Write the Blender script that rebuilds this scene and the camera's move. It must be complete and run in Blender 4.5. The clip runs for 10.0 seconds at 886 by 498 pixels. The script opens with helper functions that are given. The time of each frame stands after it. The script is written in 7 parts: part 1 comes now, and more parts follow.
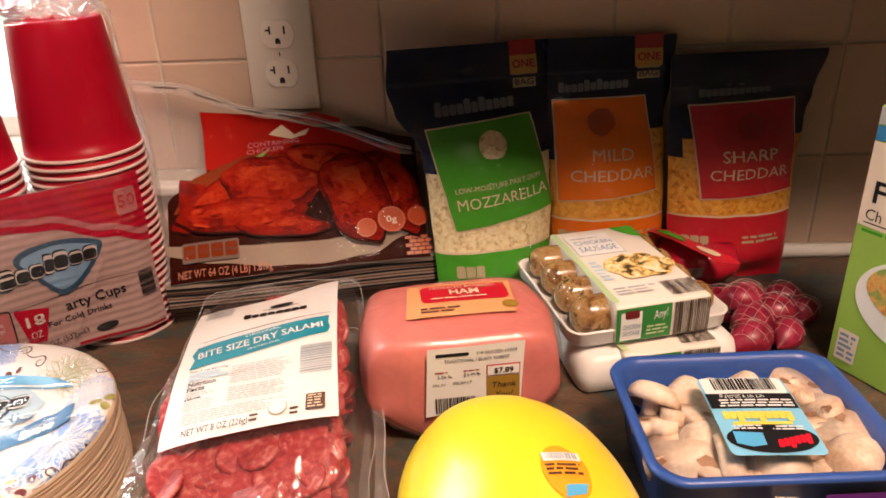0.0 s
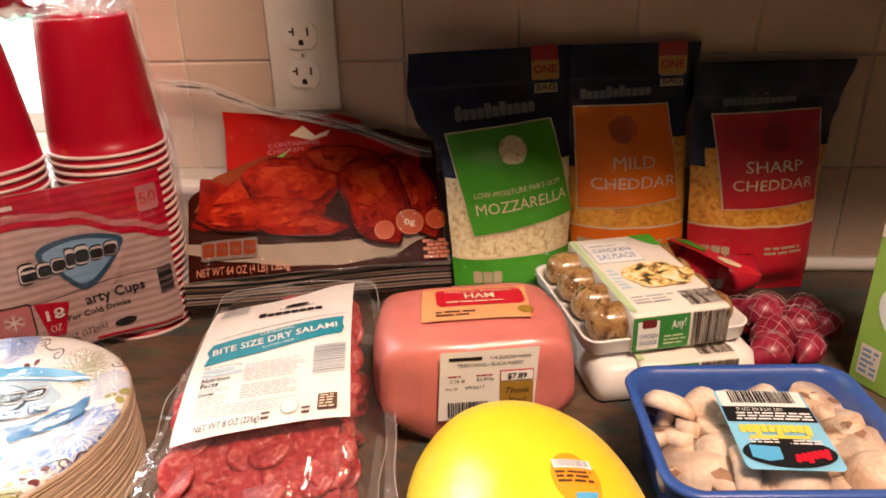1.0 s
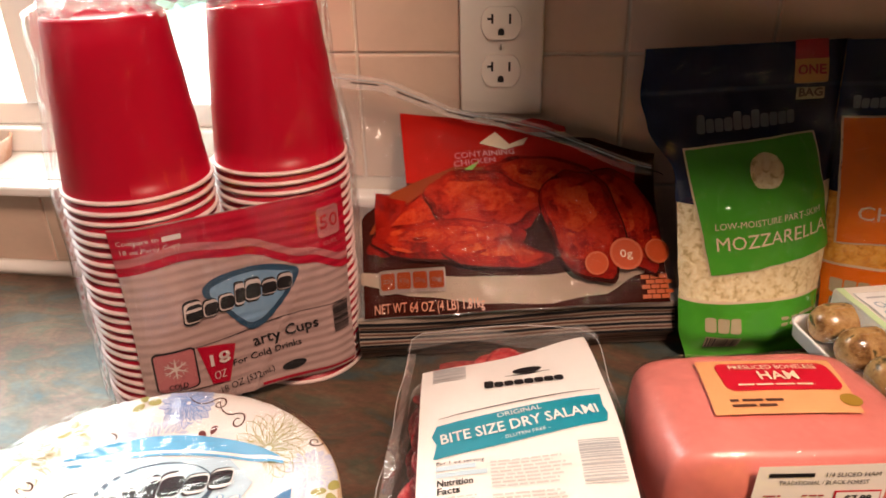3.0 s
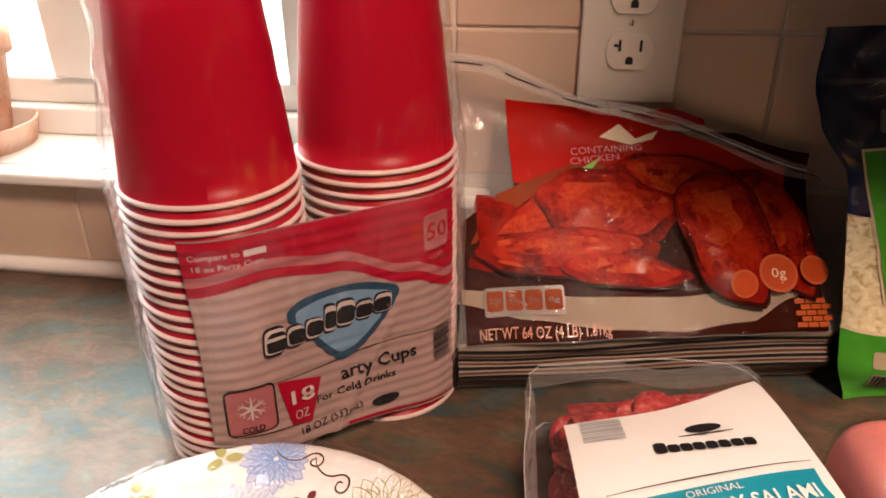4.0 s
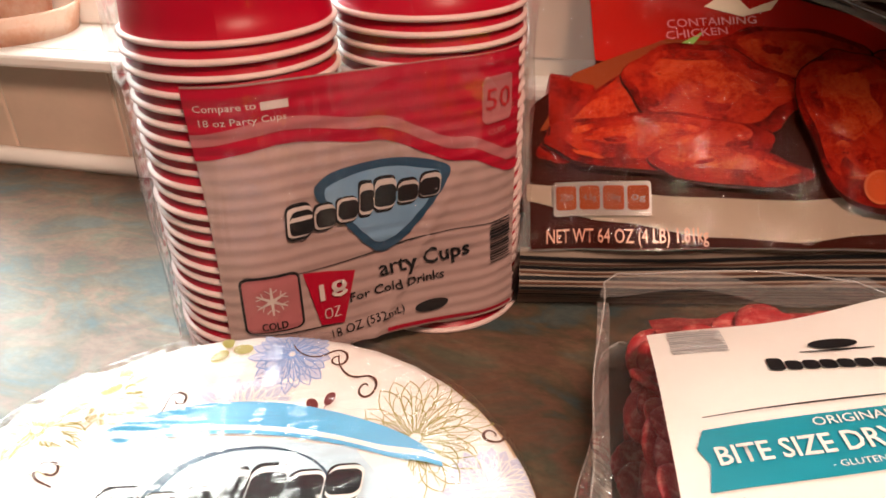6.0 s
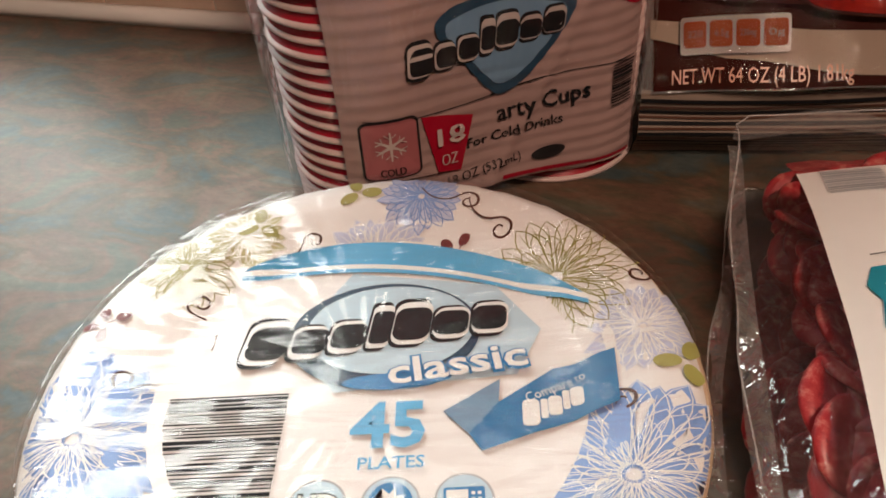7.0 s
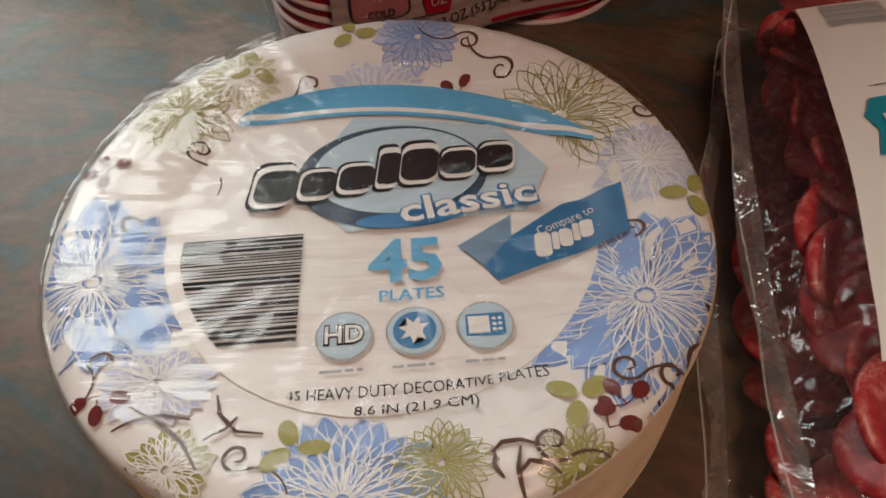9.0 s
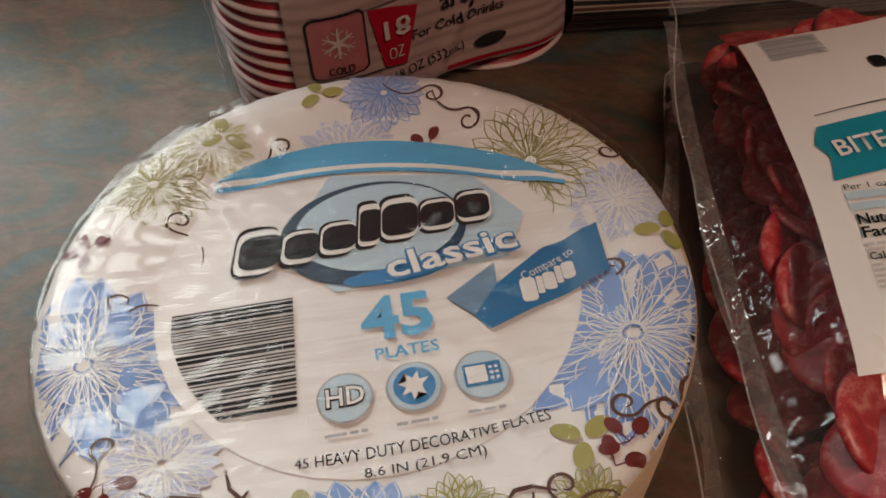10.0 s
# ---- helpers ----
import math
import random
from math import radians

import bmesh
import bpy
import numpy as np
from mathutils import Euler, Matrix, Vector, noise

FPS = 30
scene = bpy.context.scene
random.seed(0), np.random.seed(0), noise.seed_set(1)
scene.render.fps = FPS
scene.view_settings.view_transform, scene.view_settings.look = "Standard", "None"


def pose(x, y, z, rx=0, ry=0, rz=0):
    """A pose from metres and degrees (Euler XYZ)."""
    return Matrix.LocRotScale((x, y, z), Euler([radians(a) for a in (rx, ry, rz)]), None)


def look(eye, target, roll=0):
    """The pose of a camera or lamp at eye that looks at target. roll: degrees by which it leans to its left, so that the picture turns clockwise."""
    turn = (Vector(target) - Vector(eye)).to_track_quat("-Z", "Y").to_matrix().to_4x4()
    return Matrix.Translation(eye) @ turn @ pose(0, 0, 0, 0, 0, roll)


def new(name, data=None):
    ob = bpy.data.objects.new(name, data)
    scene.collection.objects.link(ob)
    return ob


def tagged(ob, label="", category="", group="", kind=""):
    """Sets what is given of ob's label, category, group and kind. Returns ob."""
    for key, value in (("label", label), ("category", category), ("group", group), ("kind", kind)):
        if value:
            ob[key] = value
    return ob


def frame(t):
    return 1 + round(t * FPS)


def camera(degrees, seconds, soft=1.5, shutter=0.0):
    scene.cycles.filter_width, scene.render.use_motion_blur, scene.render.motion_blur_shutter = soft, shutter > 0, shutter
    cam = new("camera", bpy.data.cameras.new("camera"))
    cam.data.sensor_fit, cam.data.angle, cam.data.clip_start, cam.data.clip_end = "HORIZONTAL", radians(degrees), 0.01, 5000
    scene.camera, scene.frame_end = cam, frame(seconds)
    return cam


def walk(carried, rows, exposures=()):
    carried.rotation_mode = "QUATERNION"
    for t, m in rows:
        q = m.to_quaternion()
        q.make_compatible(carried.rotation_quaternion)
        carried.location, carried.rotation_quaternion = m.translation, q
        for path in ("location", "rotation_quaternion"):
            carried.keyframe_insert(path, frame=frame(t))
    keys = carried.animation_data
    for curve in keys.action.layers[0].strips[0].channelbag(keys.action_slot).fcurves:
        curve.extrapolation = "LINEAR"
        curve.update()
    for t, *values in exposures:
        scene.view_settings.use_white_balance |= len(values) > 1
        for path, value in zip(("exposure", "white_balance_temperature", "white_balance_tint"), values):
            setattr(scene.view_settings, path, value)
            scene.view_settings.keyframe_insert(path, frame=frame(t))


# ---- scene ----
cam = camera(63.0, 10.0, soft=1.7)
PATH = [  # seconds, eye, yaw, pitch, roll
    (0, -0.0040, 0.0138, 0.3571, 1.97, -24.54, -2.08),
    (0.5, -0.0030, 0.0135, 0.3554, 3.28, -24.08, -2.12),
    (1, -0.0012, 0.0147, 0.3543, 3.71, -24.00, -1.40),
    (1.5, -0.0075, 0.0132, 0.3533, 4.81, -23.73, -1.23),
    (2, -0.0159, 0.0144, 0.3509, 6.07, -23.62, -1.43),
    (2.5, -0.0447, 0.0335, 0.3495, 6.35, -24.00, -1.38),
    (3, -0.1453, 0.1348, 0.3515, 8.78, -25.78, -1.61),
    (3.2, -0.1755, 0.1590, 0.3467, 10.09, -25.77, -1.77),
    (4.3, -0.2425, 0.2401, 0.3127, 8.84, -27.38, -0.22),
    (4.5, -0.2368, 0.2564, 0.2965, 9.70, -27.22, -0.21),
    (5, -0.2200, 0.2741, 0.2799, 13.13, -28.61, -0.93),
    (6.3, -0.2450, 0.2630, 0.2544, 17.19, -31.75, -2.40),
    (6.5, -0.2482, 0.2679, 0.2570, 20.14, -35.75, -4.81),
    (7, -0.2696, 0.2560, 0.2422, 21.87, -40.11, -5.46),
    (7.5, -0.2778, 0.2512, 0.2300, 22.49, -44.80, -5.54),
    (8, -0.2810, 0.2499, 0.2250, 21.77, -50.29, -5.17),
    (8.5, -0.2831, 0.2473, 0.2300, 20.73, -51.33, -4.71),
    (9, -0.2863, 0.2429, 0.2385, 17.86, -51.06, -3.76),
    (9.5, -0.2917, 0.2395, 0.2369, 14.11, -49.88, -3.40),
    (10, -0.2982, 0.2427, 0.2484, 11.59, -48.97, -3.53),
]
EXPOSURES = [(0, 0.0), (2.5, 0.0), (3.2, 0.05), (4.5, 0.0), (5.2, 0.2), (6.5, -0.2), (7.0, -0.95), (7.5, -1.25), (8.0, -1.62), (10, -1.75)]
walk(cam, [(t, pose(x, y, z, 0, 0, yaw) @ pose(0, 0, 0, 90 + pitch) @ pose(0, 0, 0, 0, 0, roll)) for t, x, y, z, yaw, pitch, roll in PATH], EXPOSURES)

# ---- light ----
world = bpy.data.worlds.new("daylight")
scene.world = world
world.use_nodes = True
_n = world.node_tree.nodes
_sky = _n.new("ShaderNodeTexSky")
_sky.sky_type, _sky.sun_disc = "NISHITA", False
_sky.sun_elevation, _sky.sun_rotation = radians(50), radians(-40)
world.node_tree.links.new(_sky.outputs[0], _n["Background"].inputs[0])
_n["Background"].inputs[1].default_value = 0.15


def area(name, m, sx, sy, watts, colour):
    li = bpy.data.lights.new(name, "AREA")
    li.shape, li.size, li.size_y, li.energy, li.color = "RECTANGLE", sx, sy, watts, colour
    ob = new(name, li)
    ob.matrix_world = m
    return ob


area("ceiling_light", look((0.35, -0.25, 1.40), (0.15, 0.25, 0)), 0.36, 0.36, 39, (1.0, 0.68, 0.51))
area("window_daylight", look((-0.98, 0.99, 0.66), (-0.85, 0.2, 0.25)), 1.0, 0.85, 54, (0.92, 0.94, 0.91))

# ---- materials ----


def mat(name, colour, rough=0.5, metal=0.0, noise_scale=0.0, noise_amount=0.0, bump=0.0, bump_scale=400.0, coat=0.0, trans=0.0, second=None):
    """A principled material with two scales of colour variation and a fine relief."""
    m = bpy.data.materials.new(name)
    m.use_nodes = True
    nt = m.node_tree
    b = nt.nodes["Principled BSDF"]
    b.inputs["Base Color"].default_value = (*colour, 1)
    b.inputs["Roughness"].default_value = rough
    b.inputs["Metallic"].default_value = metal
    b.inputs["Coat Weight"].default_value = coat
    b.inputs["Coat Roughness"].default_value = 0.12
    b.inputs["Transmission Weight"].default_value = trans
    co = nt.nodes.new("ShaderNodeTexCoord")
    if noise_scale:
        n1, n2 = nt.nodes.new("ShaderNodeTexNoise"), nt.nodes.new("ShaderNodeTexNoise")
        n1.inputs["Scale"].default_value, n1.inputs["Detail"].default_value = noise_scale, 6
        n2.inputs["Scale"].default_value, n2.inputs["Detail"].default_value = noise_scale * 9, 3
        for n in (n1, n2):
            nt.links.new(co.outputs["Object"], n.inputs["Vector"])
        mixn = nt.nodes.new("ShaderNodeMath")
        mixn.operation = "MULTIPLY_ADD"
        mixn.inputs[1].default_value = 0.35
        nt.links.new(n2.outputs["Fac"], mixn.inputs[0])
        nt.links.new(n1.outputs["Fac"], mixn.inputs[2])
        ramp = nt.nodes.new("ShaderNodeValToRGB")
        ramp.color_ramp.elements[0].position, ramp.color_ramp.elements[1].position = 0.45, 0.95
        lo = second or tuple(c * (1 - noise_amount) for c in colour)
        ramp.color_ramp.elements[0].color = (*lo, 1)
        ramp.color_ramp.elements[1].color = (*colour, 1)
        nt.links.new(mixn.outputs[0], ramp.inputs[0])
        nt.links.new(ramp.outputs[0], b.inputs["Base Color"])
    if bump:
        nb = nt.nodes.new("ShaderNodeTexNoise")
        nb.inputs["Scale"].default_value, nb.inputs["Detail"].default_value = bump_scale, 4
        nt.links.new(co.outputs["Object"], nb.inputs["Vector"])
        bm_ = nt.nodes.new("ShaderNodeBump")
        bm_.inputs["Strength"].default_value, bm_.inputs["Distance"].default_value = bump, 0.002
        nt.links.new(nb.outputs["Fac"], bm_.inputs["Height"])
        nt.links.new(bm_.outputs[0], b.inputs["Normal"])
    return m


def film_mat(name, tint=(0.97, 0.97, 0.97), strength=1.0, scale=60.0, crinkle=0.6, gloss=0.06, haze=0.0, most=0.22, stretch=(1, 1, 1), depth=0.0012):
    """Clear plastic film: see-through, with a sharp gloss broken by crinkles."""
    m = bpy.data.materials.new(name)
    m.use_nodes = True
    nt = m.node_tree
    nt.nodes.remove(nt.nodes["Principled BSDF"])
    out = nt.nodes["Material Output"]
    tr, gl, fr, mx = (nt.nodes.new("ShaderNode" + k) for k in ("BsdfTransparent", "BsdfGlossy", "Fresnel", "MixShader"))
    tr.inputs[0].default_value = (*tint, 1)
    gl.inputs["Roughness"].default_value = gloss
    fr.inputs["IOR"].default_value = 1.45 * strength
    co, nz, bp = (nt.nodes.new("ShaderNode" + k) for k in ("TexCoord", "TexNoise", "Bump"))
    nz.inputs["Scale"].default_value, nz.inputs["Detail"].default_value, nz.inputs["Distortion"].default_value = scale, 3, 0.8
    mp = nt.nodes.new("ShaderNodeMapping")
    mp.inputs["Scale"].default_value = stretch
    nt.links.new(co.outputs["Object"], mp.inputs["Vector"])
    nt.links.new(mp.outputs[0], nz.inputs["Vector"])
    bp.inputs["Strength"].default_value, bp.inputs["Distance"].default_value = crinkle, depth
    nt.links.new(nz.outputs["Fac"], bp.inputs["Height"])
    for n in (gl, fr):
        nt.links.new(bp.outputs[0], n.inputs["Normal"])
    half = nt.nodes.new("ShaderNodeMath")
    half.operation, half.use_clamp = "MULTIPLY", True
    half.inputs[1].default_value = 0.55
    cap = nt.nodes.new("ShaderNodeMath")
    cap.operation = "MINIMUM"
    cap.inputs[1].default_value = most
    nt.links.new(fr.outputs[0], half.inputs[0])
    nt.links.new(half.outputs[0], cap.inputs[0])
    nt.links.new(cap.outputs[0], mx.inputs[0])
    nt.links.new(tr.outputs[0], mx.inputs[1])
    nt.links.new(gl.outputs[0], mx.inputs[2])
    last = mx
    if haze:
        df, m2 = nt.nodes.new("ShaderNodeBsdfDiffuse"), nt.nodes.new("ShaderNodeMixShader")
        df.inputs[0].default_value = (0.8, 0.8, 0.8, 1)
        m2.inputs[0].default_value = haze
        nt.links.new(mx.outputs[0], m2.inputs[1])
        nt.links.new(df.outputs[0], m2.inputs[2])
        last = m2
    nt.links.new(last.outputs[0], out.inputs[0])
    return m


M_TILE = mat("glazed_tile", (0.60, 0.46, 0.36), 0.32, noise_scale=14, noise_amount=0.12, bump=0.06, bump_scale=30)
M_GROUT = mat("grout", (0.66, 0.60, 0.52), 0.9, noise_scale=60, noise_amount=0.2, bump=0.3, bump_scale=600)
M_WHITE = mat("white_paint", (0.78, 0.77, 0.74), 0.45, noise_scale=8, noise_amount=0.06, bump=0.05, bump_scale=120)
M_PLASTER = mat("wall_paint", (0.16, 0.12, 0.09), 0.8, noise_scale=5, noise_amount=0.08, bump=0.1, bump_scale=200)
# ceiling stays out of view; its colour is darkened to cut bounced light
M_CEILING = mat("ceiling_darkened", (0.30, 0.26, 0.22), 0.8, noise_scale=5, noise_amount=0.08, bump=0.1, bump_scale=200)
M_OUTLET = mat("outlet_plastic", (0.74, 0.71, 0.64), 0.35, noise_scale=30, noise_amount=0.04)
M_BLACK = mat("black_ink", (0.012, 0.012, 0.014), 0.5)
M_DARK = mat("dark_slot", (0.01, 0.009, 0.008), 0.7)
M_RED = mat("red_cup_plastic", (0.34, 0.0015, 0.016), 0.34, noise_scale=20, noise_amount=0.08)
M_RIM = mat("white_cup_rim", (0.62, 0.47, 0.45), 0.45, noise_scale=30, noise_amount=0.08)
M_PAPER = mat("white_label_paper", (0.80, 0.79, 0.77), 0.42, noise_scale=25, noise_amount=0.05, bump=0.03, bump_scale=250)
M_PLATE = mat("coated_paper_plate", (0.80, 0.78, 0.76), 0.36, noise_scale=30, noise_amount=0.04)
M_PLATE_EDGE = mat("raw_paper_edge", (0.72, 0.55, 0.38), 0.85, noise_scale=70, noise_amount=0.25)

M_FLOOR = mat("floor_boards", (0.12, 0.07, 0.04), 0.5, noise_scale=3, noise_amount=0.3)
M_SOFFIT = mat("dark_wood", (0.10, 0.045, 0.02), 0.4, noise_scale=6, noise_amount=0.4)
M_OUTLET2 = mat("outlet_face_plastic", (0.80, 0.77, 0.70), 0.28)
M_HAM = mat("ham_meat", (0.74, 0.23, 0.20), 0.38, noise_scale=22, noise_amount=0.30, bump=0.10, bump_scale=90, coat=0.15)
M_SQUASH = mat("squash_rind", (0.95, 0.70, 0.03), 0.30, noise_scale=10, noise_amount=0.12, bump=0.04, bump_scale=120, coat=0.2)
M_BLUE = mat("blue_tray_plastic", (0.035, 0.10, 0.38), 0.35, noise_scale=20, noise_amount=0.1)
M_MUSH = mat("mushroom_flesh", (0.92, 0.81, 0.66), 0.5, noise_scale=40, noise_amount=0.45, second=(0.52, 0.32, 0.19), bump=0.15, bump_scale=200)
M_GILL = mat("mushroom_gill", (0.40, 0.22, 0.12), 0.7, noise_scale=90, noise_amount=0.5, bump=0.3, bump_scale=400)
M_GLASS = film_mat("window_glass", (0.96, 0.98, 0.97), 1.0, 3.0, 0.0, 0.01)


def glow(name, colours, strength):
    m = bpy.data.materials.new(name)
    m.use_nodes = True
    nt = m.node_tree
    nt.nodes.remove(nt.nodes["Principled BSDF"])
    em, nz, rp, co = (nt.nodes.new("ShaderNode" + k) for k in ("Emission", "TexNoise", "ValToRGB", "TexCoord"))
    nz.inputs["Scale"].default_value, nz.inputs["Detail"].default_value = 1.1, 5
    nt.links.new(co.outputs["Object"], nz.inputs["Vector"])
    nt.links.new(nz.outputs["Fac"], rp.inputs[0])
    rp.color_ramp.elements[0].position, rp.color_ramp.elements[0].color = 0.38, (*colours[0], 1)
    rp.color_ramp.elements[1].position, rp.color_ramp.elements[1].color = 0.58, (*colours[1], 1)
    nt.links.new(rp.outputs[0], em.inputs[0])
    em.inputs[1].default_value = strength
    nt.links.new(em.outputs[0], nt.nodes["Material Output"].inputs[0])
    return m


M_GARDEN = glow("sunlit_garden", ((0.34, 0.64, 0.48), (0.95, 1.0, 0.97)), 3.6)


def mottled(name, stops, scale, rough, detail=8.0, distortion=0.6, bump=0.0, coat=0.0, fine=0.25):
    """Blotches of several colours from a warped noise, with a finer grain over them. stops: (place, colour)."""
    m = bpy.data.materials.new(name)
    m.use_nodes = True
    nt = m.node_tree
    b = nt.nodes["Principled BSDF"]
    b.inputs["Roughness"].default_value, b.inputs["Coat Weight"].default_value, b.inputs["Coat Roughness"].default_value = rough, coat, 0.1
    co, n1, n2, ad, rp = (nt.nodes.new("ShaderNode" + k) for k in ("TexCoord", "TexNoise", "TexNoise", "Math", "ValToRGB"))
    for n, sc in ((n1, scale), (n2, scale * 8)):
        n.inputs["Scale"].default_value, n.inputs["Detail"].default_value, n.inputs["Distortion"].default_value = sc, detail, distortion
        nt.links.new(co.outputs["Object"], n.inputs["Vector"])
    ad.operation = "MULTIPLY_ADD"
    ad.inputs[1].default_value = fine
    nt.links.new(n2.outputs["Fac"], ad.inputs[0])
    nt.links.new(n1.outputs["Fac"], ad.inputs[2])
    nt.links.new(ad.outputs[0], rp.inputs[0])
    el = rp.color_ramp.elements
    while len(el) < len(stops):
        el.new(0.5)
    for e, (p, c) in zip(el, stops):
        e.position, e.color = p, (*c, 1)
    nt.links.new(rp.outputs[0], b.inputs["Base Color"])
    if bump:
        bp = nt.nodes.new("ShaderNodeBump")
        bp.inputs["Strength"].default_value, bp.inputs["Distance"].default_value = bump, 0.0015
        nt.links.new(ad.outputs[0], bp.inputs["Height"])
        nt.links.new(bp.outputs[0], b.inputs["Normal"])
    return m




def laminate(name):
    """Brushed laminate: brown and tan clouds, with blue-grey, rose and sage patches and a fine fleck. The blue partly
    stands in for the daylight's tint.
    """
    m = bpy.data.materials.new(name)
    m.use_nodes = True
    nt = m.node_tree
    b = nt.nodes["Principled BSDF"]
    b.inputs["Roughness"].default_value, b.inputs["Specular IOR Level"].default_value = 0.42, 0.38
    co, mp, n1, n2, n3, r1, r2, mx, fl = (nt.nodes.new("ShaderNode" + k) for k in ("TexCoord", "Mapping", "TexNoise", "TexNoise", "TexNoise", "ValToRGB", "ValToRGB", "Mix", "Mix"))
    mp.inputs["Rotation"].default_value, mp.inputs["Scale"].default_value = (0, 0, radians(35)), (1.0, 1.7, 1.0)
    nt.links.new(co.outputs["Object"], mp.inputs["Vector"])
    for n, sc, ds in ((n1, 17.0, 1.4), (n2, 12.0, 1.0), (n3, 170.0, 0.4)):
        n.inputs["Scale"].default_value, n.inputs["Detail"].default_value, n.inputs["Distortion"].default_value = sc, 9.0, ds
        n.inputs["Roughness"].default_value = 0.62
        nt.links.new(mp.outputs[0], n.inputs["Vector"])
    for r, src, stops in ((r1, n1, ((0.36, (0.009, 0.005, 0.003)), (0.47, (0.040, 0.022, 0.010)), (0.57, (0.085, 0.052, 0.027)), (0.70, (0.13, 0.10, 0.07)))),
                          (r2, n2, ((0.39, (0.044, 0.090, 0.102)), (0.48, (0.085, 0.074, 0.050)), (0.55, (0.165, 0.088, 0.064)), (0.64, (0.075, 0.098, 0.074))))):
        el = r.color_ramp.elements
        while len(el) < len(stops):
            el.new(0.5)
        for e, (p, c) in zip(el, stops):
            e.position, e.color = p, (*c, 1)
        nt.links.new(src.outputs["Fac"], r.inputs[0])
    mx.data_type, fl.data_type, fl.blend_type = "RGBA", "RGBA", "OVERLAY"
    mx.inputs["Factor"].default_value, fl.inputs["Factor"].default_value = 0.56, 0.45
    nt.links.new(r1.outputs[0], mx.inputs[6])
    nt.links.new(r2.outputs[0], mx.inputs[7])
    nt.links.new(mx.outputs[2], fl.inputs[6])
    nt.links.new(n3.outputs["Fac"], fl.inputs[7])
    nt.links.new(fl.outputs[2], b.inputs["Base Color"])
    return m


M_COUNTER = laminate("laminate_worktop")
M_WING = mottled("printed_roast_chicken", [(0.56, (0.055, 0.002, 0.001)), (0.72, (0.15, 0.004, 0.002)), (0.88, (0.24, 0.008, 0.003))], 34.0, 0.45, detail=9.0, distortion=0.9, fine=0.50)
M_WING2 = mottled("printed_wing_skin", [(0.56, (0.12, 0.004, 0.002)), (0.72, (0.24, 0.008, 0.003)), (0.88, (0.34, 0.018, 0.005))], 46.0, 0.45, detail=9.0, distortion=1.0, fine=0.55)
M_WING3 = mottled("printed_wing_light", [(0.58, (0.20, 0.007, 0.003)), (0.76, (0.32, 0.015, 0.004)), (0.98, (0.46, 0.050, 0.012))], 64.0, 0.45, detail=9.0, distortion=1.0, fine=0.60)
M_SALAMI = mottled("salami_meat", [(0.45, (0.14, 0.005, 0.009)), (0.60, (0.32, 0.014, 0.022)), (0.74, (0.40, 0.030, 0.034)), (0.90, (0.54, 0.18, 0.15))], 190.0, 0.42, coat=0.08, fine=0.4)
M_SAUSAGE = mottled("browned_sausage_skin", [(0.45, (0.10, 0.045, 0.014)), (0.56, (0.26, 0.14, 0.05)), (0.70, (0.40, 0.25, 0.10)), (0.80, (0.06, 0.05, 0.02))], 70.0, 0.25, bump=0.15, coat=0.4)
M_SHALLOT = mottled("shallot_skin", [(0.42, (0.07, 0.002, 0.008)), (0.60, (0.20, 0.004, 0.024)), (0.80, (0.32, 0.02, 0.06))], 50.0, 0.42, coat=0.12)
M_CHEESE = mottled("shredded_white_cheese", [(0.45, (0.46, 0.35, 0.15)), (0.58, (0.78, 0.66, 0.38)), (0.75, (0.88, 0.80, 0.56))], 190.0, 0.4, bump=0.7, coat=0.5)
M_CHEDDAR = mottled("shredded_orange_cheese", [(0.45, (0.46, 0.17, 0.012)), (0.58, (0.78, 0.35, 0.03)), (0.75, (0.88, 0.50, 0.08))], 190.0, 0.4, bump=0.7, coat=0.5)
M_SOUP = mottled("printed_soup", [(0.45, (0.45, 0.16, 0.03)), (0.6, (0.75, 0.42, 0.12)), (0.75, (0.25, 0.35, 0.08))], 90.0, 0.4)
M_PASTA = mottled("printed_pasta_dish", [(0.50, (0.03, 0.04, 0.02)), (0.56, (0.42, 0.24, 0.08)), (0.63, (0.80, 0.58, 0.18)), (0.74, (0.90, 0.80, 0.60))], 85.0, 0.4)
M_TERRA = mottled("terracotta", [(0.4, (0.40, 0.19, 0.11)), (0.6, (0.55, 0.30, 0.20)), (0.8, (0.62, 0.45, 0.36))], 25.0, 0.8, bump=0.1)


def ink(name, c, rough=0.35):
    return mat(name, c, rough, noise_scale=40, noise_amount=0.08)


I_RED, I_DKRED, I_PINK = ink("red_ink", (0.55, 0.010, 0.030)), ink("dark_red_ink", (0.36, 0.012, 0.02)), ink("pale_red_ink", (0.62, 0.16, 0.18))
I_BLUE, I_SKY, I_NAVY = ink("blue_ink", (0.03, 0.22, 0.50)), ink("sky_blue_ink", (0.10, 0.42, 0.72)), ink("navy_ink", (0.004, 0.010, 0.040), 0.22)
I_TEAL, I_GREEN, I_LIME = ink("teal_ink", (0.010, 0.26, 0.36)), ink("green_ink", (0.070, 0.36, 0.030), 0.25), ink("lime_ink", (0.22, 0.42, 0.06))
I_ORANGE, I_GOLD, I_CREAM = ink("orange_ink", (0.82, 0.19, 0.012), 0.25), ink("gold_ink", (0.55, 0.30, 0.07)), ink("cream_ink", (0.76, 0.62, 0.44))
I_WHITE, I_GREY, I_PALEBLUE = ink("white_ink", (0.82, 0.82, 0.80)), ink("grey_ink", (0.42, 0.44, 0.46)), ink("pale_blue_ink", (0.48, 0.64, 0.74))
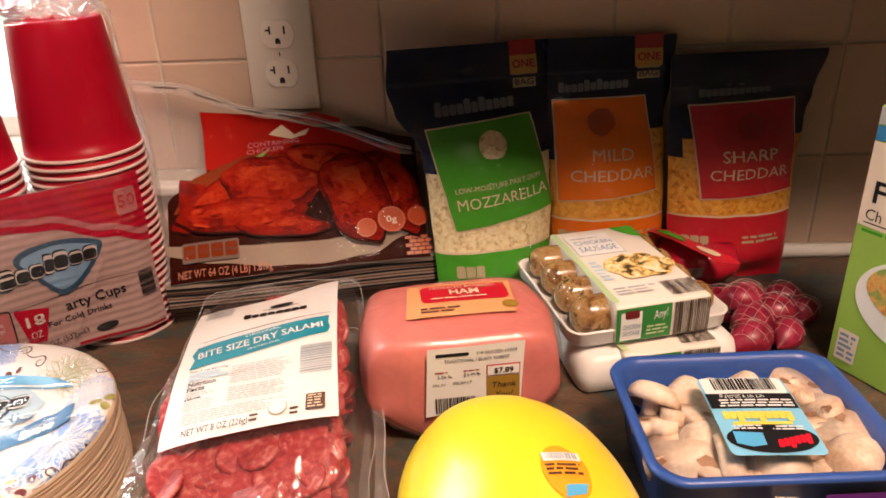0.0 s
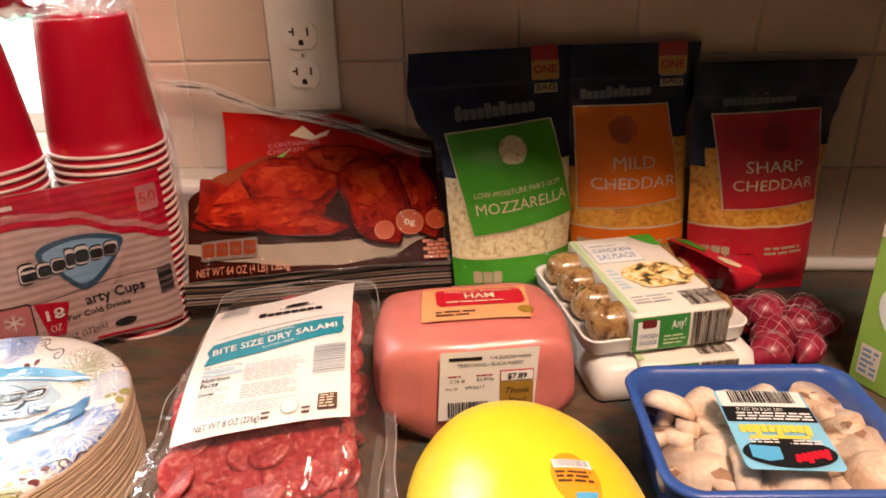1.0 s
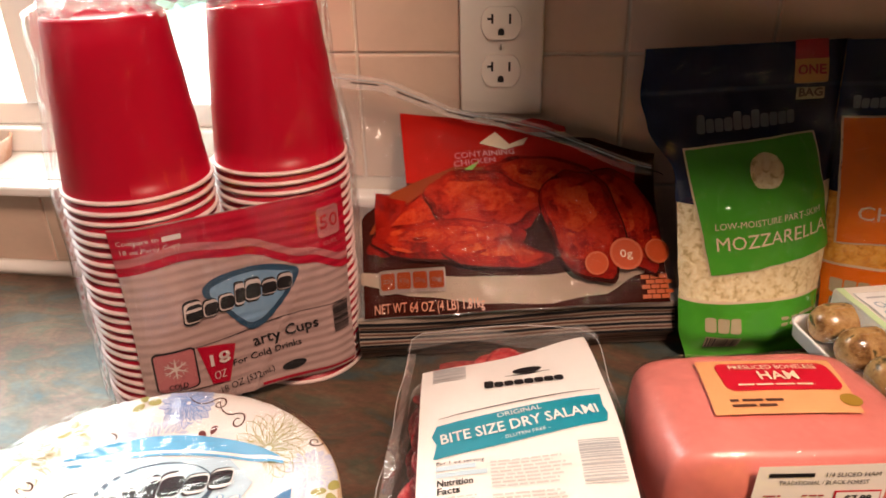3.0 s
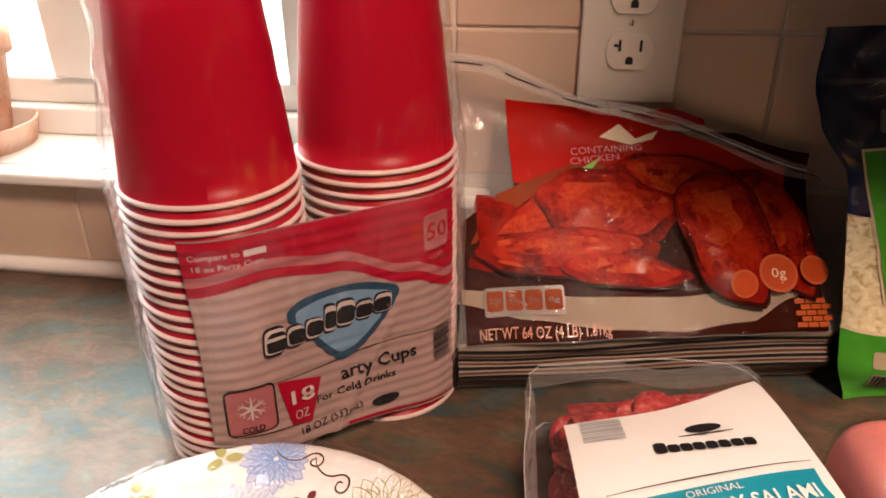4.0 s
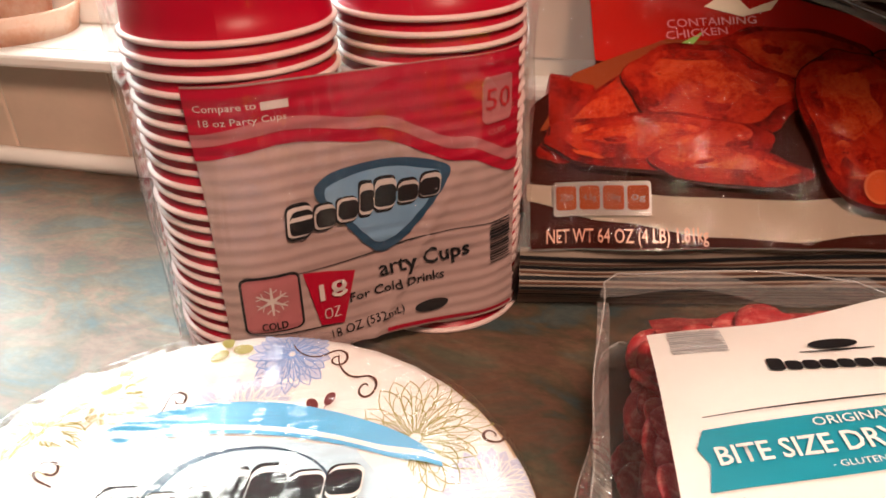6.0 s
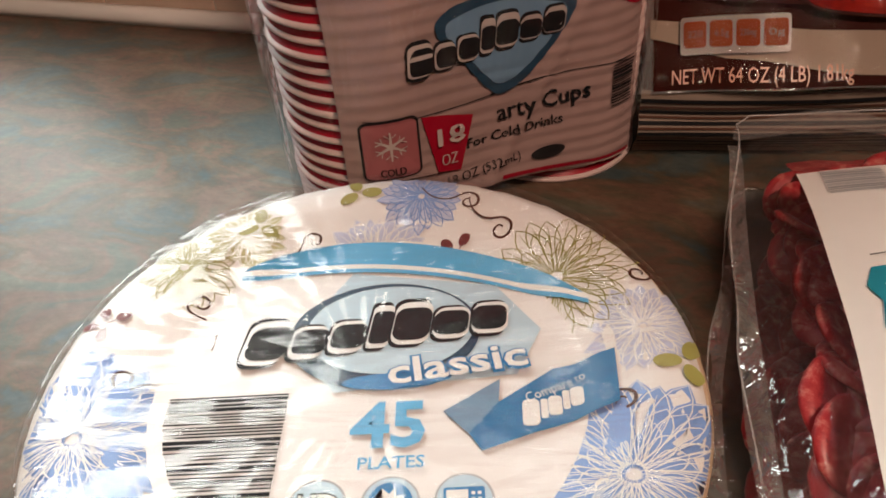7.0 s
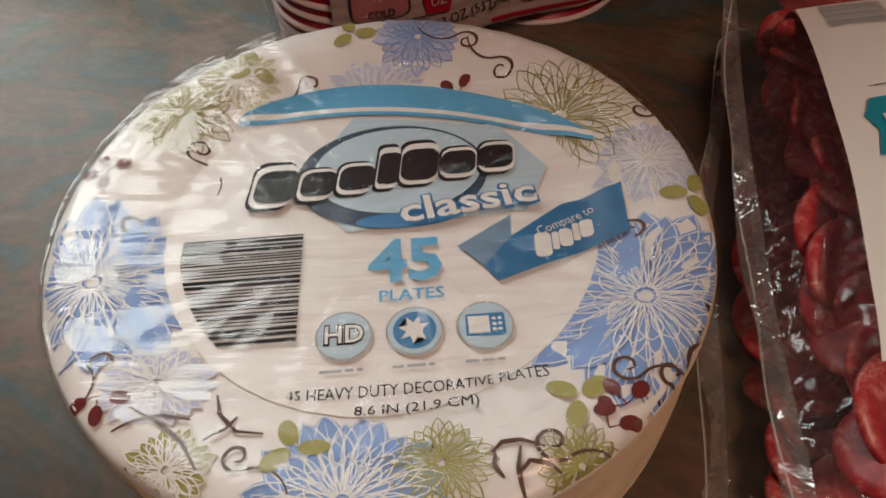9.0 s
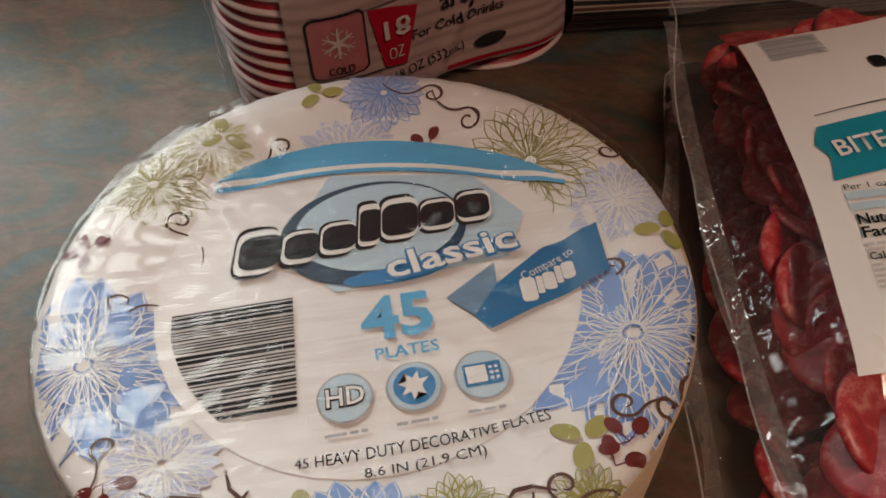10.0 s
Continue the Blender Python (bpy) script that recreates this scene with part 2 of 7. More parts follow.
I_STEEL, I_DSTEEL = ink("steel_blue_ink", (0.16, 0.28, 0.42)), ink("dark_steel_ink", (0.02, 0.06, 0.11))
I_PERI, I_PERI2 = ink("periwinkle_ink", (0.22, 0.37, 0.72)), ink("soft_periwinkle_ink", (0.55, 0.60, 0.78))
I_OLIVE, I_OLIVE2, I_MAROON, I_BROWN = ink("olive_ink", (0.36, 0.34, 0.10)), ink("pale_olive_ink", (0.56, 0.54, 0.30)), ink("maroon_ink", (0.15, 0.02, 0.02)), ink("brown_ink", (0.10, 0.045, 0.03))
I_PURPLE, I_YELLOW = ink("purple_ink", (0.22, 0.03, 0.40)), ink("yellow_ink", (0.80, 0.66, 0.10))
M_FILM_FOOD = film_mat("vacuum_film", (0.95, 0.95, 0.95), 1.0, 45.0, 0.9, 0.05)
M_FILM_THIN = film_mat("stretch_film", (0.98, 0.98, 0.98), 1.2, 34.0, 0.7, 0.05, most=0.2, stretch=(1, 1, 0.22), depth=0.004)
M_FILM_HAZY = film_mat("hazy_bag_film", (0.95, 0.95, 0.95), 1.0, 40.0, 0.8, 0.10, haze=0.22)
M_NET = mat("white_net", (0.62, 0.40, 0.42), 0.5)
M_FILM_WRAP = film_mat("plate_wrap_film", (0.98, 0.98, 0.98), 0.95, 38.0, 0.8, 0.10, most=0.085, stretch=(0.22, 1.7, 1), depth=0.0035)
M_BAGCLEAR = film_mat("cloudy_bag_plastic", (0.90, 0.88, 0.86), 1.2, 24.0, 0.9, 0.10, haze=0.13, most=0.25, depth=0.006)
# the gusset's white is darkened here, its shade put into the ink colour
I_WHITE_SHADED, I_DARKBROWN, I_BAGRED, I_DISH = ink("shaded_white_ink", (0.30, 0.24, 0.20), 0.35), ink("dark_brown_ink", (0.030, 0.004, 0.002), 0.45), ink("bag_red_ink", (0.36, 0.010, 0.006), 0.3), ink("dish_grey_ink", (0.30, 0.23, 0.18), 0.35)
I_CARROT, I_ORANGE2, I_ORANGE3, I_ORANGE4, I_ORANGE5, I_ORANGED = ink("carrot_ink", (0.20, 0.034, 0.010)), ink("badge_rim_ink", (0.52, 0.11, 0.04)), ink("badge_ink", (0.46, 0.065, 0.015)), ink("salmon_ink", (0.50, 0.17, 0.10)), ink("sticker_orange_ink", (0.80, 0.36, 0.02)), ink("dark_orange_ink", (0.44, 0.08, 0.01))
I_BRAND, I_CREAMD, I_NAVY2, I_GOLDD = ink("silver_blue_ink", (0.12, 0.145, 0.19)), ink("dull_cream_ink", (0.46, 0.40, 0.26)), ink("navy_ridge", (0.02, 0.03, 0.07), 0.15), ink("old_gold_ink", (0.34, 0.20, 0.03))
I_HAMGOLD, I_SKYL, I_LIMEP, I_GREEN2 = ink("ham_gold_ink", (0.74, 0.36, 0.16), 0.22), ink("light_sky_ink", (0.22, 0.55, 0.78)), ink("pale_lime_ink", (0.50, 0.66, 0.36)), ink("leaf_green_ink", (0.04, 0.24, 0.05))
M_CARD = mat("sleeve_card", (0.78, 0.74, 0.66), 0.4, noise_scale=30, noise_amount=0.05)
M_BROWNBAR = ink("dark_bar_ink", (0.07, 0.05, 0.04))
M_FILM_BAG2 = film_mat("zip_plastic", (0.95, 0.95, 0.95), 1.0, 20.0, 0.2, 0.12, haze=0.25)
M_FILM_BAGTOP = film_mat("bag_outer_film", (0.97, 0.97, 0.97), 0.92, 62.0, 0.9, 0.04, haze=0.0, most=0.10, depth=0.005)
M_FILM_CHEESE = film_mat("cheese_bag_film", (0.98, 0.98, 0.98), 1.35, 26.0, 1.0, 0.04, most=0.34, depth=0.010)
M_FILM_HAM = film_mat("ham_film", (0.98, 0.98, 0.98), 1.0, 46.0, 0.8, 0.05, depth=0.004)
M_FILM_SALAMI = film_mat("salami_film", (0.96, 0.96, 0.96), 1.36, 30.0, 1.0, 0.05, haze=0.022, most=0.55, stretch=(1.0, 0.7, 1), depth=0.006)
M_FILM_EDGE = film_mat("sealed_film", (0.92, 0.92, 0.92), 1.35, 44.0, 0.9, 0.07, haze=0.11, most=0.5, depth=0.006)
# M_SLEEVE: pinkish translucent film, darkened further in place of shade on the cups
M_SLEEVE = mat("shaded_translucent_film", (0.40, 0.275, 0.26), 0.30, noise_scale=14, noise_amount=0.22, bump=0.15, bump_scale=70)
I_REDFILM, I_BOXGREEN, I_CREAMB = ink("red_film_ink", (0.42, 0.012, 0.03), 0.2), ink("carton_green_ink", (0.30, 0.50, 0.08)), ink("warm_white_ink", (0.80, 0.68, 0.56))

I_RIBBON = ink("ribbon_blue_ink", (0.02, 0.17, 0.38))
# I_SLPINK, I_SLWHITE: pink and white ink darkened in place of the sleeve's shade
I_SLRED, I_SLPINK, I_SLWHITE = ink("sleeve_red_ink", (0.34, 0.005, 0.024)), ink("shaded_sleeve_pink_ink", (0.36, 0.12, 0.13)), ink("shaded_sleeve_white_ink", (0.50, 0.42, 0.40))
for m_ in (M_WING, M_WING2, M_WING3, I_DARKBROWN, I_BAGRED, I_DISH, I_WHITE_SHADED, I_CARROT, I_ORANGE2, I_ORANGE3, I_NAVY, I_NAVY2, I_GREEN, I_ORANGE, M_BLACK):
    m_.node_tree.nodes["Principled BSDF"].inputs["Specular IOR Level"].default_value = 0.15
for m_ in (M_RED, M_SLEEVE, I_SLRED, I_SLPINK):
    m_.node_tree.nodes["Principled BSDF"].inputs["Specular IOR Level"].default_value = 0.15
M_FILM_CUP = film_mat("cup_wrap_film", (0.97, 0.97, 0.97), 1.2, 24.0, 1.0, 0.03, most=0.4, stretch=(1, 1, 0.4), depth=0.010)
I_PLATEBOX = ink("facts_box_ink", (0.15, 0.10, 0.08))
for m_ in (M_WING, M_WING2, M_WING3, I_DARKBROWN, I_BAGRED, I_DISH, I_WHITE_SHADED, I_CARROT):
    m_.node_tree.nodes["Principled BSDF"].inputs["Specular IOR Level"].default_value = 0.02
I_FAINT = ink("faint_grey_ink", (0.58, 0.57, 0.57))

# ---- tools ----


def part(name, bm, material, parent=None, label="", smooth=True):
    """Links a bmesh as one mesh object under a thing or a part."""
    me = bpy.data.meshes.new(name)
    bm.to_mesh(me)
    bm.free()
    for m in (material if isinstance(material, (list, tuple)) else [material]):
        me.materials.append(m)
    if smooth:
        me.polygons.foreach_set("use_smooth", [True] * len(me.polygons))
    ob = new(name, me)
    ob.parent = parent
    if label:
        ob["label"] = label
    if name in ("bar_code", "small_print", "brand_bar", "pepper_print", "brick_print", "lettering", "zip_lettering"):
        ob["kind"] = "stuff"
    return ob


def thing(name, m, label, category, group="", kind=""):
    ob = new(name)
    ob.empty_display_size = 0.02
    ob.matrix_world = m
    return tagged(ob, label, category, group, kind)


def box_bm(x0, y0, z0, x1, y1, z1, bevel=0.0, seg=2):
    bm = bmesh.new()
    bmesh.ops.create_cube(bm, size=1)
    for v in bm.verts:
        v.co = Vector((x0 + (v.co.x + 0.5) * (x1 - x0), y0 + (v.co.y + 0.5) * (y1 - y0), z0 + (v.co.z + 0.5) * (z1 - z0)))
    if bevel:
        bmesh.ops.bevel(bm, geom=bm.edges[:], offset=bevel, segments=seg, affect="EDGES", profile=0.5)
    return bm


def grid_bm(fn, nu, nv, close_u=False):
    """A sheet of fn(a, b), a and b from 0 to 1."""
    bm = bmesh.new()
    cu = nu if close_u else nu + 1
    vs = [[bm.verts.new(fn(i / nu, j / nv)) for i in range(cu)] for j in range(nv + 1)]
    for j in range(nv):
        for i in range(nu):
            k = (i + 1) % cu
            bm.faces.new((vs[j][i], vs[j][k], vs[j + 1][k], vs[j + 1][i]))
    return bm


def revolve_bm(profile, n=48, sx=1.0, sy=1.0):
    """A turned body from (radius, height) pairs."""
    bm = bmesh.new()
    rings = []
    for r, z in profile:
        if r < 1e-6:
            rings.append([bm.verts.new((0, 0, z))])
        else:
            rings.append([bm.verts.new((sx * r * math.cos(2 * math.pi * i / n), sy * r * math.sin(2 * math.pi * i / n), z)) for i in range(n)])
    for a, b in zip(rings, rings[1:]):
        for i in range(n):
            k = (i + 1) % n
            if len(a) == 1 and len(b) == 1:
                continue
            if len(a) == 1:
                bm.faces.new((a[0], b[k], b[i]))
            elif len(b) == 1:
                bm.faces.new((a[i], a[k], b[0]))
            else:
                bm.faces.new((a[i], a[k], b[k], b[i]))
    return bm


def tube_bm(points, radius, n=6, flat=1.0):
    """A round strand along points."""
    bm = bmesh.new()
    rings = []
    pts = [Vector(p) for p in points]
    for i, p in enumerate(pts):
        d = (pts[min(i + 1, len(pts) - 1)] - pts[max(i - 1, 0)]).normalized()
        a = d.cross(Vector((0.13, 0.21, 0.97)))
        a = a.normalized() if a.length > 1e-4 else Vector((1, 0, 0))
        b = d.cross(a)
        rings.append([bm.verts.new(p + radius * (math.cos(2 * math.pi * k / n) * a + flat * math.sin(2 * math.pi * k / n) * b)) for k in range(n)])
    for r0, r1 in zip(rings, rings[1:]):
        for k in range(n):
            bm.faces.new((r0[k], r0[(k + 1) % n], r1[(k + 1) % n], r1[k]))
    return bm


def lumpy(bm, amount, scale, seed=0.0):
    """Pushes the verts about by a smooth noise."""
    for v in bm.verts:
        v.co += amount * noise.noise_vector(v.co * scale + Vector((seed, seed * 1.7, -seed)))
    return bm


def smoothstep(a, b, x):
    t = min(1.0, max(0.0, (x - a) / (b - a)))
    return t * t * (3 - 2 * t)


def lerp_table(rows, x):
    """Height at x between rows of (x, value), eased."""
    if x <= rows[0][0]:
        return rows[0][1]
    for (a, p), (b, q) in zip(rows, rows[1:]):
        if x <= b:
            return p + (q - p) * smoothstep(a, b, x)
    return rows[-1][1]


# ---- flat shapes for print, in label coordinates ----


def shape_rect(u0, v0, u1, v1, nu=1, nv=1):
    return grid_bm(lambda a, b: (u0 + a * (u1 - u0), v0 + b * (v1 - v0), 0), nu, nv)


def shape_poly(pts, cuts=0):
    bm = bmesh.new()
    bm.faces.new([bm.verts.new((x, y, 0)) for x, y in pts])
    bmesh.ops.triangulate(bm, faces=bm.faces[:])
    for _ in range(cuts):
        bmesh.ops.subdivide_edges(bm, edges=bm.edges[:], cuts=1, use_grid_fill=True)
    return bm


def shape_rrect(u0, v0, u1, v1, r, cuts=0):
    pts = []
    for cx, cy, a0 in ((u1 - r, v1 - r, 0), (u0 + r, v1 - r, 90), (u0 + r, v0 + r, 180), (u1 - r, v0 + r, 270)):
        pts += [(cx + r * math.cos(radians(a0 + 15 * k)), cy + r * math.sin(radians(a0 + 15 * k))) for k in range(7)]
    return shape_poly(pts, cuts)


def shape_ellipse(cu, cv, ru, rv, n=32, turn=0.0):
    c, s = math.cos(radians(turn)), math.sin(radians(turn))
    bm = bmesh.new()
    mid = bm.verts.new((cu, cv, 0))
    ring = []
    for k in range(n):
        x, y = ru * math.cos(2 * math.pi * k / n), rv * math.sin(2 * math.pi * k / n)
        ring.append(bm.verts.new((cu + c * x - s * y, cv + s * x + c * y, 0)))
    for k in range(n):
        bm.faces.new((mid, ring[k], ring[(k + 1) % n]))
    return bm


def shape_band(rows):
    """A band between lower and upper edges: rows of (u, low, high)."""
    bm = bmesh.new()
    vs = [(bm.verts.new((u, a, 0)), bm.verts.new((u, b, 0))) for u, a, b in rows]
    for p, q in zip(vs, vs[1:]):
        bm.faces.new((p[0], q[0], q[1], p[1]))
    return bm


def shape_stroke(pts, width):
    """A pen stroke along points, tapered at the ends."""
    bm = bmesh.new()
    ps = [Vector((*p, 0)) for p in pts]
    vs = []
    for i, p in enumerate(ps):
        d = (ps[min(i + 1, len(ps) - 1)] - ps[max(i - 1, 0)]).normalized()
        w = width * (0.45 + 0.55 * math.sin(math.pi * min(1, max(0, i / (len(ps) - 1)))))
        s = Vector((-d.y, d.x, 0)) * w / 2
        vs.append((bm.verts.new(p - s), bm.verts.new(p + s)))
    for a, b in zip(vs, vs[1:]):
        bm.faces.new((a[0], b[0], b[1], a[1]))
    return bm


def shape_text(words, u, v, height, width=None, align="CENTER", turn=0.0, weight=0.0, shear=0.0):
    """Words in the built-in font; height of a capital, and, where given, the width of the line."""
    cu = bpy.data.curves.new("words", "FONT")
    cu.body, cu.align_x, cu.size, cu.resolution_u, cu.offset, cu.shear = words, align, 1.0, 2, weight, shear
    ob = bpy.data.objects.new("words", cu)
    scene.collection.objects.link(ob)
    bpy.context.view_layer.update()
    me = bpy.data.meshes.new_from_object(ob.evaluated_get(bpy.context.evaluated_depsgraph_get()))
    bpy.data.objects.remove(ob)
    bm = bmesh.new()
    bm.from_mesh(me)
    bpy.data.meshes.remove(me)
    sy = height / 0.70
    xs = [w.co.x for w in bm.verts] or [0, 1]
    sx = width / (max(xs) - min(xs)) if width else sy
    c, s = math.cos(radians(turn)), math.sin(radians(turn))
    for w in bm.verts:
        x, y = w.co.x * sx, w.co.y * sy
        w.co = Vector((u + c * x - s * y, v + s * x + c * y, 0))
    bmesh.ops.triangulate(bm, faces=bm.faces[:])
    return bm


def merged(bms):
    out = bmesh.new()
    for b in bms:
        me = bpy.data.meshes.new("tmp")
        b.to_mesh(me)
        b.free()
        out.from_mesh(me)
        bpy.data.meshes.remove(me)
    return out


def shape_bars(u0, v0, u1, v1, n, seed, upright=True, gap=0.45):
    """A bar code of n bars of uneven width."""
    rng = random.Random(seed)
    w = [rng.choice((1, 1, 1.6, 2.4)) for _ in range(n)]
    g = [rng.choice((0.8, 1, 1.6)) for _ in range(n)]
    tot = sum(w) + sum(g)
    out, at = [], 0.0
    for a, b in zip(w, g):
        p, q = at / tot, (at + a) / tot
        if upright:
            out.append(shape_rect(u0 + p * (u1 - u0), v0, u0 + q * (u1 - u0), v1, 1, 4))
        else:
            out.append(shape_rect(u0, v0 + p * (v1 - v0), u1, v0 + q * (v1 - v0), 6, 1))
        at += a + b
    return merged(out)


def shape_lines(u0, v0, u1, v1, n, seed, fill=0.5, words=True):
    """Small print that cannot be read: n lines of short bars."""
    rng = random.Random(seed)
    out, h = [], (v1 - v0) / n
    for k in range(n):
        y = v0 + (k + (1 - fill) / 2) * h
        x = u0
        end = u1 - rng.random() * 0.25 * (u1 - u0)
        while x < end:
            w = min(end - x, h * rng.uniform(1.2, 3.6)) if words else end - x
            out.append(shape_rect(x, y, x + w, y + fill * h, 1, 1))
            x += w + h * 0.45
    return merged(out)


def shape_blobs(u, v, height, widths, rise=0.0, lean=0.0, tall=()):
    """Heavy rounded bars in the place of a brand's letters."""
    out, x = [], u
    for k, w in enumerate(widths):
        hh = height * (1.35 if k in tall else 1.0)
        y = v + rise * (x - u)
        b = shape_rrect(x, y, x + w * 0.92, y + hh, min(w * 0.92, hh) * 0.32)
        for q in b.verts:
            q.co.x += lean * (q.co.y - y)
        out.append(b)
        x += w
    return merged(out)


def printed(name, bm, fn, lift, material, parent, label=""):
    """Lays a flat shape on a surface fn(u, v) -> point, lift metres proud of it."""
    e = 0.0008
    for w in bm.verts:
        u, v = w.co.x, w.co.y
        p, pu, pv = Vector(fn(u, v)), Vector(fn(u + e, v)), Vector(fn(u, v + e))
        nrm = (pu - p).cross(pv - p)
        nrm = nrm.normalized() if nrm.length > 1e-12 else Vector((0, 0, 1))
        w.co = p + lift * nrm
    return part(name, bm, material, parent, label)


def smooth_loop(pts, n=4):
    """A closed curve through points."""
    out, m = [], len(pts)
    for i in range(m):
        p0, p1, p2, p3 = (pts[(i + k) % m] for k in (-1, 0, 1, 2))
        for k in range(n):
            t = k / n
            out.append(tuple(0.5 * (2 * b + (c - a) * t + (2 * a - 5 * b + 4 * c - d) * t * t + (3 * b - a - 3 * c + d) * t ** 3) for a, b, c, d in zip(p0, p1, p2, p3)))
    return out

# ---- the setting ----
WALL_Y, TILE = 0.762, 0.1155
WIN_R, WIN_L, SILL_Z = -0.43, -1.55, 0.105

bm = box_bm(-2.0, 0.02, -0.038, 1.6, WALL_Y, 0.0, 0.006, 3)
counter = part("worktop", bm, M_COUNTER, smooth=False)
tagged(counter, "mottled blue-green and brown laminate kitchen worktop", "countertop", kind="structure")
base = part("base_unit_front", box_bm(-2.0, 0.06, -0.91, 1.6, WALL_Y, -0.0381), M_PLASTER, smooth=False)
tagged(base, "plain painted base under the worktop", "cabinet", kind="structure")

wall = part("wall_north", merged([
    box_bm(WIN_R, WALL_Y + 0.0022, -0.91, 1.6, WALL_Y + 0.16, 1.53),
    box_bm(-2.0, WALL_Y + 0.0022, -0.91, WIN_R - 0.0001, WALL_Y + 0.16, SILL_Z - 0.012),
    box_bm(-2.0, WALL_Y + 0.0022, SILL_Z - 0.0119, WIN_L, WALL_Y + 0.16, 1.53),
    box_bm(WIN_L, WALL_Y + 0.0022, 1.15, WIN_R - 0.0001, WALL_Y + 0.16, 1.53)]), M_GROUT, smooth=False)
tagged(wall, "kitchen wall clad in square beige tiles with pale grout", "wall", kind="structure")
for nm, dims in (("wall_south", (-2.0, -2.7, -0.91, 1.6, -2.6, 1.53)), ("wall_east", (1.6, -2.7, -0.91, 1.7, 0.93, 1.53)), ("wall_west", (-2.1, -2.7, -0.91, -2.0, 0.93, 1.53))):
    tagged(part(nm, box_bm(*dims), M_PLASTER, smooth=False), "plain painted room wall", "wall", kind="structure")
tagged(part("ceiling", box_bm(-2.1, -2.7, 1.53, 1.7, 0.93, 1.6), M_CEILING, smooth=False), "plain unseen ceiling, darkened to cut bounced light", "ceiling", kind="structure")
tagged(part("floor", box_bm(-2.1, -2.7, -0.97, 1.7, 0.93, -0.91), M_FLOOR, smooth=False), "plain brown kitchen floor", "floor", kind="structure")
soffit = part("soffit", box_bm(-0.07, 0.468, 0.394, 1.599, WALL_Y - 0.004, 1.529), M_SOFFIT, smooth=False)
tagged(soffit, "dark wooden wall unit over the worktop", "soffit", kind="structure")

# bead along the foot of the wall
bead = bmesh.new()
prof = [(0.0, 0.0), (-0.010, 0.0), (-0.010, 0.007), (-0.006, 0.013), (0.0, 0.014)]
ends = [[bead.verts.new((x, WALL_Y - 0.001 + y, z)) for y, z in prof] for x in (-1.9, 1.59)]
for k in range(len(prof)):
    q = (k + 1) % len(prof)
    bead.faces.new((ends[0][k], ends[0][q], ends[1][q], ends[1][k]))
tagged(part("trim", bead, M_WHITE), "narrow cream bead where wall and worktop meet", "trim", kind="structure")

# window: sill board, frame, mullion, panes
window = thing("window_1", pose(0, 0, 0), "white wooden window with a deep sunlit sill", "window", kind="structure")
part("window_sill", box_bm(WIN_L, WALL_Y - 0.020, SILL_Z - 0.011, -0.285, WALL_Y + 0.004, SILL_Z, 0.003), M_WHITE, window, smooth=False)
part("window_sill", box_bm(WIN_L, WALL_Y + 0.0041, SILL_Z - 0.011, WIN_R - 0.0005, WALL_Y + 0.16, SILL_Z), M_WHITE, window, smooth=False)
WY = WALL_Y + 0.115
fr = [(WIN_L, SILL_Z, WIN_R, SILL_Z + 0.028, 0.030), (WIN_L, SILL_Z + 0.0282, WIN_R, SILL_Z + 0.055, 0.016), (WIN_L, SILL_Z + 0.0552, WIN_L + 0.05, 1.149, 0.03),
      (WIN_R - 0.05, SILL_Z + 0.0552, WIN_R - 0.0006, 1.149, 0.03), (-0.720, SILL_Z + 0.0552, -0.640, 1.149, 0.024), (WIN_L + 0.0501, 1.10, -0.7202, 1.149, 0.028), (-0.6398, 1.10, WIN_R - 0.0502, 1.149, 0.028)]
for k, (x0, z0, x1, z1, d) in enumerate(fr):
    part("mullion" if k == 4 else "window_frame", box_bm(x0, WY - d, z0, x1, WY + 0.02, z1, 0.003), M_WHITE, window, smooth=False)
for x0, x1 in ((WIN_L + 0.05, -0.72), (-0.64, WIN_R - 0.05)):
    p = part("pane", box_bm(x0, WY + 0.002, SILL_Z + 0.055, x1, WY + 0.006, 1.10), M_GLASS, window, smooth=False)
    p.visible_shadow = False

backdrop = part("backdrop", grid_bm(lambda a, b: (-14 + 28 * a, 9.0, -3 + 12 * b), 2, 2), M_GARDEN)
tagged(backdrop, "sunlit pale green garden far behind the window", "backdrop", kind="structure")

# the wall's tiles
tile_me = bpy.data.meshes.new("tile")
b = box_bm(0.0012, -0.0022, 0.0012, TILE - 0.0012, 0.003, TILE - 0.0012, 0.0016, 2)
b.to_mesh(tile_me)
b.free()
tile_me.materials.append(M_TILE)
for i in range(-10, 9):
    for j in range(0, 4):
        x, z = -0.314 + i * TILE, 0.0010 + j * TILE
        if x < WIN_R - 0.001 and z + TILE > SILL_Z - 0.01:
            if j > 0:
                continue
        t = new("tile", tile_me)
        t.parent = wall
        t.location = (x, WALL_Y + 0.0022, z)
        t.rotation_euler = (radians(random.uniform(-0.25, 0.25)), 0, radians(random.uniform(-0.25, 0.25)))
        if x < -0.29 and j == 0:
            t.scale = (1, 1, (SILL_Z - 0.0125) / TILE)

# ---- electrical outlet ----


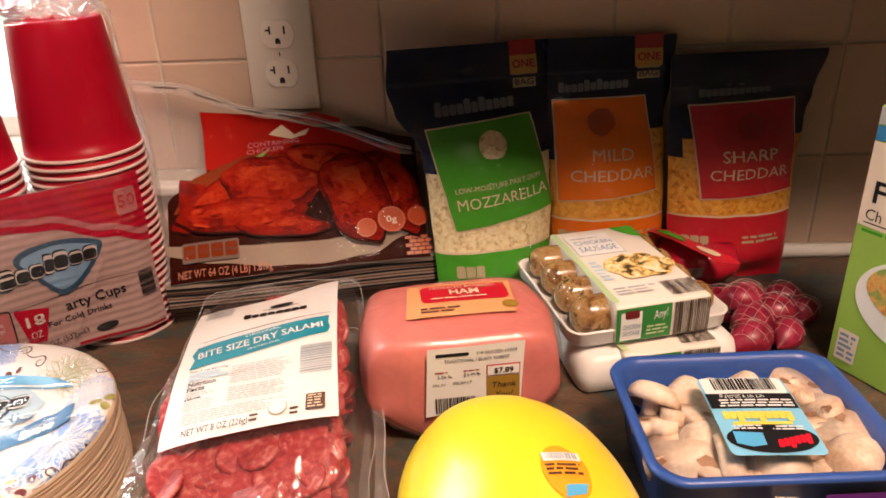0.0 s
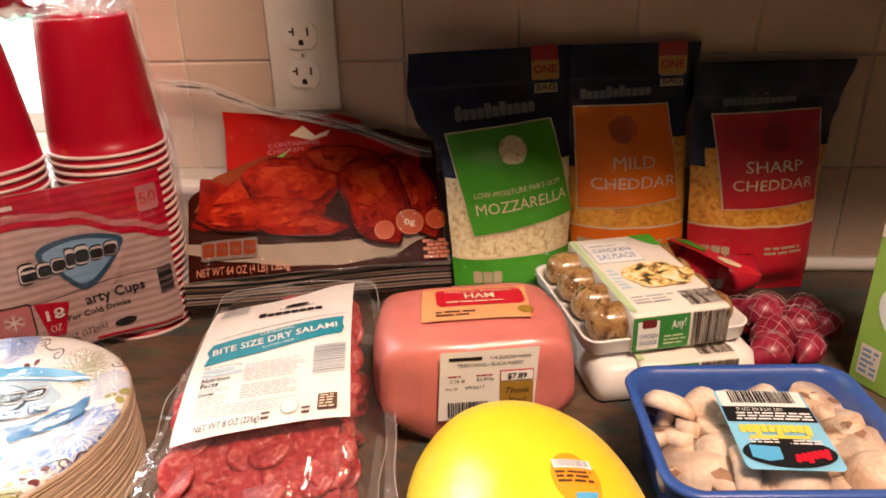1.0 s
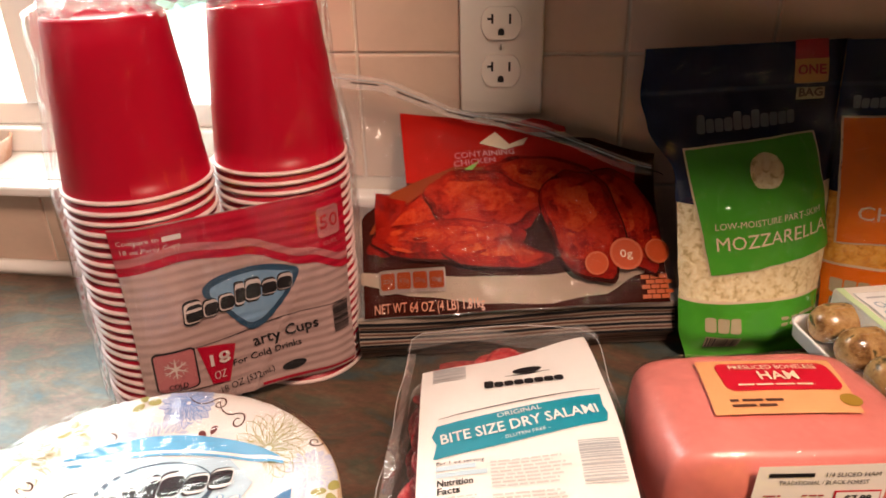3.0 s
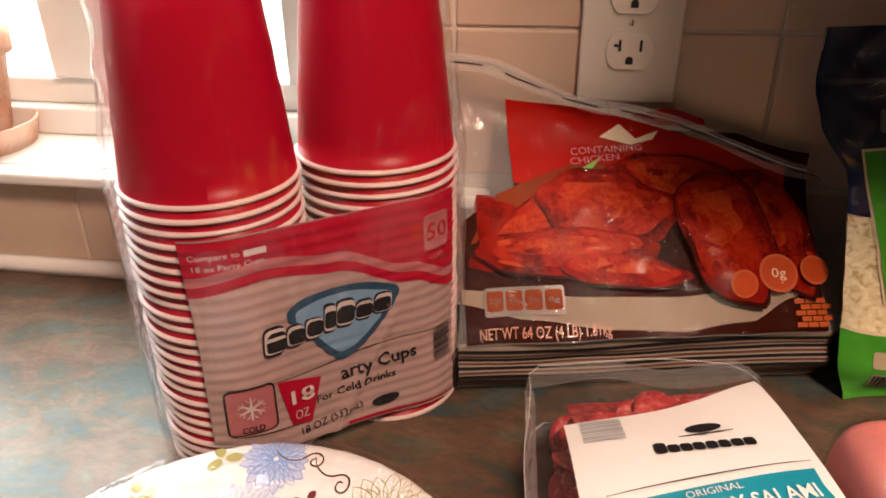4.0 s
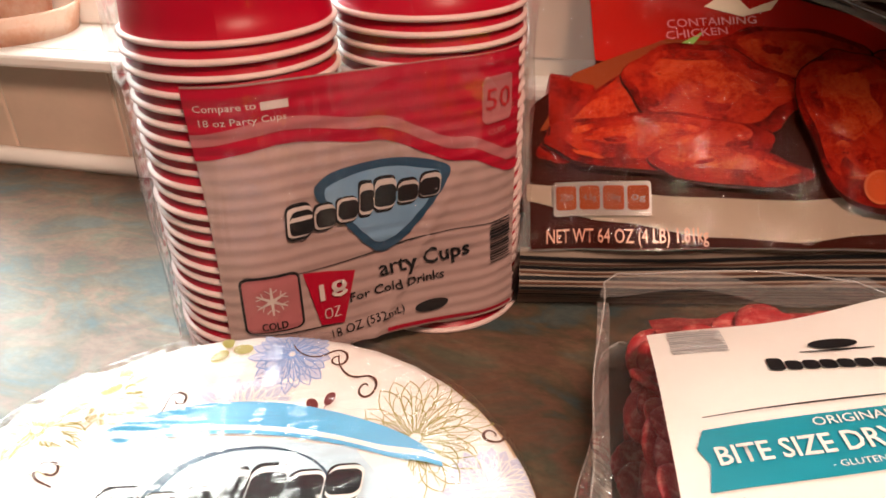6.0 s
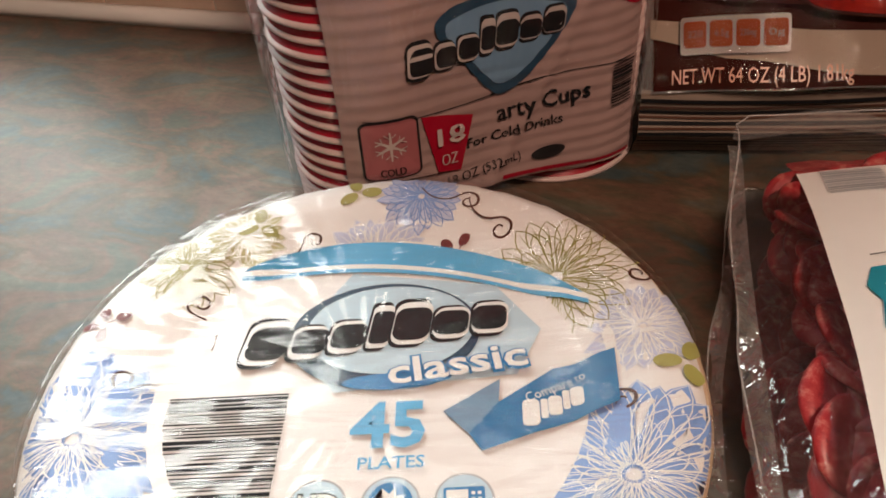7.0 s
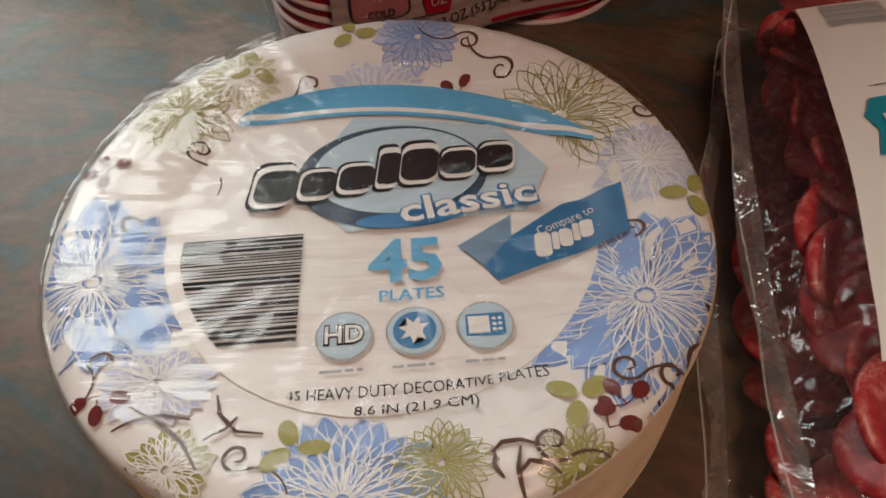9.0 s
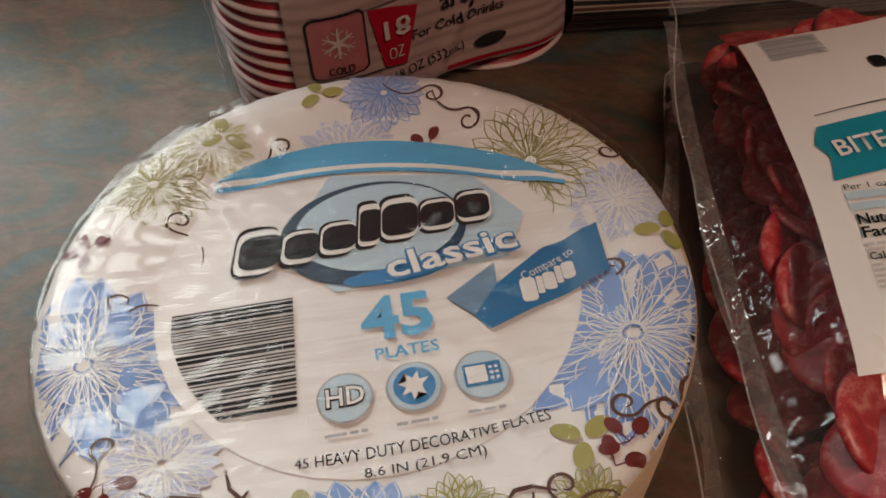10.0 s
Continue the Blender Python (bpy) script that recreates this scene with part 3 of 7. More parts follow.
def outlet(x, z):
    o = thing("electrical_outlet", pose(x, WALL_Y - 0.0002, z), "ivory plastic duplex wall outlet with two sockets", "outlet")
    plate = box_bm(-0.035, -0.0055, -0.057, 0.035, 0, 0.057, 0.002, 3)
    part("cover_plate", plate, M_OUTLET, o)
    for s in (-1, 1):
        zz = s * 0.0195
        b = bmesh.new()
        ring = []
        for k in range(40):
            a = 2 * math.pi * k / 40
            px, pz = 0.0172 * math.cos(a), max(-0.0135, min(0.0135, 0.0172 * math.sin(a)))
            ring.append((px, pz))
        lo = [b.verts.new((p, -0.0054, zz + q)) for p, q in ring]
        hi = [b.verts.new((p * 0.96, -0.0078, zz + q * 0.96)) for p, q in ring]
        for k in range(40):
            q = (k + 1) % 40
            b.faces.new((lo[k], lo[q], hi[q], hi[k]))
        b.faces.new(hi[::-1])
        rc = part("socket", b, M_OUTLET2, o, smooth=False)
        y0, y1 = -0.0083, -0.0076
        part("slot", box_bm(-0.0082, y0, zz + 0.0000, -0.0064, y1, zz + 0.0078), M_DARK, rc, smooth=False)
        part("slot", box_bm(-0.0115, y0, zz + 0.0030, -0.0083, y1, zz + 0.0048), M_DARK, rc, smooth=False)
        part("slot", box_bm(0.0064, y0, zz + 0.0000, 0.0082, y1, zz + 0.0078), M_DARK, rc, smooth=False)
        g = bmesh.new()
        pts = [(0.0026 * math.cos(radians(a)), 0.0026 * math.sin(radians(a))) for a in range(0, 181, 20)] + [(-0.0026, -0.003), (0.0026, -0.003)]
        g.faces.new([g.verts.new((p, y0, zz - 0.0062 + q)) for p, q in pts])
        part("slot", g, M_DARK, rc, smooth=False)
    sc = revolve_bm([(0.0, 0.0012), (0.0022, 0.0010), (0.0028, 0.0)], 16)
    bmesh.ops.rotate(sc, verts=sc.verts[:], matrix=Matrix.Rotation(radians(90), 3, "X"))
    bmesh.ops.translate(sc, verts=sc.verts[:], vec=(0, -0.0055, 0))
    screw = part("screw", sc, M_OUTLET, o)
    part("screw_slot", box_bm(-0.0005, -0.0070, -0.002, 0.0005, -0.0066, 0.002), M_DARK, screw, smooth=False)


outlet(-0.1870, 0.2385)

# ---- party cups ----
CUP_R, CUP_H, CUP_STEP, CUP_N = 0.0495, 0.114, 0.00745, 25


def cup_mesh():
    """An upside-down drinking cup with a rolled white rim."""
    rb = 0.0365
    prof = [(0.0, CUP_H - 0.004), (rb - 0.004, CUP_H - 0.004), (rb - 0.003, CUP_H), (rb - 0.001, CUP_H), (rb, CUP_H - 0.002)]
    for k in range(1, 8):
        f = k / 8
        prof.append((rb + f * (CUP_R - 0.0022 - rb) + (0.0004 if k in (3, 5) else 0), CUP_H - 0.002 - f * (CUP_H - 0.0055)))
    n_red = len(prof)
    for a in range(100, -141, -30):
        prof.append((CUP_R - 0.0019 + 0.0019 * math.cos(radians(a)), 0.0015 + 0.0015 * math.sin(radians(a))))
    prof += [(CUP_R - 0.0042, 0.004), (rb - 0.003, CUP_H - 0.006)]
    b = revolve_bm(prof, 56)
    b.faces.ensure_lookup_table()
    for fc in b.faces:
        r = max(math.hypot(v.co.x, v.co.y) for v in fc.verts)
        fc.material_index = 1 if max(v.co.z for v in fc.verts) < 0.0034 and r > CUP_R - 0.004 else 0
    me = bpy.data.meshes.new("cup")
    b.to_mesh(me)
    b.free()
    me.materials.append(M_RED)
    me.materials.append(M_RIM)
    me.polygons.foreach_set("use_smooth", [True] * len(me.polygons))
    return me


cups = thing("cup_package", pose(-0.3885, 0.6110, 0, 0, 0, 37.0) @ Matrix.Diagonal((1.035, 1.035, 1, 1)), "shrink-wrapped pack of fifty red party cups standing upside down", "party cups")
_cup = cup_mesh()
for side in (-1, 1):
    for k in range(CUP_N):
        c = new("cup", _cup)
        c.parent = cups
        c.location = (side * 0.0497 + random.uniform(-0.0006, 0.0006), random.uniform(-0.0006, 0.0006), k * CUP_STEP)


def cup_sleeve(s, z, r=CUP_R + 0.0012):
    """The wrap round both stacks: s metres along from the middle of the front."""
    h = 0.0497
    if s > h:
        a = (s - h) / r
        return (h + r * math.sin(a), -r * math.cos(a), z)
    if s < -h:
        a = (-h - s) / r
        return (-h - r * math.sin(a), -r * math.cos(a), z)
    return (s, -r + 0.004 * (1 - (s / h) ** 2) * 0.5, z)


# ---- paper plates ----
plates = thing("plate_package", pose(-0.356, 0.393, 0, 0, 0, 0), "wrapped stack of forty-five floral paper plates", "paper plates")
PLATE_R, PLATE_Z = 0.1093, 0.061


def plate_height(r):
    return lerp_table([(0, -0.0095), (0.068, -0.0095), (0.080, -0.0055), (0.092, -0.0012), (0.101, 0.0), (0.1075, -0.0012), (0.1093, -0.004)], r)


def plate_mesh(name, rings, m):
    prof = [(r, plate_height(r)) for r in rings]
    prof += [(PLATE_R - 0.0002, -0.0051), (PLATE_R - 0.002, -0.0046)]
    b = revolve_bm(prof, 96)
    for v in b.verts:
        a, r = math.atan2(v.co.y, v.co.x), math.hypot(v.co.x, v.co.y)
        if r > 0.08:
            v.co.z += 0.0003 * math.sin(60 * a) * smoothstep(0.08, 0.1, r)
    me = bpy.data.meshes.new(name)
    b.to_mesh(me)
    b.free()
    me.materials.append(m)
    me.polygons.foreach_set("use_smooth", [True] * len(me.polygons))
    return me


_pl = plate_mesh("plate", [0.085, 0.092, 0.101, 0.1075, PLATE_R], M_PLATE_EDGE)
_top = plate_mesh("plate", [0.0, 0.03, 0.06, 0.070, 0.075, 0.080, 0.086, 0.092, 0.097, 0.101, 0.1045, 0.1075, PLATE_R], M_PLATE)
for k in range(45):
    p = new("plate", _top if k == 44 else _pl)
    p.parent = plates
    p.location = (random.uniform(-0.0008, 0.0008), random.uniform(-0.0008, 0.0008), 0.0062 + (PLATE_Z - 0.0062) * k / 44)
    p.rotation_euler = (0, 0, random.uniform(0, 6))

# ---- ham ----
ham = thing("ham", pose(-0.012, 0.494, 0, 0, 0, 8) @ Matrix.Diagonal((1.03, 1.08, 1.08, 1)), "film-wrapped half boneless pink ham with a price label", "ham")


def ham_body(a, b):
    """a round the section from the top, b along the depth."""
    t = 2 * math.pi * a
    c, s = math.cos(t), math.sin(t)
    e = 0.40
    x = 0.074 * math.copysign(abs(s) ** e, s)
    z = 0.0425 * math.copysign(abs(c) ** (0.34 if c > 0 else 0.80), c)
    if z < 0:
        x *= 1 - 0.42 * (abs(z) / 0.0425) ** 2.2
    else:
        x *= 1 - 0.03 * (z / 0.0425)
    f = 1 - 0.10 * (2 * b - 1) ** 2 - 0.35 * max(0, abs(2 * b - 1) - 0.9) / 0.1
    return Vector((x * f, -0.047 + 0.094 * b, 0.0425 + z * f + 0.0))


hb = grid_bm(ham_body, 72, 28, True)
for b_ in (0, 28):
    ring = [v for v in hb.verts][b_ * 72:(b_ + 1) * 72]
    hb.faces.new(ring if b_ else ring[::-1])
bmesh.ops.recalc_face_normals(hb, faces=hb.faces[:])
lumpy(hb, 0.0016, 28)
part("meat", hb, M_HAM, ham)

# ---- squash ----
squash = thing("squash", pose(0.022, 0.300, 0, 0, 0, 12), "smooth bright yellow spaghetti squash", "squash")
sb = revolve_bm([(0.0565 * math.sin(math.pi * k / 28) ** 0.92, -0.062 * math.cos(math.pi * k / 28)) for k in range(29)], 56)
for v in sb.verts:
    a = math.atan2(v.co.y, v.co.x)
    v.co.x *= 1 + 0.008 * math.cos(9 * a)
    v.co = Vector((v.co.x * 1.17, v.co.z * 1.5, v.co.y * 1.04 + 0.0588))
lumpy(sb, 0.001, 20)
part("rind", sb, M_SQUASH, squash)

# ---- mushroom tray ----
tray = thing("mushroom_tray", pose(0.178, 0.402, 0, 0, 0, 2.5), "blue plastic tray of sliced white mushrooms under film", "mushrooms")


def tray_ring(a, hx, hy, r, z):
    """A rounded rectangle, a from 0 to 1 round it."""
    n = 4 * a
    k, f = int(n) % 4, n - int(n)
    ang = radians(90 * k + 90 * f)
    cx, cy = ((hx - r), (hy - r))
    sx, sy = ((1, 1), (-1, 1), (-1, -1), (1, -1))[k]
    return Vector((sx * cx + r * math.cos(ang), sy * cy + r * math.sin(ang), z))


def rect_shell(levels, n=10):
    """A hollow tray from levels of (half width, half depth, corner radius, height)."""
    b = bmesh.new()
    rings = [[b.verts.new(tray_ring(i / (4 * n), *lv)) for i in range(4 * n)] for lv in levels]
    for r0, r1 in zip(rings, rings[1:]):
        for i in range(4 * n):
            k = (i + 1) % (4 * n)
            b.faces.new((r0[i], r0[k], r1[k], r1[i]))
    b.faces.new(rings[0][::-1])
    b.faces.new(rings[-1])
    return b


tb = rect_shell([(0.062, 0.050, 0.014, 0.0005), (0.065, 0.053, 0.016, 0.004), (0.074, 0.061, 0.020, 0.054), (0.0785, 0.0655, 0.022, 0.056), (0.080, 0.067, 0.023, 0.059), (0.0785, 0.0655, 0.022, 0.0615),
                 (0.0735, 0.0605, 0.019, 0.0605), (0.072, 0.059, 0.018, 0.054), (0.0635, 0.0515, 0.015, 0.006), (0.06, 0.048, 0.014, 0.003)])
part("tray", tb, M_BLUE, tray)


def mushroom_slice(k):
    """A thick slice through cap and stem, with a brown band of gills on both cut faces."""
    rng = random.Random(k)
    w, h, t = rng.uniform(0.017, 0.022), rng.uniform(0.017, 0.021), rng.uniform(0.008, 0.011)
    dome = [(w * math.cos(math.pi * i / 18), 0.22 * h + 0.78 * h * math.sin(math.pi * i / 18) ** 0.8) for i in range(19)]
    foot = [(-w * 0.94, -0.10 * h), (-0.62 * w, -0.16 * h), (-0.40 * w, 0.02 * h), (-0.32 * w, -0.40 * h), (0.0, -0.50 * h), (0.32 * w, -0.42 * h), (0.40 * w, 0.02 * h), (0.62 * w, -0.16 * h), (w * 0.94, -0.10 * h)]
    b = bmesh.new()
    out = dome + foot
    lo = [b.verts.new((x, -t / 2, z)) for x, z in out]
    hi = [b.verts.new((x, t / 2, z)) for x, z in out]
    b.faces.new(lo)
    b.faces.new(hi[::-1])
    n = len(out)
    for i in range(n):
        q = (i + 1) % n
        fc = b.faces.new((lo[q], lo[i], hi[i], hi[q]))
        fc.material_index = 0
    bmesh.ops.bevel(b, geom=[e for e in b.edges if len(e.link_faces) == 2 and e.calc_face_angle(0) > 0.9 and abs(e.verts[0].co.y - e.verts[1].co.y) < 1e-6], offset=t * 0.25, segments=2, affect="EDGES")
    for sgn in (-1, 1):
        for side in (-1, 1):
            band = [(0.34, 0.30), (0.58, 0.46), (0.80, 0.36), (0.93, 0.08), (0.72, 0.14), (0.50, 0.12)]
            vs = [b.verts.new((side * w * x, sgn * (t / 2 + 0.0005), h * z)) for x, z in band]
            b.faces.new(vs if side * sgn < 0 else vs[::-1]).material_index = 1
    lumpy(b, 0.0014, 60, k)
    me = bpy.data.meshes.new("mushroom_slice")
    b.to_mesh(me)
    b.free()
    for m in (M_MUSH, M_GILL):
        me.materials.append(m)
    me.polygons.foreach_set("use_smooth", [True] * len(me.polygons))
    return me


def mushroom_cap(k):
    """A halved cap: a domed white back and a hollow brown gill side."""
    b = revolve_bm([(0.0, 0.013), (0.008, 0.0122), (0.015, 0.0095), (0.0195, 0.004), (0.0205, -0.001), (0.0185, -0.004), (0.0155, -0.003)], 20)
    for f in b.faces:
        f.material_index = 0
    g = revolve_bm([(0.0155, -0.003), (0.012, 0.001), (0.0065, 0.003), (0.006, -0.012), (0.0, -0.013)], 20)
    for f in g.faces:
        f.material_index = 1 if f.calc_center_median().z > -0.004 and math.hypot(*f.calc_center_median().xy) > 0.0064 else 0
    m_ = bpy.data.meshes.new("tmp")
    g.to_mesh(m_)
    b.from_mesh(m_)
    g.free()
    lumpy(b, 0.0022, 42, k * 1.7)
    me = bpy.data.meshes.new("mushroom_slice")
    b.to_mesh(me)
    b.free()
    for m in (M_MUSH, M_GILL):
        me.materials.append(m)
    me.polygons.foreach_set("use_smooth", [True] * len(me.polygons))
    return me


_ms, _mc = [mushroom_slice(k) for k in range(5)], [mushroom_cap(k) for k in range(5)]
rng = random.Random(4)
for gx in range(6):
    for gy in range(4):
        for layer in range(2):
            cap = rng.random() < 0.5
            o = new("mushroom_slice", rng.choice(_mc if cap else _ms))
            o.parent = tray
            o.location = (-0.050 + gx * 0.0200 + rng.uniform(-0.005, 0.005), -0.036 + gy * 0.0240 + rng.uniform(-0.005, 0.005), 0.024 + 0.018 * layer + rng.uniform(-0.003, 0.003))
            if cap:
                o.rotation_euler = (radians(rng.uniform(-65, 65)), radians(rng.uniform(-65, 65)), radians(rng.uniform(0, 360)))
                o.scale = (1.0, 0.88, 1.05)
            else:
                o.rotation_euler = (radians(rng.choice((-90, 90)) + rng.uniform(-28, 28)), radians(rng.uniform(-25, 25)), radians(rng.uniform(0, 360)))
                o.scale = (1.12, 1.0, 1.12)

# ---- print and wrap on the cup pack ----
SL_ = CUP_R + 0.0030


def sleeve(s, z):
    rib = 0.00028 * math.sin(2 * math.pi * z / CUP_STEP) * (0.4 + 0.6 * smoothstep(-0.02, 0.03, abs(s - 0.01)))
    crease = 0.0016 * math.exp(-((s - 0.018 - 0.55 * (z - 0.06)) / 0.0035) ** 2) * smoothstep(0.13, 0.08, z)
    x, y, zz = cup_sleeve(s, z, SL_ + rib + crease)
    return (x + 0.0006 * math.sin(40 * zz + 30 * s), y + 0.0008 * math.sin(48 * s + 30 * zz), zz)


def sleeve_band(rows_lo, rows_hi, n=40, s0=-0.080, s1=0.079):
    return grid_bm(lambda a, b: (s0 + a * (s1 - s0), lerp_table(rows_lo, s0 + a * (s1 - s0)) * (1 - b) + lerp_table(rows_hi, s0 + a * (s1 - s0)) * b, 0), n, 110)


_lo = [(-0.08, 0.030), (-0.03, 0.014), (0.11, 0.010)]
_hi = [(-0.08, 0.164), (0.11, 0.163)]
label_cup = printed("label", sleeve_band(_lo, _hi, 70), sleeve, 0.0, M_SLEEVE, cups, "white and red printed paper sleeve")
_arc = [(-0.08, 0.130), (-0.040, 0.1345), (0.0, 0.129), (0.045, 0.111), (0.075, 0.098), (0.11, 0.095)]
printed("red_band", sleeve_band(_arc, [(s, 0.1632) for s in (-0.08, 0.11)], 70), sleeve, 0.0005, I_SLRED, label_cup)
printed("pale_band", sleeve_band([(s, z + 0.0065) for s, z in _arc], [(s, z + 0.0125) for s, z in _arc], 70), sleeve, 0.0008, I_SLPINK, label_cup)
printed("lettering", merged([shape_text("Compare to", -0.0760, 0.1525, 0.0036, 0.026, "LEFT"), shape_rect(-0.048, 0.1515, -0.036, 0.1555, 3, 1), shape_text("18 oz Party Cups", -0.0755, 0.1460, 0.0036, 0.037, "LEFT")]), sleeve, 0.0010, I_SLWHITE, label_cup)
printed("count_box", shape_rrect(0.054, 0.128, 0.0725, 0.1515, 0.003, 2), sleeve, 0.0010, I_SLPINK, label_cup)
printed("lettering", shape_text("50", 0.0632, 0.135, 0.0105, 0.0150), sleeve, 0.0014, I_DKRED, label_cup)
printed("lettering", shape_text("CUPS", 0.0632, 0.1215, 0.0028, 0.011), sleeve, 0.0010, I_SLPINK, label_cup)
_drop = smooth_loop([(-0.004, 0.069), (-0.018, 0.088), (-0.029, 0.103), (-0.028, 0.112), (-0.014, 0.1175), (0.008, 0.119), (0.026, 0.115), (0.038, 0.108), (0.030, 0.092), (0.016, 0.076), (0.006, 0.069)])
printed("logo", shape_poly(_drop, 2), sleeve, 0.0011, I_DSTEEL, label_cup)
printed("logo", shape_poly([(0.003 + (x - 0.003) * 0.86, 0.097 + (z - 0.097) * 0.80) for x, z in _drop], 2), sleeve, 0.0016, I_STEEL, label_cup)
_w = [0.0135, 0.0115, 0.0115, 0.0075, 0.0120, 0.0115, 0.0115]
printed("logo", shape_blobs(-0.0470, 0.0845, 0.0150, _w, 0.135, 0.1, (0, 3, 4)), sleeve, 0.0019, M_BLACK, label_cup)
printed("logo", shape_blobs(-0.0462, 0.0860, 0.0122, _w, 0.135, 0.1, (0, 3, 4)), sleeve, 0.0022, I_SLWHITE, label_cup)
printed("logo", shape_blobs(-0.0450, 0.0875, 0.0092, [w * 0.98 for w in _w], 0.135, 0.1, (0, 3, 4)), sleeve, 0.0026, M_BLACK, label_cup)
printed("lettering", merged([shape_text("arty Cups", 0.0230, 0.0540, 0.0095, 0.050, turn=4, weight=0.012), shape_text("For Cold Drinks", 0.0070, 0.0420, 0.0058, 0.052, turn=3, weight=0.01)]), sleeve, 0.0011, M_BLACK, label_cup)
printed("lettering", shape_text("18 OZ (532mL)", -0.0100, 0.0235, 0.0056, 0.040, turn=7), sleeve, 0.0011, M_BLACK, label_cup)
printed("frame_line", merged([shape_stroke([(-0.069 + 0.0075 * k, 0.0690 - 0.0035 * math.sin(k * 0.33)) for k in range(20)], 0.0007), shape_stroke([(-0.07 + 0.006 * k, 0.034 - 0.0005 * k) for k in range(8)], 0.0007)]), sleeve, 0.0010, M_BLACK, label_cup)
printed("cold_badge", shape_rrect(-0.0715, 0.0345, -0.0430, 0.0685, 0.004, 2), sleeve, 0.0011, M_BLACK, label_cup)
printed("cold_badge", shape_rrect(-0.0702, 0.0357, -0.0443, 0.0673, 0.0035, 2), sleeve, 0.0014, I_SLPINK, label_cup)
printed("snowflake", merged([shape_stroke([(-0.0573 - 0.008 * math.cos(radians(a)), 0.0540 - 0.008 * math.sin(radians(a))), (-0.0573, 0.0540), (-0.0573 + 0.008 * math.cos(radians(a)), 0.0540 + 0.008 * math.sin(radians(a)))], 0.0016) for a in (30, 90, 150)]
                           + [shape_stroke([(-0.0573 + 0.0075 * math.cos(radians(a + d)), 0.054 + 0.0075 * math.sin(radians(a + d))), (-0.0573 + 0.0045 * math.cos(radians(a)), 0.054 + 0.0045 * math.sin(radians(a)))], 0.0011) for a in range(30, 390, 60) for d in (-22, 22)]), sleeve, 0.0018, I_SLWHITE, label_cup)
printed("lettering", shape_text("COLD", -0.0573, 0.0380, 0.0034, 0.012, weight=0.02), sleeve, 0.0026, M_BLACK, label_cup)
printed("size_badge", shape_poly([(-0.0415, 0.0655), (-0.0150, 0.0600), (-0.0230, 0.0300), (-0.0350, 0.0320)], 2), sleeve, 0.0013, I_SLRED, label_cup)
printed("lettering", merged([shape_text("18", -0.0290, 0.0475, 0.0095, 0.0145, weight=0.02), shape_text("OZ", -0.0292, 0.0365, 0.0055, 0.0085)]), sleeve, 0.0030, I_SLWHITE, label_cup)
printed("oval_mark", shape_ellipse(0.0255, 0.0265, 0.0095, 0.0040, 24, 4), sleeve, 0.0011, M_BLACK, label_cup)
printed("bar_code", shape_bars(0.060, 0.046, 0.074, 0.072, 16, 3, upright=False), sleeve, 0.0011, M_BLACK, label_cup)
printed("red_line", shape_band([(s, lerp_table(_lo, s) + 0.0022, lerp_table(_lo, s) + 0.0045) for s in [0.0 + 0.004 * k for k in range(20)]]), sleeve, 0.0010, I_SLRED, label_cup)


def cup_wrap(a, b):
    """Clear film round both stacks, drawn in over the top."""
    per = 4 * 0.0497 + 2 * math.pi * SL_
    s = a * per
    h, r = 0.0497, SL_ + 0.0022
    z = 0.001 + b * 0.305
    top = smoothstep(0.17, 0.29, z)
    r *= 1 - 0.20 * top
    if s < 2 * h:
        p = Vector((s - h, -r, z))
    elif s < 2 * h + math.pi * SL_:
        t = (s - 2 * h) / SL_
        p = Vector((h + r * math.sin(t), -r * math.cos(t), z))
    elif s < 4 * h + math.pi * SL_:
        p = Vector((h - (s - 2 * h - math.pi * SL_), r, z))
    else:
        t = (s - 4 * h - math.pi * SL_) / SL_
        p = Vector((-h - r * math.sin(t), r * math.cos(t), z))
    q = p + noise.noise_vector(p * 38) * 0.0016 + noise.noise_vector(Vector((p.x * 120, p.y * 120, p.z * 16))) * 0.0011
    if z > 0.296:
        q.x *= 0.9
        q.y *= 0.55
    return q


wrap = part("wrap", grid_bm(cup_wrap, 150, 60, True), M_FILM_CUP, cups, "clear crinkled shrink wrap")
wrap.visible_shadow = False
# gathered film and a red twist over the top
knot = grid_bm(lambda a, b: Vector((-0.085 + 0.17 * a, -0.035 + 0.07 * b, 0.300 + 0.010 * noise.noise(Vector((a * 9, b * 7, 2))) + 0.008 * noise.noise(Vector((a * 22, b * 19, 5))))), 60, 30)
k_ = part("wrap_top", knot, M_FILM_HAZY, cups, "gathered clear film over the cups")
k_.visible_shadow = False
for kx in (-0.012, 0.012, 0.0):
    part("top_flap", lumpy(grid_bm(lambda a, b: Vector((kx + 0.030 * (a - 0.5), -0.03 + 0.03 * b, 0.309 + 0.006 * math.sin(5 * a + 3 * b + 90 * kx))), 14, 10), 0.004, 60, 3 + kx * 100), I_RED, cups, "crumpled red printed film end")

# ---- print and wrap on the plate pack ----
plates.matrix_world = pose(-0.356, 0.393, 0, 0, 0, 18.7)


def plate_top(u, v):
    return (u, v, PLATE_Z + plate_height(math.hypot(u, v)))


def film_top(u, v):
    r = math.hypot(u, v)
    return (u, v, PLATE_Z + plate_height(r) + 0.0012)


def fine(bm, cuts=1):
    bmesh.ops.subdivide_edges(bm, edges=bm.edges[:], cuts=cuts, use_grid_fill=True)
    return bm


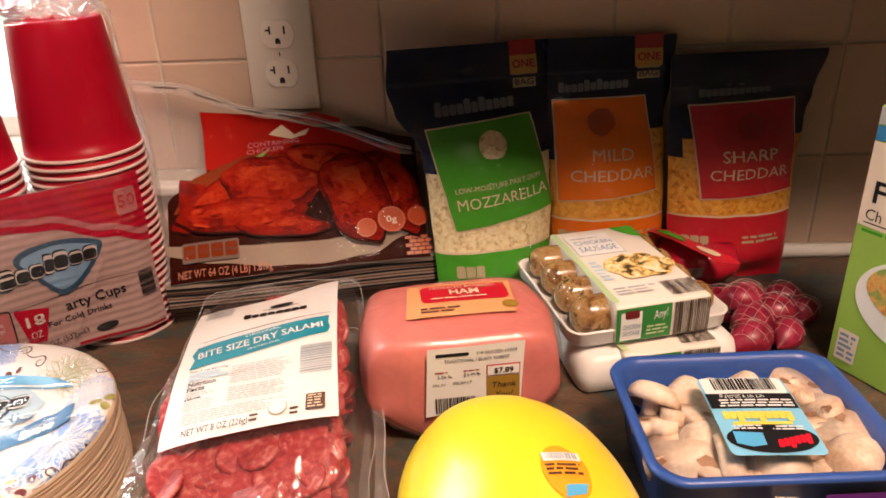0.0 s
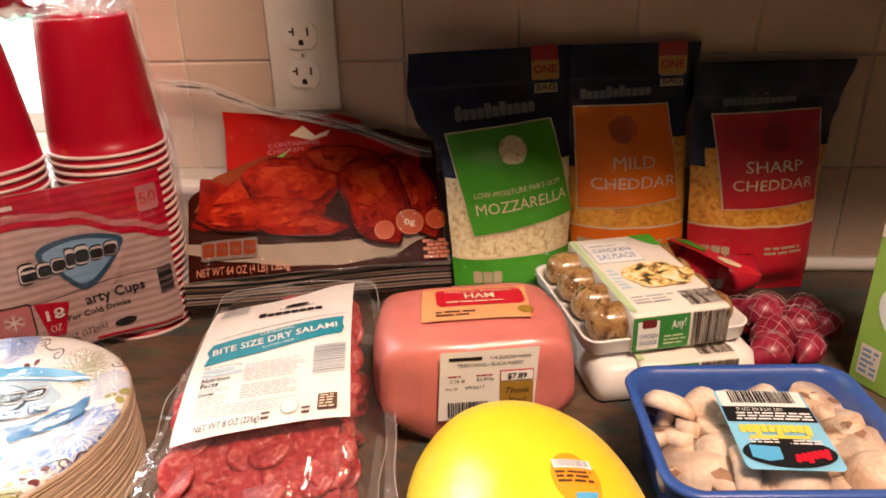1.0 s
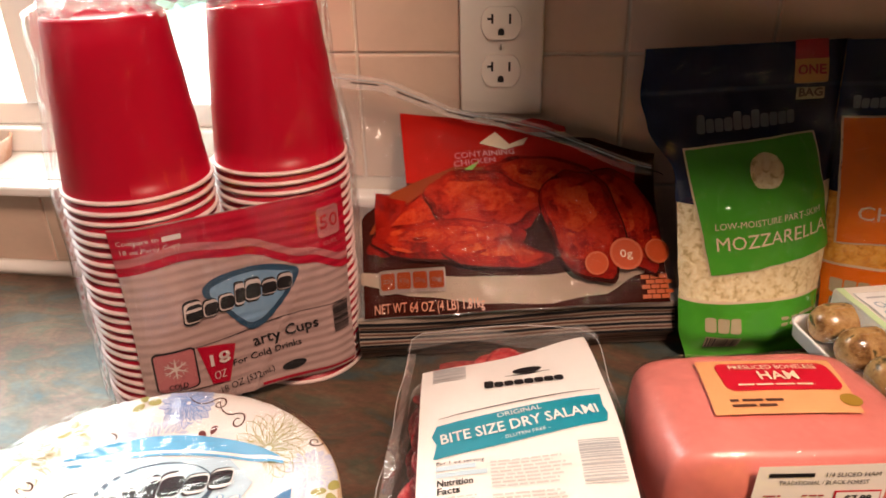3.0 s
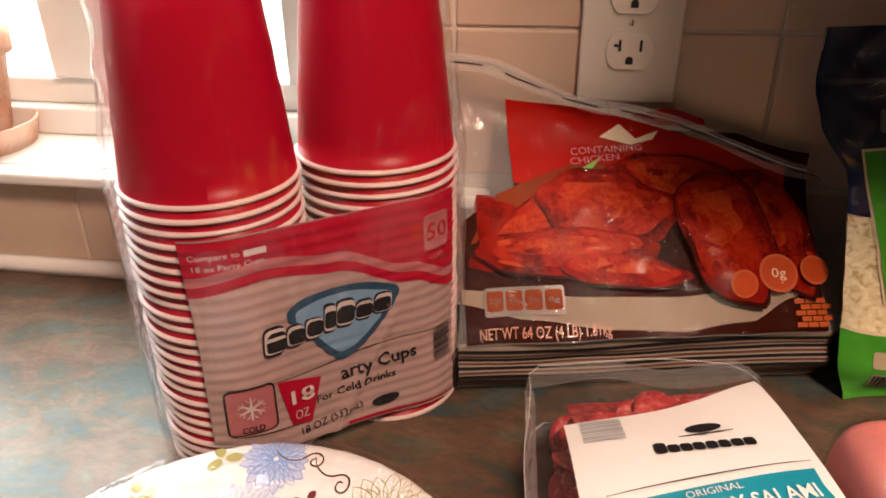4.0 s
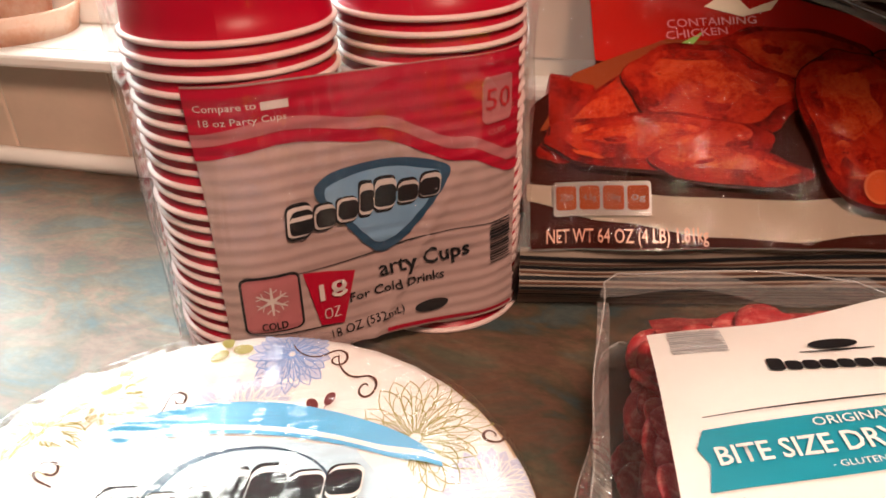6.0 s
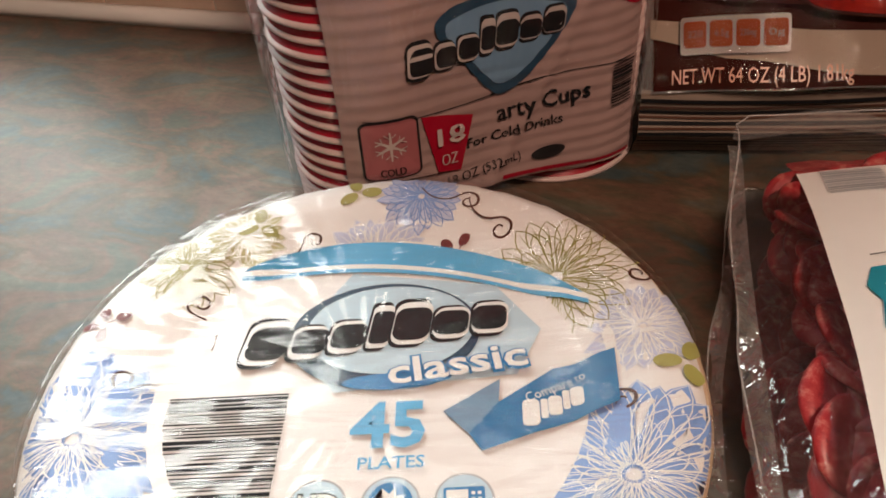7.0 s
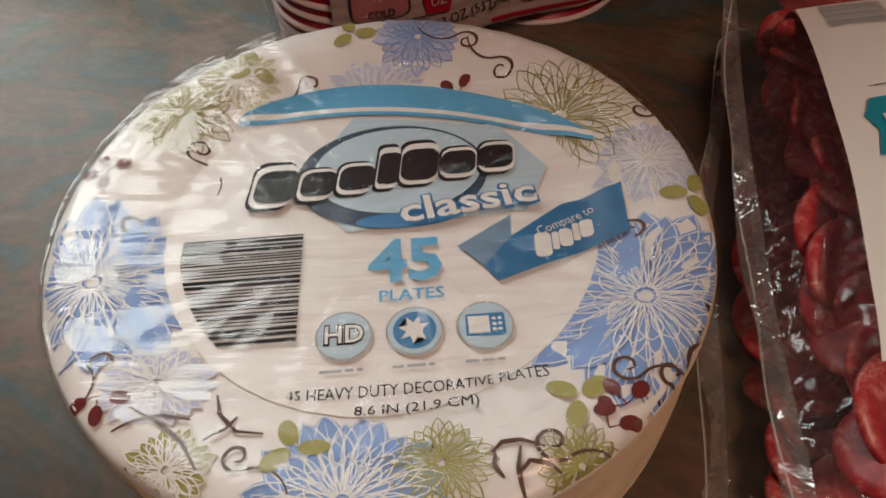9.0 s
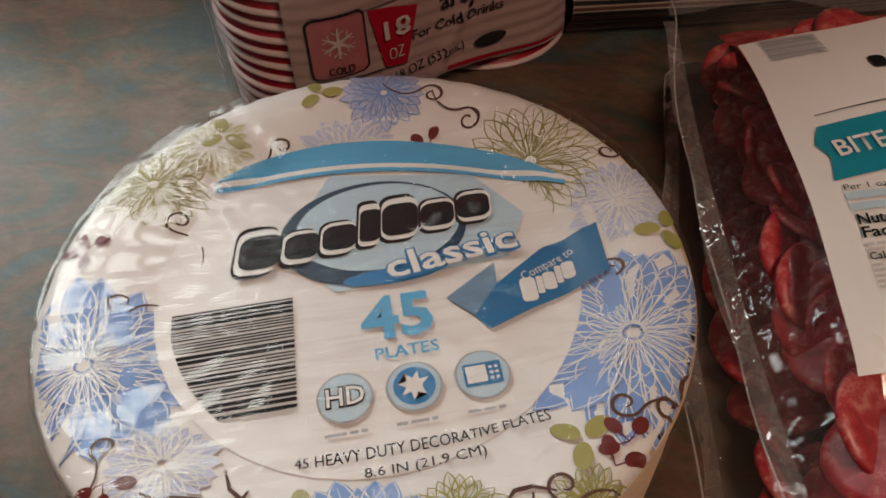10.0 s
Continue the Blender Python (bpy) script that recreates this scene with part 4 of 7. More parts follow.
def petal(cu, cv, length, width, deg, gap=0.0):
    c, s = math.cos(radians(deg)), math.sin(radians(deg))
    pts = []
    for k in range(9):
        f = k / 8
        pts.append((gap + f * (length - gap), width * 0.5 * math.sin(math.pi * f ** 1.5) ** 0.8))
    pts = pts + [(x, -y) for x, y in pts[::-1][1:-1]]
    return shape_poly([(cu + c * x - s * y, cv + s * x + c * y) for x, y in pts])


def keep_on_plate(bm, r0=0.0, r1=0.1085):
    for v in bm.verts:
        r = math.hypot(v.co.x, v.co.y)
        if r > r1:
            v.co *= r1 / r
        elif r < r0 and r > 1e-6:
            v.co *= r0 / r
    return bm


def outline_of(cu, cv, length, width, deg, gap, thick):
    c, s = math.cos(radians(deg)), math.sin(radians(deg))
    pts = [(gap + k / 8 * (length - gap), width * 0.5 * abs(math.sin(math.pi * (k / 8) ** 1.5)) ** 0.8) for k in range(9)]
    pts = pts + [(x, -y) for x, y in pts[::-1][1:]]
    return shape_stroke([(cu + c * x - s * y, cv + s * x + c * y) for x, y in pts], thick)


def flower(cu, cv, size, ink_, line, n, seed, lift=0.0004, outline=False):
    """Rings of narrow petals with fine outlines."""
    rng = random.Random(seed)
    ps, ls = [], []
    for ring, (sc, cnt) in enumerate(((1.0, n + 9), (0.74, n + 3), (0.48, n - 3))):
        for k in range(cnt):
            d = 360 * k / cnt + rng.uniform(-4, 4) + ring * 9
            L = size * sc * rng.uniform(0.84, 1.06)
            wd = size * 0.27 * sc ** 0.5
            if not outline and ring == 0:
                ps.append(keep_on_plate(petal(cu, cv, L, wd * 1.25, d, size * 0.05), 0.072))
            ls.append(keep_on_plate(outline_of(cu, cv, L * 0.98, wd, d, size * 0.08, 0.00042), 0.072))
            if ring == 0:
                c, s = math.cos(radians(d)), math.sin(radians(d))
                ls.append(keep_on_plate(shape_stroke([(cu + c * f * L, cv + s * f * L) for f in (0.45, 0.65, 0.88)], 0.0003), 0.072))
    if ps:
        printed("flower_print", merged(ps), plate_top, lift, ink_, plates)
    printed("flower_print", merged(ls), plate_top, lift + 0.00025, line, plates)


flower(-0.0905, -0.023, 0.036, I_PERI, I_WHITE, 19, 1)
flower(0.0790, -0.044, 0.038, I_PERI, I_WHITE, 19, 2)
flower(-0.0102, -0.0995, 0.028, I_PERI, I_WHITE, 19, 3)
flower(0.0170, 0.0935, 0.019, I_PERI2, I_PERI, 13, 4)
flower(-0.0025, 0.0660, 0.021, I_PERI2, I_WHITE, 13, 5)
flower(0.0935, 0.0116, 0.020, I_PERI2, I_WHITE, 13, 12)
flower(-0.0640, -0.0600, 0.016, I_PERI2, I_WHITE, 13, 13)
flower(0.0685, 0.0430, 0.030, I_OLIVE, I_OLIVE, 15, 6, outline=True)
flower(-0.0760, 0.0560, 0.022, I_OLIVE2, I_OLIVE, 14, 7, outline=True)
flower(0.0150, -0.0905, 0.0145, I_OLIVE2, I_OLIVE, 14, 8, outline=True)
flower(0.0505, -0.0945, 0.012, I_OLIVE2, I_OLIVE, 12, 14, outline=True)
flower(-0.0560, -0.0870, 0.013, I_OLIVE, I_WHITE, 12, 9)
flower(-0.0550, 0.0746, 0.017, I_OLIVE2, I_WHITE, 11, 10)
curls, leaves, olives = [], [], []
for u, v, d, sz in ((0.0371, 0.0877, 60, 0.010), (0.0493, 0.0709, 30, 0.010), (-0.0669, 0.0395, 200, 0.010), (0.0969, 0.0369, -40, 0.009), (-0.0278, 0.0738, 120, 0.008), (0.0442, -0.0878, -120, 0.010), (0.0797, -0.0703, -60, 0.009),
                    (0.0680, -0.0674, -110, 0.009), (-0.0380, -0.0850, 230, 0.008), (-0.0835, 0.0029, 250, 0.009), (0.0821, -0.0162, 20, 0.008), (-0.0800, -0.0530, 160, 0.007)):
    pts = []
    for k in range(26):
        a = radians(d) + 0.30 * k
        r = sz * (0.12 + 0.017 * k)
        pts.append((u + r * math.cos(a), v + r * math.sin(a)))
    e = pts[-1]
    pts += [(e[0] + sz * 0.22 * k * math.cos(a + 1.45 - 0.12 * k), e[1] + sz * 0.22 * k * math.sin(a + 1.45 - 0.12 * k)) for k in range(1, 9)]
    curls.append(keep_on_plate(shape_stroke(pts, 0.0011)))
for pts in ([(-0.0725, -0.0750), (-0.0665, -0.0725), (-0.0600, -0.0712), (-0.0522, -0.0731)], [(-0.0690, -0.0685), (-0.0600, -0.0738), (-0.0530, -0.0800), (-0.0480, -0.0880)], [(-0.0470, -0.0640), (-0.0455, -0.0705), (-0.0399, -0.0770), (-0.0326, -0.0776)], [(-0.0475, -0.0795), (-0.0430, -0.0765), (-0.0405, -0.0715)],
            [(0.0281, -0.0892), (0.0310, -0.0865), (0.0360, -0.0862), (0.0420, -0.0890)], [(0.0358, -0.0880), (0.0343, -0.0940), (0.0345, -0.0980), (0.0352, -0.1020)], [(0.0345, -0.0955), (0.0375, -0.0925), (0.0425, -0.0935), (0.0450, -0.0960)], [(0.0290, -0.0890), (0.0285, -0.0930), (0.0305, -0.0965)]):
    fine_ = [tuple(a + (b - a) * f / 4 for a, b in zip(p, q)) for p, q in zip(pts, pts[1:]) for f in range(4)] + [pts[-1]]
    curls.append(keep_on_plate(shape_stroke(fine_, 0.0013)))
for u, v, d, n in ((0.0315, 0.0640, 60, 3), (-0.0960, 0.0260, 40, 4), (-0.0785, -0.0640, 200, 3), (0.0650, -0.0790, 40, 3), (0.0590, -0.0850, 10, 2)):
    for k in range(n):
        a = radians(d + 75 * k)
        leaves.append(keep_on_plate(shape_ellipse(u + 0.0060 * math.cos(a), v + 0.0060 * math.sin(a), 0.0030, 0.0021, 14, math.degrees(a)), 0.07))
        leaves.append(keep_on_plate(shape_stroke([(u, v), (u + 0.005 * math.cos(a), v + 0.005 * math.sin(a))], 0.0008), 0.07))
for u, v, d in ((0.1030, -0.0055, 60), (-0.0240, -0.0828, 0), (-0.0500, 0.0800, 100), (0.0535, -0.0755, 30), (-0.0100, 0.0980, 0)):
    for k in range(3):
        a = radians(d + 110 * k)
        olives.append(keep_on_plate(shape_ellipse(u + 0.0055 * math.cos(a), v + 0.0055 * math.sin(a), 0.0044, 0.0028, 14, math.degrees(a)), 0.07))
printed("scroll_print", merged(curls), plate_top, 0.0008, I_BROWN, plates)
printed("berry_print", merged(leaves), plate_top, 0.0009, I_MAROON, plates)
printed("leaf_print", merged(olives), plate_top, 0.0008, I_OLIVE, plates)

# label film, stretched over the hollow of the top plate
pl_label = printed("label", fine(fine(fine(shape_ellipse(0, 0, 0.073, 0.073, 40)))), film_top, -0.0006, M_PLATE, plates, "white printed label under clear film")


def on_pl(nm, bm, lift, m, cuts=0):
    for _ in range(cuts):
        fine(bm)
    return printed(nm, bm, film_top, lift, m, pl_label)


_us = [-0.054 + 0.132 * k / 40 for k in range(41)]


def arc_lo(u):
    t = (u + 0.054) / 0.132
    return 0.055 - 0.025 * t + 0.0552 * t * (1 - t)


def arc_hi(u):
    t = min(1.0, max(0.0, (u + 0.054) / 0.132))
    return arc_lo(u) + 0.0005 + 0.0140 * (4 * t * (1 - t)) ** 0.75


on_pl("swoosh", shape_band([(u, arc_lo(u) + min(0.0015, 0.4 * (arc_hi(u) - arc_lo(u))), arc_hi(u)) for u in _us]), 0.0003, I_SKY, 1)
on_pl("swoosh", shape_band([(u, arc_lo(u) - 0.0032, arc_lo(u) - 0.0010) for u in _us]), 0.0003, I_SKY)
on_pl("swoosh", shape_band([(u, arc_lo(u) - 0.0010, arc_lo(u) + 0.0015) for u in _us]), 0.0003, I_WHITE)
on_pl("shade", shape_poly([(-0.010, 0.055), (0.045, 0.044), (0.060, 0.020), (0.050, 0.0), (-0.012, -0.004), (-0.030, 0.02)], 3), 0.0002, I_PALEBLUE)
on_pl("logo", shape_ellipse(0.004, 0.022, 0.0345, 0.0255, 48), 0.0005, I_DSTEEL, 2)
on_pl("logo", shape_ellipse(0.006, 0.024, 0.0305, 0.0215, 48), 0.0008, I_PALEBLUE, 2)
on_pl("logo", shape_ellipse(0.008, -0.001, 0.017, 0.0035, 24), 0.0010, I_BLUE, 1)
_w = [0.0170, 0.0140, 0.0140, 0.0085, 0.0150, 0.0140, 0.0140]
on_pl("logo", shape_blobs(-0.0485, 0.0075, 0.0180, _w, 0.115, 0.12, (0, 3, 4)), 0.0011, M_BLACK)
on_pl("logo", shape_blobs(-0.0474, 0.0088, 0.0155, _w, 0.115, 0.12, (0, 3, 4)), 0.0013, I_WHITE)
on_pl("logo", shape_blobs(-0.0458, 0.0108, 0.0118, [w * 0.98 for w in _w], 0.115, 0.12, (0, 3, 4)), 0.0015, M_BLACK)
on_pl("lettering", shape_text("classic", 0.0305, -0.0005, 0.0112, 0.0490, turn=7, weight=0.06), 0.0016, I_BLUE)
on_pl("lettering", shape_text("classic", 0.0305, 0.0000, 0.0106, 0.0475, turn=7, weight=0.02), 0.0018, I_WHITE)
on_pl("lettering", shape_text("45", 0.0080, -0.0260, 0.0165, 0.0240, weight=0.03), 0.0006, I_SKY)
on_pl("lettering", shape_text("PLATES", 0.0090, -0.0340, 0.0042, 0.0205, weight=0.015), 0.0006, I_SKY)
on_pl("lettering", merged([shape_text("45 HEAVY DUTY DECORATIVE PLATES", 0.0095, -0.0670, 0.0038, 0.075), shape_text("8.6 IN (21.9 CM)", 0.0092, -0.0738, 0.0038, 0.0350)]), 0.0010, M_BLACK)
for u, m1 in ((-0.0120, I_GREY), (0.0095, I_GREY), (0.0310, I_GREY)):
    on_pl("badge", shape_ellipse(u, -0.0455, 0.0088, 0.0088, 32), 0.0004, m1, 1)
    on_pl("badge", shape_ellipse(u, -0.0455, 0.0081, 0.0081, 32), 0.0006, I_PALEBLUE, 1)
    on_pl("small_print", shape_lines(u - 0.0070, -0.0585, u + 0.0075, -0.0565, 1, int(900 * u) + 50), 0.0005, I_GREY)
on_pl("lettering", shape_text("HD", -0.0120, -0.0484, 0.0066, 0.0125, weight=0.06), 0.0008, M_BLACK)
on_pl("lettering", shape_text("HD", -0.0120, -0.0482, 0.0062, 0.0118, weight=0.015), 0.0010, I_WHITE)
on_pl("badge", shape_ellipse(0.0095, -0.0455, 0.0066, 0.0066, 28), 0.0008, I_BLUE, 1)
on_pl("splash_mark", shape_poly([(0.0095 + (0.0052 if k % 2 else 0.0026) * math.cos(radians(k * 24)), -0.0455 + (0.0052 if k % 2 else 0.0026) * math.sin(radians(k * 24))) for k in range(15)]), 0.0011, I_WHITE)
on_pl("oven_mark", shape_rrect(0.0250, -0.0495, 0.0370, -0.0415, 0.0008), 0.0008, I_BLUE)
on_pl("oven_mark", shape_rect(0.0258, -0.0485, 0.0322, -0.0425, 2, 2), 0.0011, I_WHITE)
on_pl("oven_mark", merged([shape_rect(0.0331 + 0.0018 * a, -0.0480 + 0.0019 * b, 0.0342 + 0.0018 * a, -0.0470 + 0.0019 * b) for a in range(2) for b in range(3)]), 0.0011, I_WHITE)
bc = shape_bars(-0.067, -0.046, -0.0265, -0.003, 27, 11, upright=False)
for v in bc.verts:
    lim = -math.sqrt(max(0.0, 0.0690 ** 2 - v.co.y ** 2))
    v.co.x = max(v.co.x, lim + 0.0010)
on_pl("bar_code", bc, 0.0006, M_BLACK)
on_pl("ribbon", shape_poly([(0.0250, -0.0140), (0.0440, -0.0020), (0.0430, -0.0120), (0.0330, -0.0230)], 2), 0.0005, I_STEEL)
on_pl("ribbon", shape_poly([(0.0330, -0.0230), (0.0430, -0.0115), (0.0620, 0.0010), (0.0830, 0.0050), (0.0810, -0.0165), (0.0530, -0.0240), (0.0370, -0.0295)], 3), 0.0007, I_RIBBON)
on_pl("lettering", shape_text("Compare to", 0.0625, -0.0085, 0.0036, 0.0215, turn=21), 0.0010, I_WHITE)
on_pl("brand_bar", shape_blobs(0.0500, -0.0215, 0.0075, [0.0060, 0.0025, 0.0048, 0.0025, 0.0052], 0.42, 0.05, (0,)), 0.0010, I_WHITE)


def plate_wrap(a, b):
    """Film over the top, down the side and tucked under, with radial pulls."""
    t = 2 * math.pi * a
    rows = [(0.0, PLATE_Z - 0.0035), (0.03, PLATE_Z - 0.0035), (0.060, PLATE_Z - 0.0012), (0.085, PLATE_Z + 0.0018), (0.101, PLATE_Z + 0.0024), (0.1080, PLATE_Z + 0.0006), (0.1105, PLATE_Z - 0.0040), (0.1108, PLATE_Z - 0.022), (0.1100, 0.012), (0.106, 0.003)]
    f = b * (len(rows) - 1)
    i = min(int(f), len(rows) - 2)
    r = rows[i][0] + (rows[i + 1][0] - rows[i][0]) * (f - i)
    z = rows[i][1] + (rows[i + 1][1] - rows[i][1]) * (f - i)
    p = Vector((r * math.cos(t), r * math.sin(t), z))
    if r < 0.1085 and b < 0.6:
        p.z = max(z, PLATE_Z + plate_height(r) + 0.0042)
    k = smoothstep(0.0, 0.09, r)
    rim_ = smoothstep(0.078, 0.098, r)
    p.z += 0.0009 * k * noise.noise(Vector((t * 9, r * 24, 0))) + 0.0005 * noise.noise(p * 90)
    # long pulls across the pack and small puckers round the rim
    p.z += (1 - rim_) * 0.0017 * max(0.0, noise.noise(Vector((p.x * 9, p.y * 75 - p.x * 16, 4))) - 0.12) + rim_ * 0.0009 * abs(noise.noise(Vector((t * 34, r * 60, 2))))
    if b > 0.6:
        p += Vector((math.cos(t), math.sin(t), 0)) * (0.0002 + 0.0016 * abs(noise.noise(Vector((t * 9, z * 60, 7)))))
    return p


pw = part("wrap", grid_bm(plate_wrap, 300, 130, True), M_FILM_WRAP, plates, "clear shiny film with creases")
pw.visible_shadow = False

# ---- frozen chicken wings in a zip bag ----
wings = thing("chicken_wing_bag", pose(-0.29, 0.622, 0, 0, 0, 12), "plastic zip bag of chicken wings leaning on the wall", "frozen food")
BK, BZ = 0.95, 0.045
BN = math.sqrt(1 + BK * BK)


def bag_face(u, v):
    """The leaning front, v metres up the slope; it swells in the middle and never reaches the wall."""
    z = BZ + v / BN
    y = v * BK / BN
    su, sv = (u - 0.13) / 0.14, (v - 0.07) / 0.13
    swell = 0.012 * max(0.0, 1 - su * su) * max(0.0, 1 - sv * sv)
    y, z = y - swell * 0.73, z + swell * 0.69
    wob = 0.0016 * noise.noise(Vector((u * 32, v * 32, 1.5)))
    lim = 0.128 - 0.2126 * (u - 0.0)
    if y > lim - 0.02:
        y = lim - 0.02 * math.exp(-(y - lim + 0.02) / 0.02)
    return (u, y + wob, z)


def bag_top(u):
    return lerp_table([(-0.03, 0.245), (0.01, 0.240), (0.12, 0.198), (0.255, 0.148), (0.27, 0.14)], u)


def bag_left(v):
    return -0.004 - 0.022 * smoothstep(0.06, 0.20, v) + 0.004 * math.sin(60 * v)


def bag_right(v):
    return 0.262 - 0.010 * smoothstep(0.0, 0.12, v) + 0.003 * math.sin(55 * v)


def bag_sheet(a, b):
    u0 = -0.005 + 0.267 * a
    v = b * bag_top(u0)
    u = bag_left(v) + a * (bag_right(v) - bag_left(v))
    return bag_face(u, v)


body = part("bag_front", grid_bm(lambda a, b: bag_sheet(a, b * 0.985), 70, 50), M_BAGCLEAR, wings, "cloudy clear plastic with printed picture")


def bag_gusset(u, v):
    """The folded lower front, v metres up from the worktop."""
    f = v / 0.047
    return (u, 0.004 + 0.010 * (1 - f) ** 2 - 0.006 * math.sin(math.pi * f) + 0.0022 * math.sin(11 * f) + 0.0015 * noise.noise(Vector((u * 18, v * 90, 3))), max(0.0006, v - 0.002 * math.sin(u * 24) * f))


gus = printed("gusset", shape_rect(-0.002, 0.0006, 0.262, 0.047, 60, 24), bag_gusset, 0.0, I_WHITE_SHADED, wings, "white and black striped folded base")
for k, (lo, hi) in enumerate(((0.0400, 0.0424), (0.0365, 0.0380), (0.0330, 0.0352), (0.0300, 0.0314), (0.0265, 0.0285), (0.0240, 0.0252), (0.0205, 0.0225), (0.0180, 0.0190), (0.0145, 0.0162), (0.0115, 0.0125), (0.0085, 0.0097), (0.0050, 0.0060))):
    printed("stripe", shape_rect(-0.002, lo, 0.262, hi, 60, 3), bag_gusset, 0.0008, M_BLACK if k % 2 == 0 else I_BROWN, gus)
# solid filling behind the face
fill = grid_bm(lambda a, b: Vector((0.004 + 0.252 * a, 0.012 + 0.10 * b + 0.01, 0.004 + (0.040 + 0.085 * math.sin(math.pi * min(1, b * 0.95 + 0.05)) * (1 - 0.3 * a)) * (1 if 0 < a < 1 else 0.3) * (0.2 if b in (0, 1) else 1))), 20, 10)
part("wings_inside", fill, M_WING, wings)


def on_bag(nm, bm, lift, m, cuts=0):
    for _ in range(cuts):
        fine(bm)
    for v in bm.verts:
        v.co.y = min(v.co.y, bag_top(v.co.x) - 0.002)
    return printed(nm, bm, bag_face, lift, m, body)


def blob(cu, cv, ru, rv, seed, n=30, turn=0.0, rough=0.14):
    pts = []
    c, s = math.cos(radians(turn)), math.sin(radians(turn))
    for k in range(n):
        a = 2 * math.pi * k / n
        q = 1 + rough * noise.noise(Vector((math.cos(a) * 1.7, math.sin(a) * 1.7, seed)))
        x, y = ru * q * math.cos(a), rv * q * math.sin(a)
        pts.append((cu + c * x - s * y, cv + s * x + c * y))
    return pts


on_bag("dark_print", grid_bm(lambda a, b: (0.004 + 0.040 * smoothstep(0.085, 0.115, 0.160 * b) + a * (0.252 - 0.040 * smoothstep(0.085, 0.115, 0.160 * b)), 0.001 + 0.160 * b, 0), 50, 30), 0.0010, I_DARKBROWN)
on_bag("red_panel", shape_poly([(0.043, 0.116), (0.041, 0.192), (0.100, 0.183), (0.160, 0.160), (0.240, 0.130), (0.238, 0.090), (0.120, 0.100)], 3), 0.0016, I_BAGRED)
on_bag("red_panel", shape_poly([(0.150, 0.1665), (0.130, 0.176), (0.178, 0.196), (0.182, 0.168)], 2), 0.0016, I_BAGRED)
on_bag("lettering", merged([shape_text("CONTAINING", 0.112, 0.1365, 0.0062, 0.052, turn=4), shape_text("CHICKEN", 0.103, 0.1285, 0.0055, 0.036, turn=4)]), 0.0030, I_PINK)
on_bag("logo", shape_poly([(0.108, 0.152), (0.122, 0.166), (0.134, 0.150), (0.150, 0.160), (0.146, 0.150), (0.130, 0.144)], 1), 0.0021, I_CREAM)
plate_rows = [(-0.002 + 0.0085 * k, lerp_table([(0, 0.030), (0.05, 0.016), (0.11, 0.006), (0.15, 0.004), (0.20, 0.009), (0.235, 0.025), (0.256, 0.052)], 0.0085 * k), lerp_table([(0, 0.040), (0.03, 0.037), (0.10, 0.029), (0.15, 0.027), (0.20, 0.032), (0.235, 0.052), (0.256, 0.080)], 0.0085 * k)) for k in range(30)]
on_bag("dish_print", shape_band([(max(0.002, u), a, b) for u, a, b in plate_rows]), 0.0018, I_DISH, 2)
on_bag("carrot_print", shape_poly([(0.010, 0.072), (0.030, 0.108), (0.085, 0.128), (0.120, 0.125), (0.100, 0.100), (0.040, 0.075)], 2), 0.0021, I_CARROT)
on_bag("herb_print", shape_poly([(0.062, 0.110), (0.085, 0.120), (0.108, 0.133), (0.095, 0.118), (0.080, 0.108)], 1), 0.0026, I_LIME)


def wing(cu, cv, ru, rv, turn, seed, lift):
    """A printed roast wing: dark edge, red skin that lightens towards its ridge, blisters and pepper specks."""
    rng = random.Random(seed)
    c, s = math.cos(radians(turn)), math.sin(radians(turn))
    at = lambda x, y: (cu + c * x - s * y, cv + s * x + c * y)
    on_bag("wing_print", shape_poly(blob(cu + 0.0006, cv - 0.0012, ru * 1.03, rv * 1.05, seed, 40, turn, 0.20), 3), lift, I_DARKBROWN)
    on_bag("wing_print", shape_poly(blob(cu, cv, ru, rv, seed, 40, turn, 0.20), 3), lift + 0.0002, M_WING)
    on_bag("wing_print", shape_poly(blob(*at(-0.03 * ru, 0.10 * rv), ru * 0.86, rv * 0.80, seed + 0.3, 40, turn, 0.28), 3), lift + 0.0004, M_WING2)
    on_bag("wing_print", shape_poly(blob(*at(-0.10 * ru, 0.24 * rv), ru * 0.56, rv * 0.42, seed + 0.7, 30, turn, 0.45), 2), lift + 0.0006, M_WING3)
    for k in range(6):
        x, y = rng.uniform(-0.7, 0.7) * ru, rng.uniform(-0.55, 0.5) * rv
        on_bag("wing_print", shape_poly(blob(*at(x, y), ru * rng.uniform(0.07, 0.16), rv * rng.uniform(0.07, 0.14), seed + k, 14, turn + rng.uniform(-25, 25), 0.4), 1), lift + 0.0007, M_WING3 if k % 2 else M_WING)
    specks = []
    for k in range(14):
        a, q = rng.uniform(0, 6.28), math.sqrt(rng.random()) * 0.85
        specks.append(shape_ellipse(*at(q * ru * math.cos(a), q * rv * math.sin(a)), rng.uniform(0.0003, 0.0007), 0.0004, 7))
    on_bag("pepper_print", merged(specks), lift + 0.0008, I_DARKBROWN)


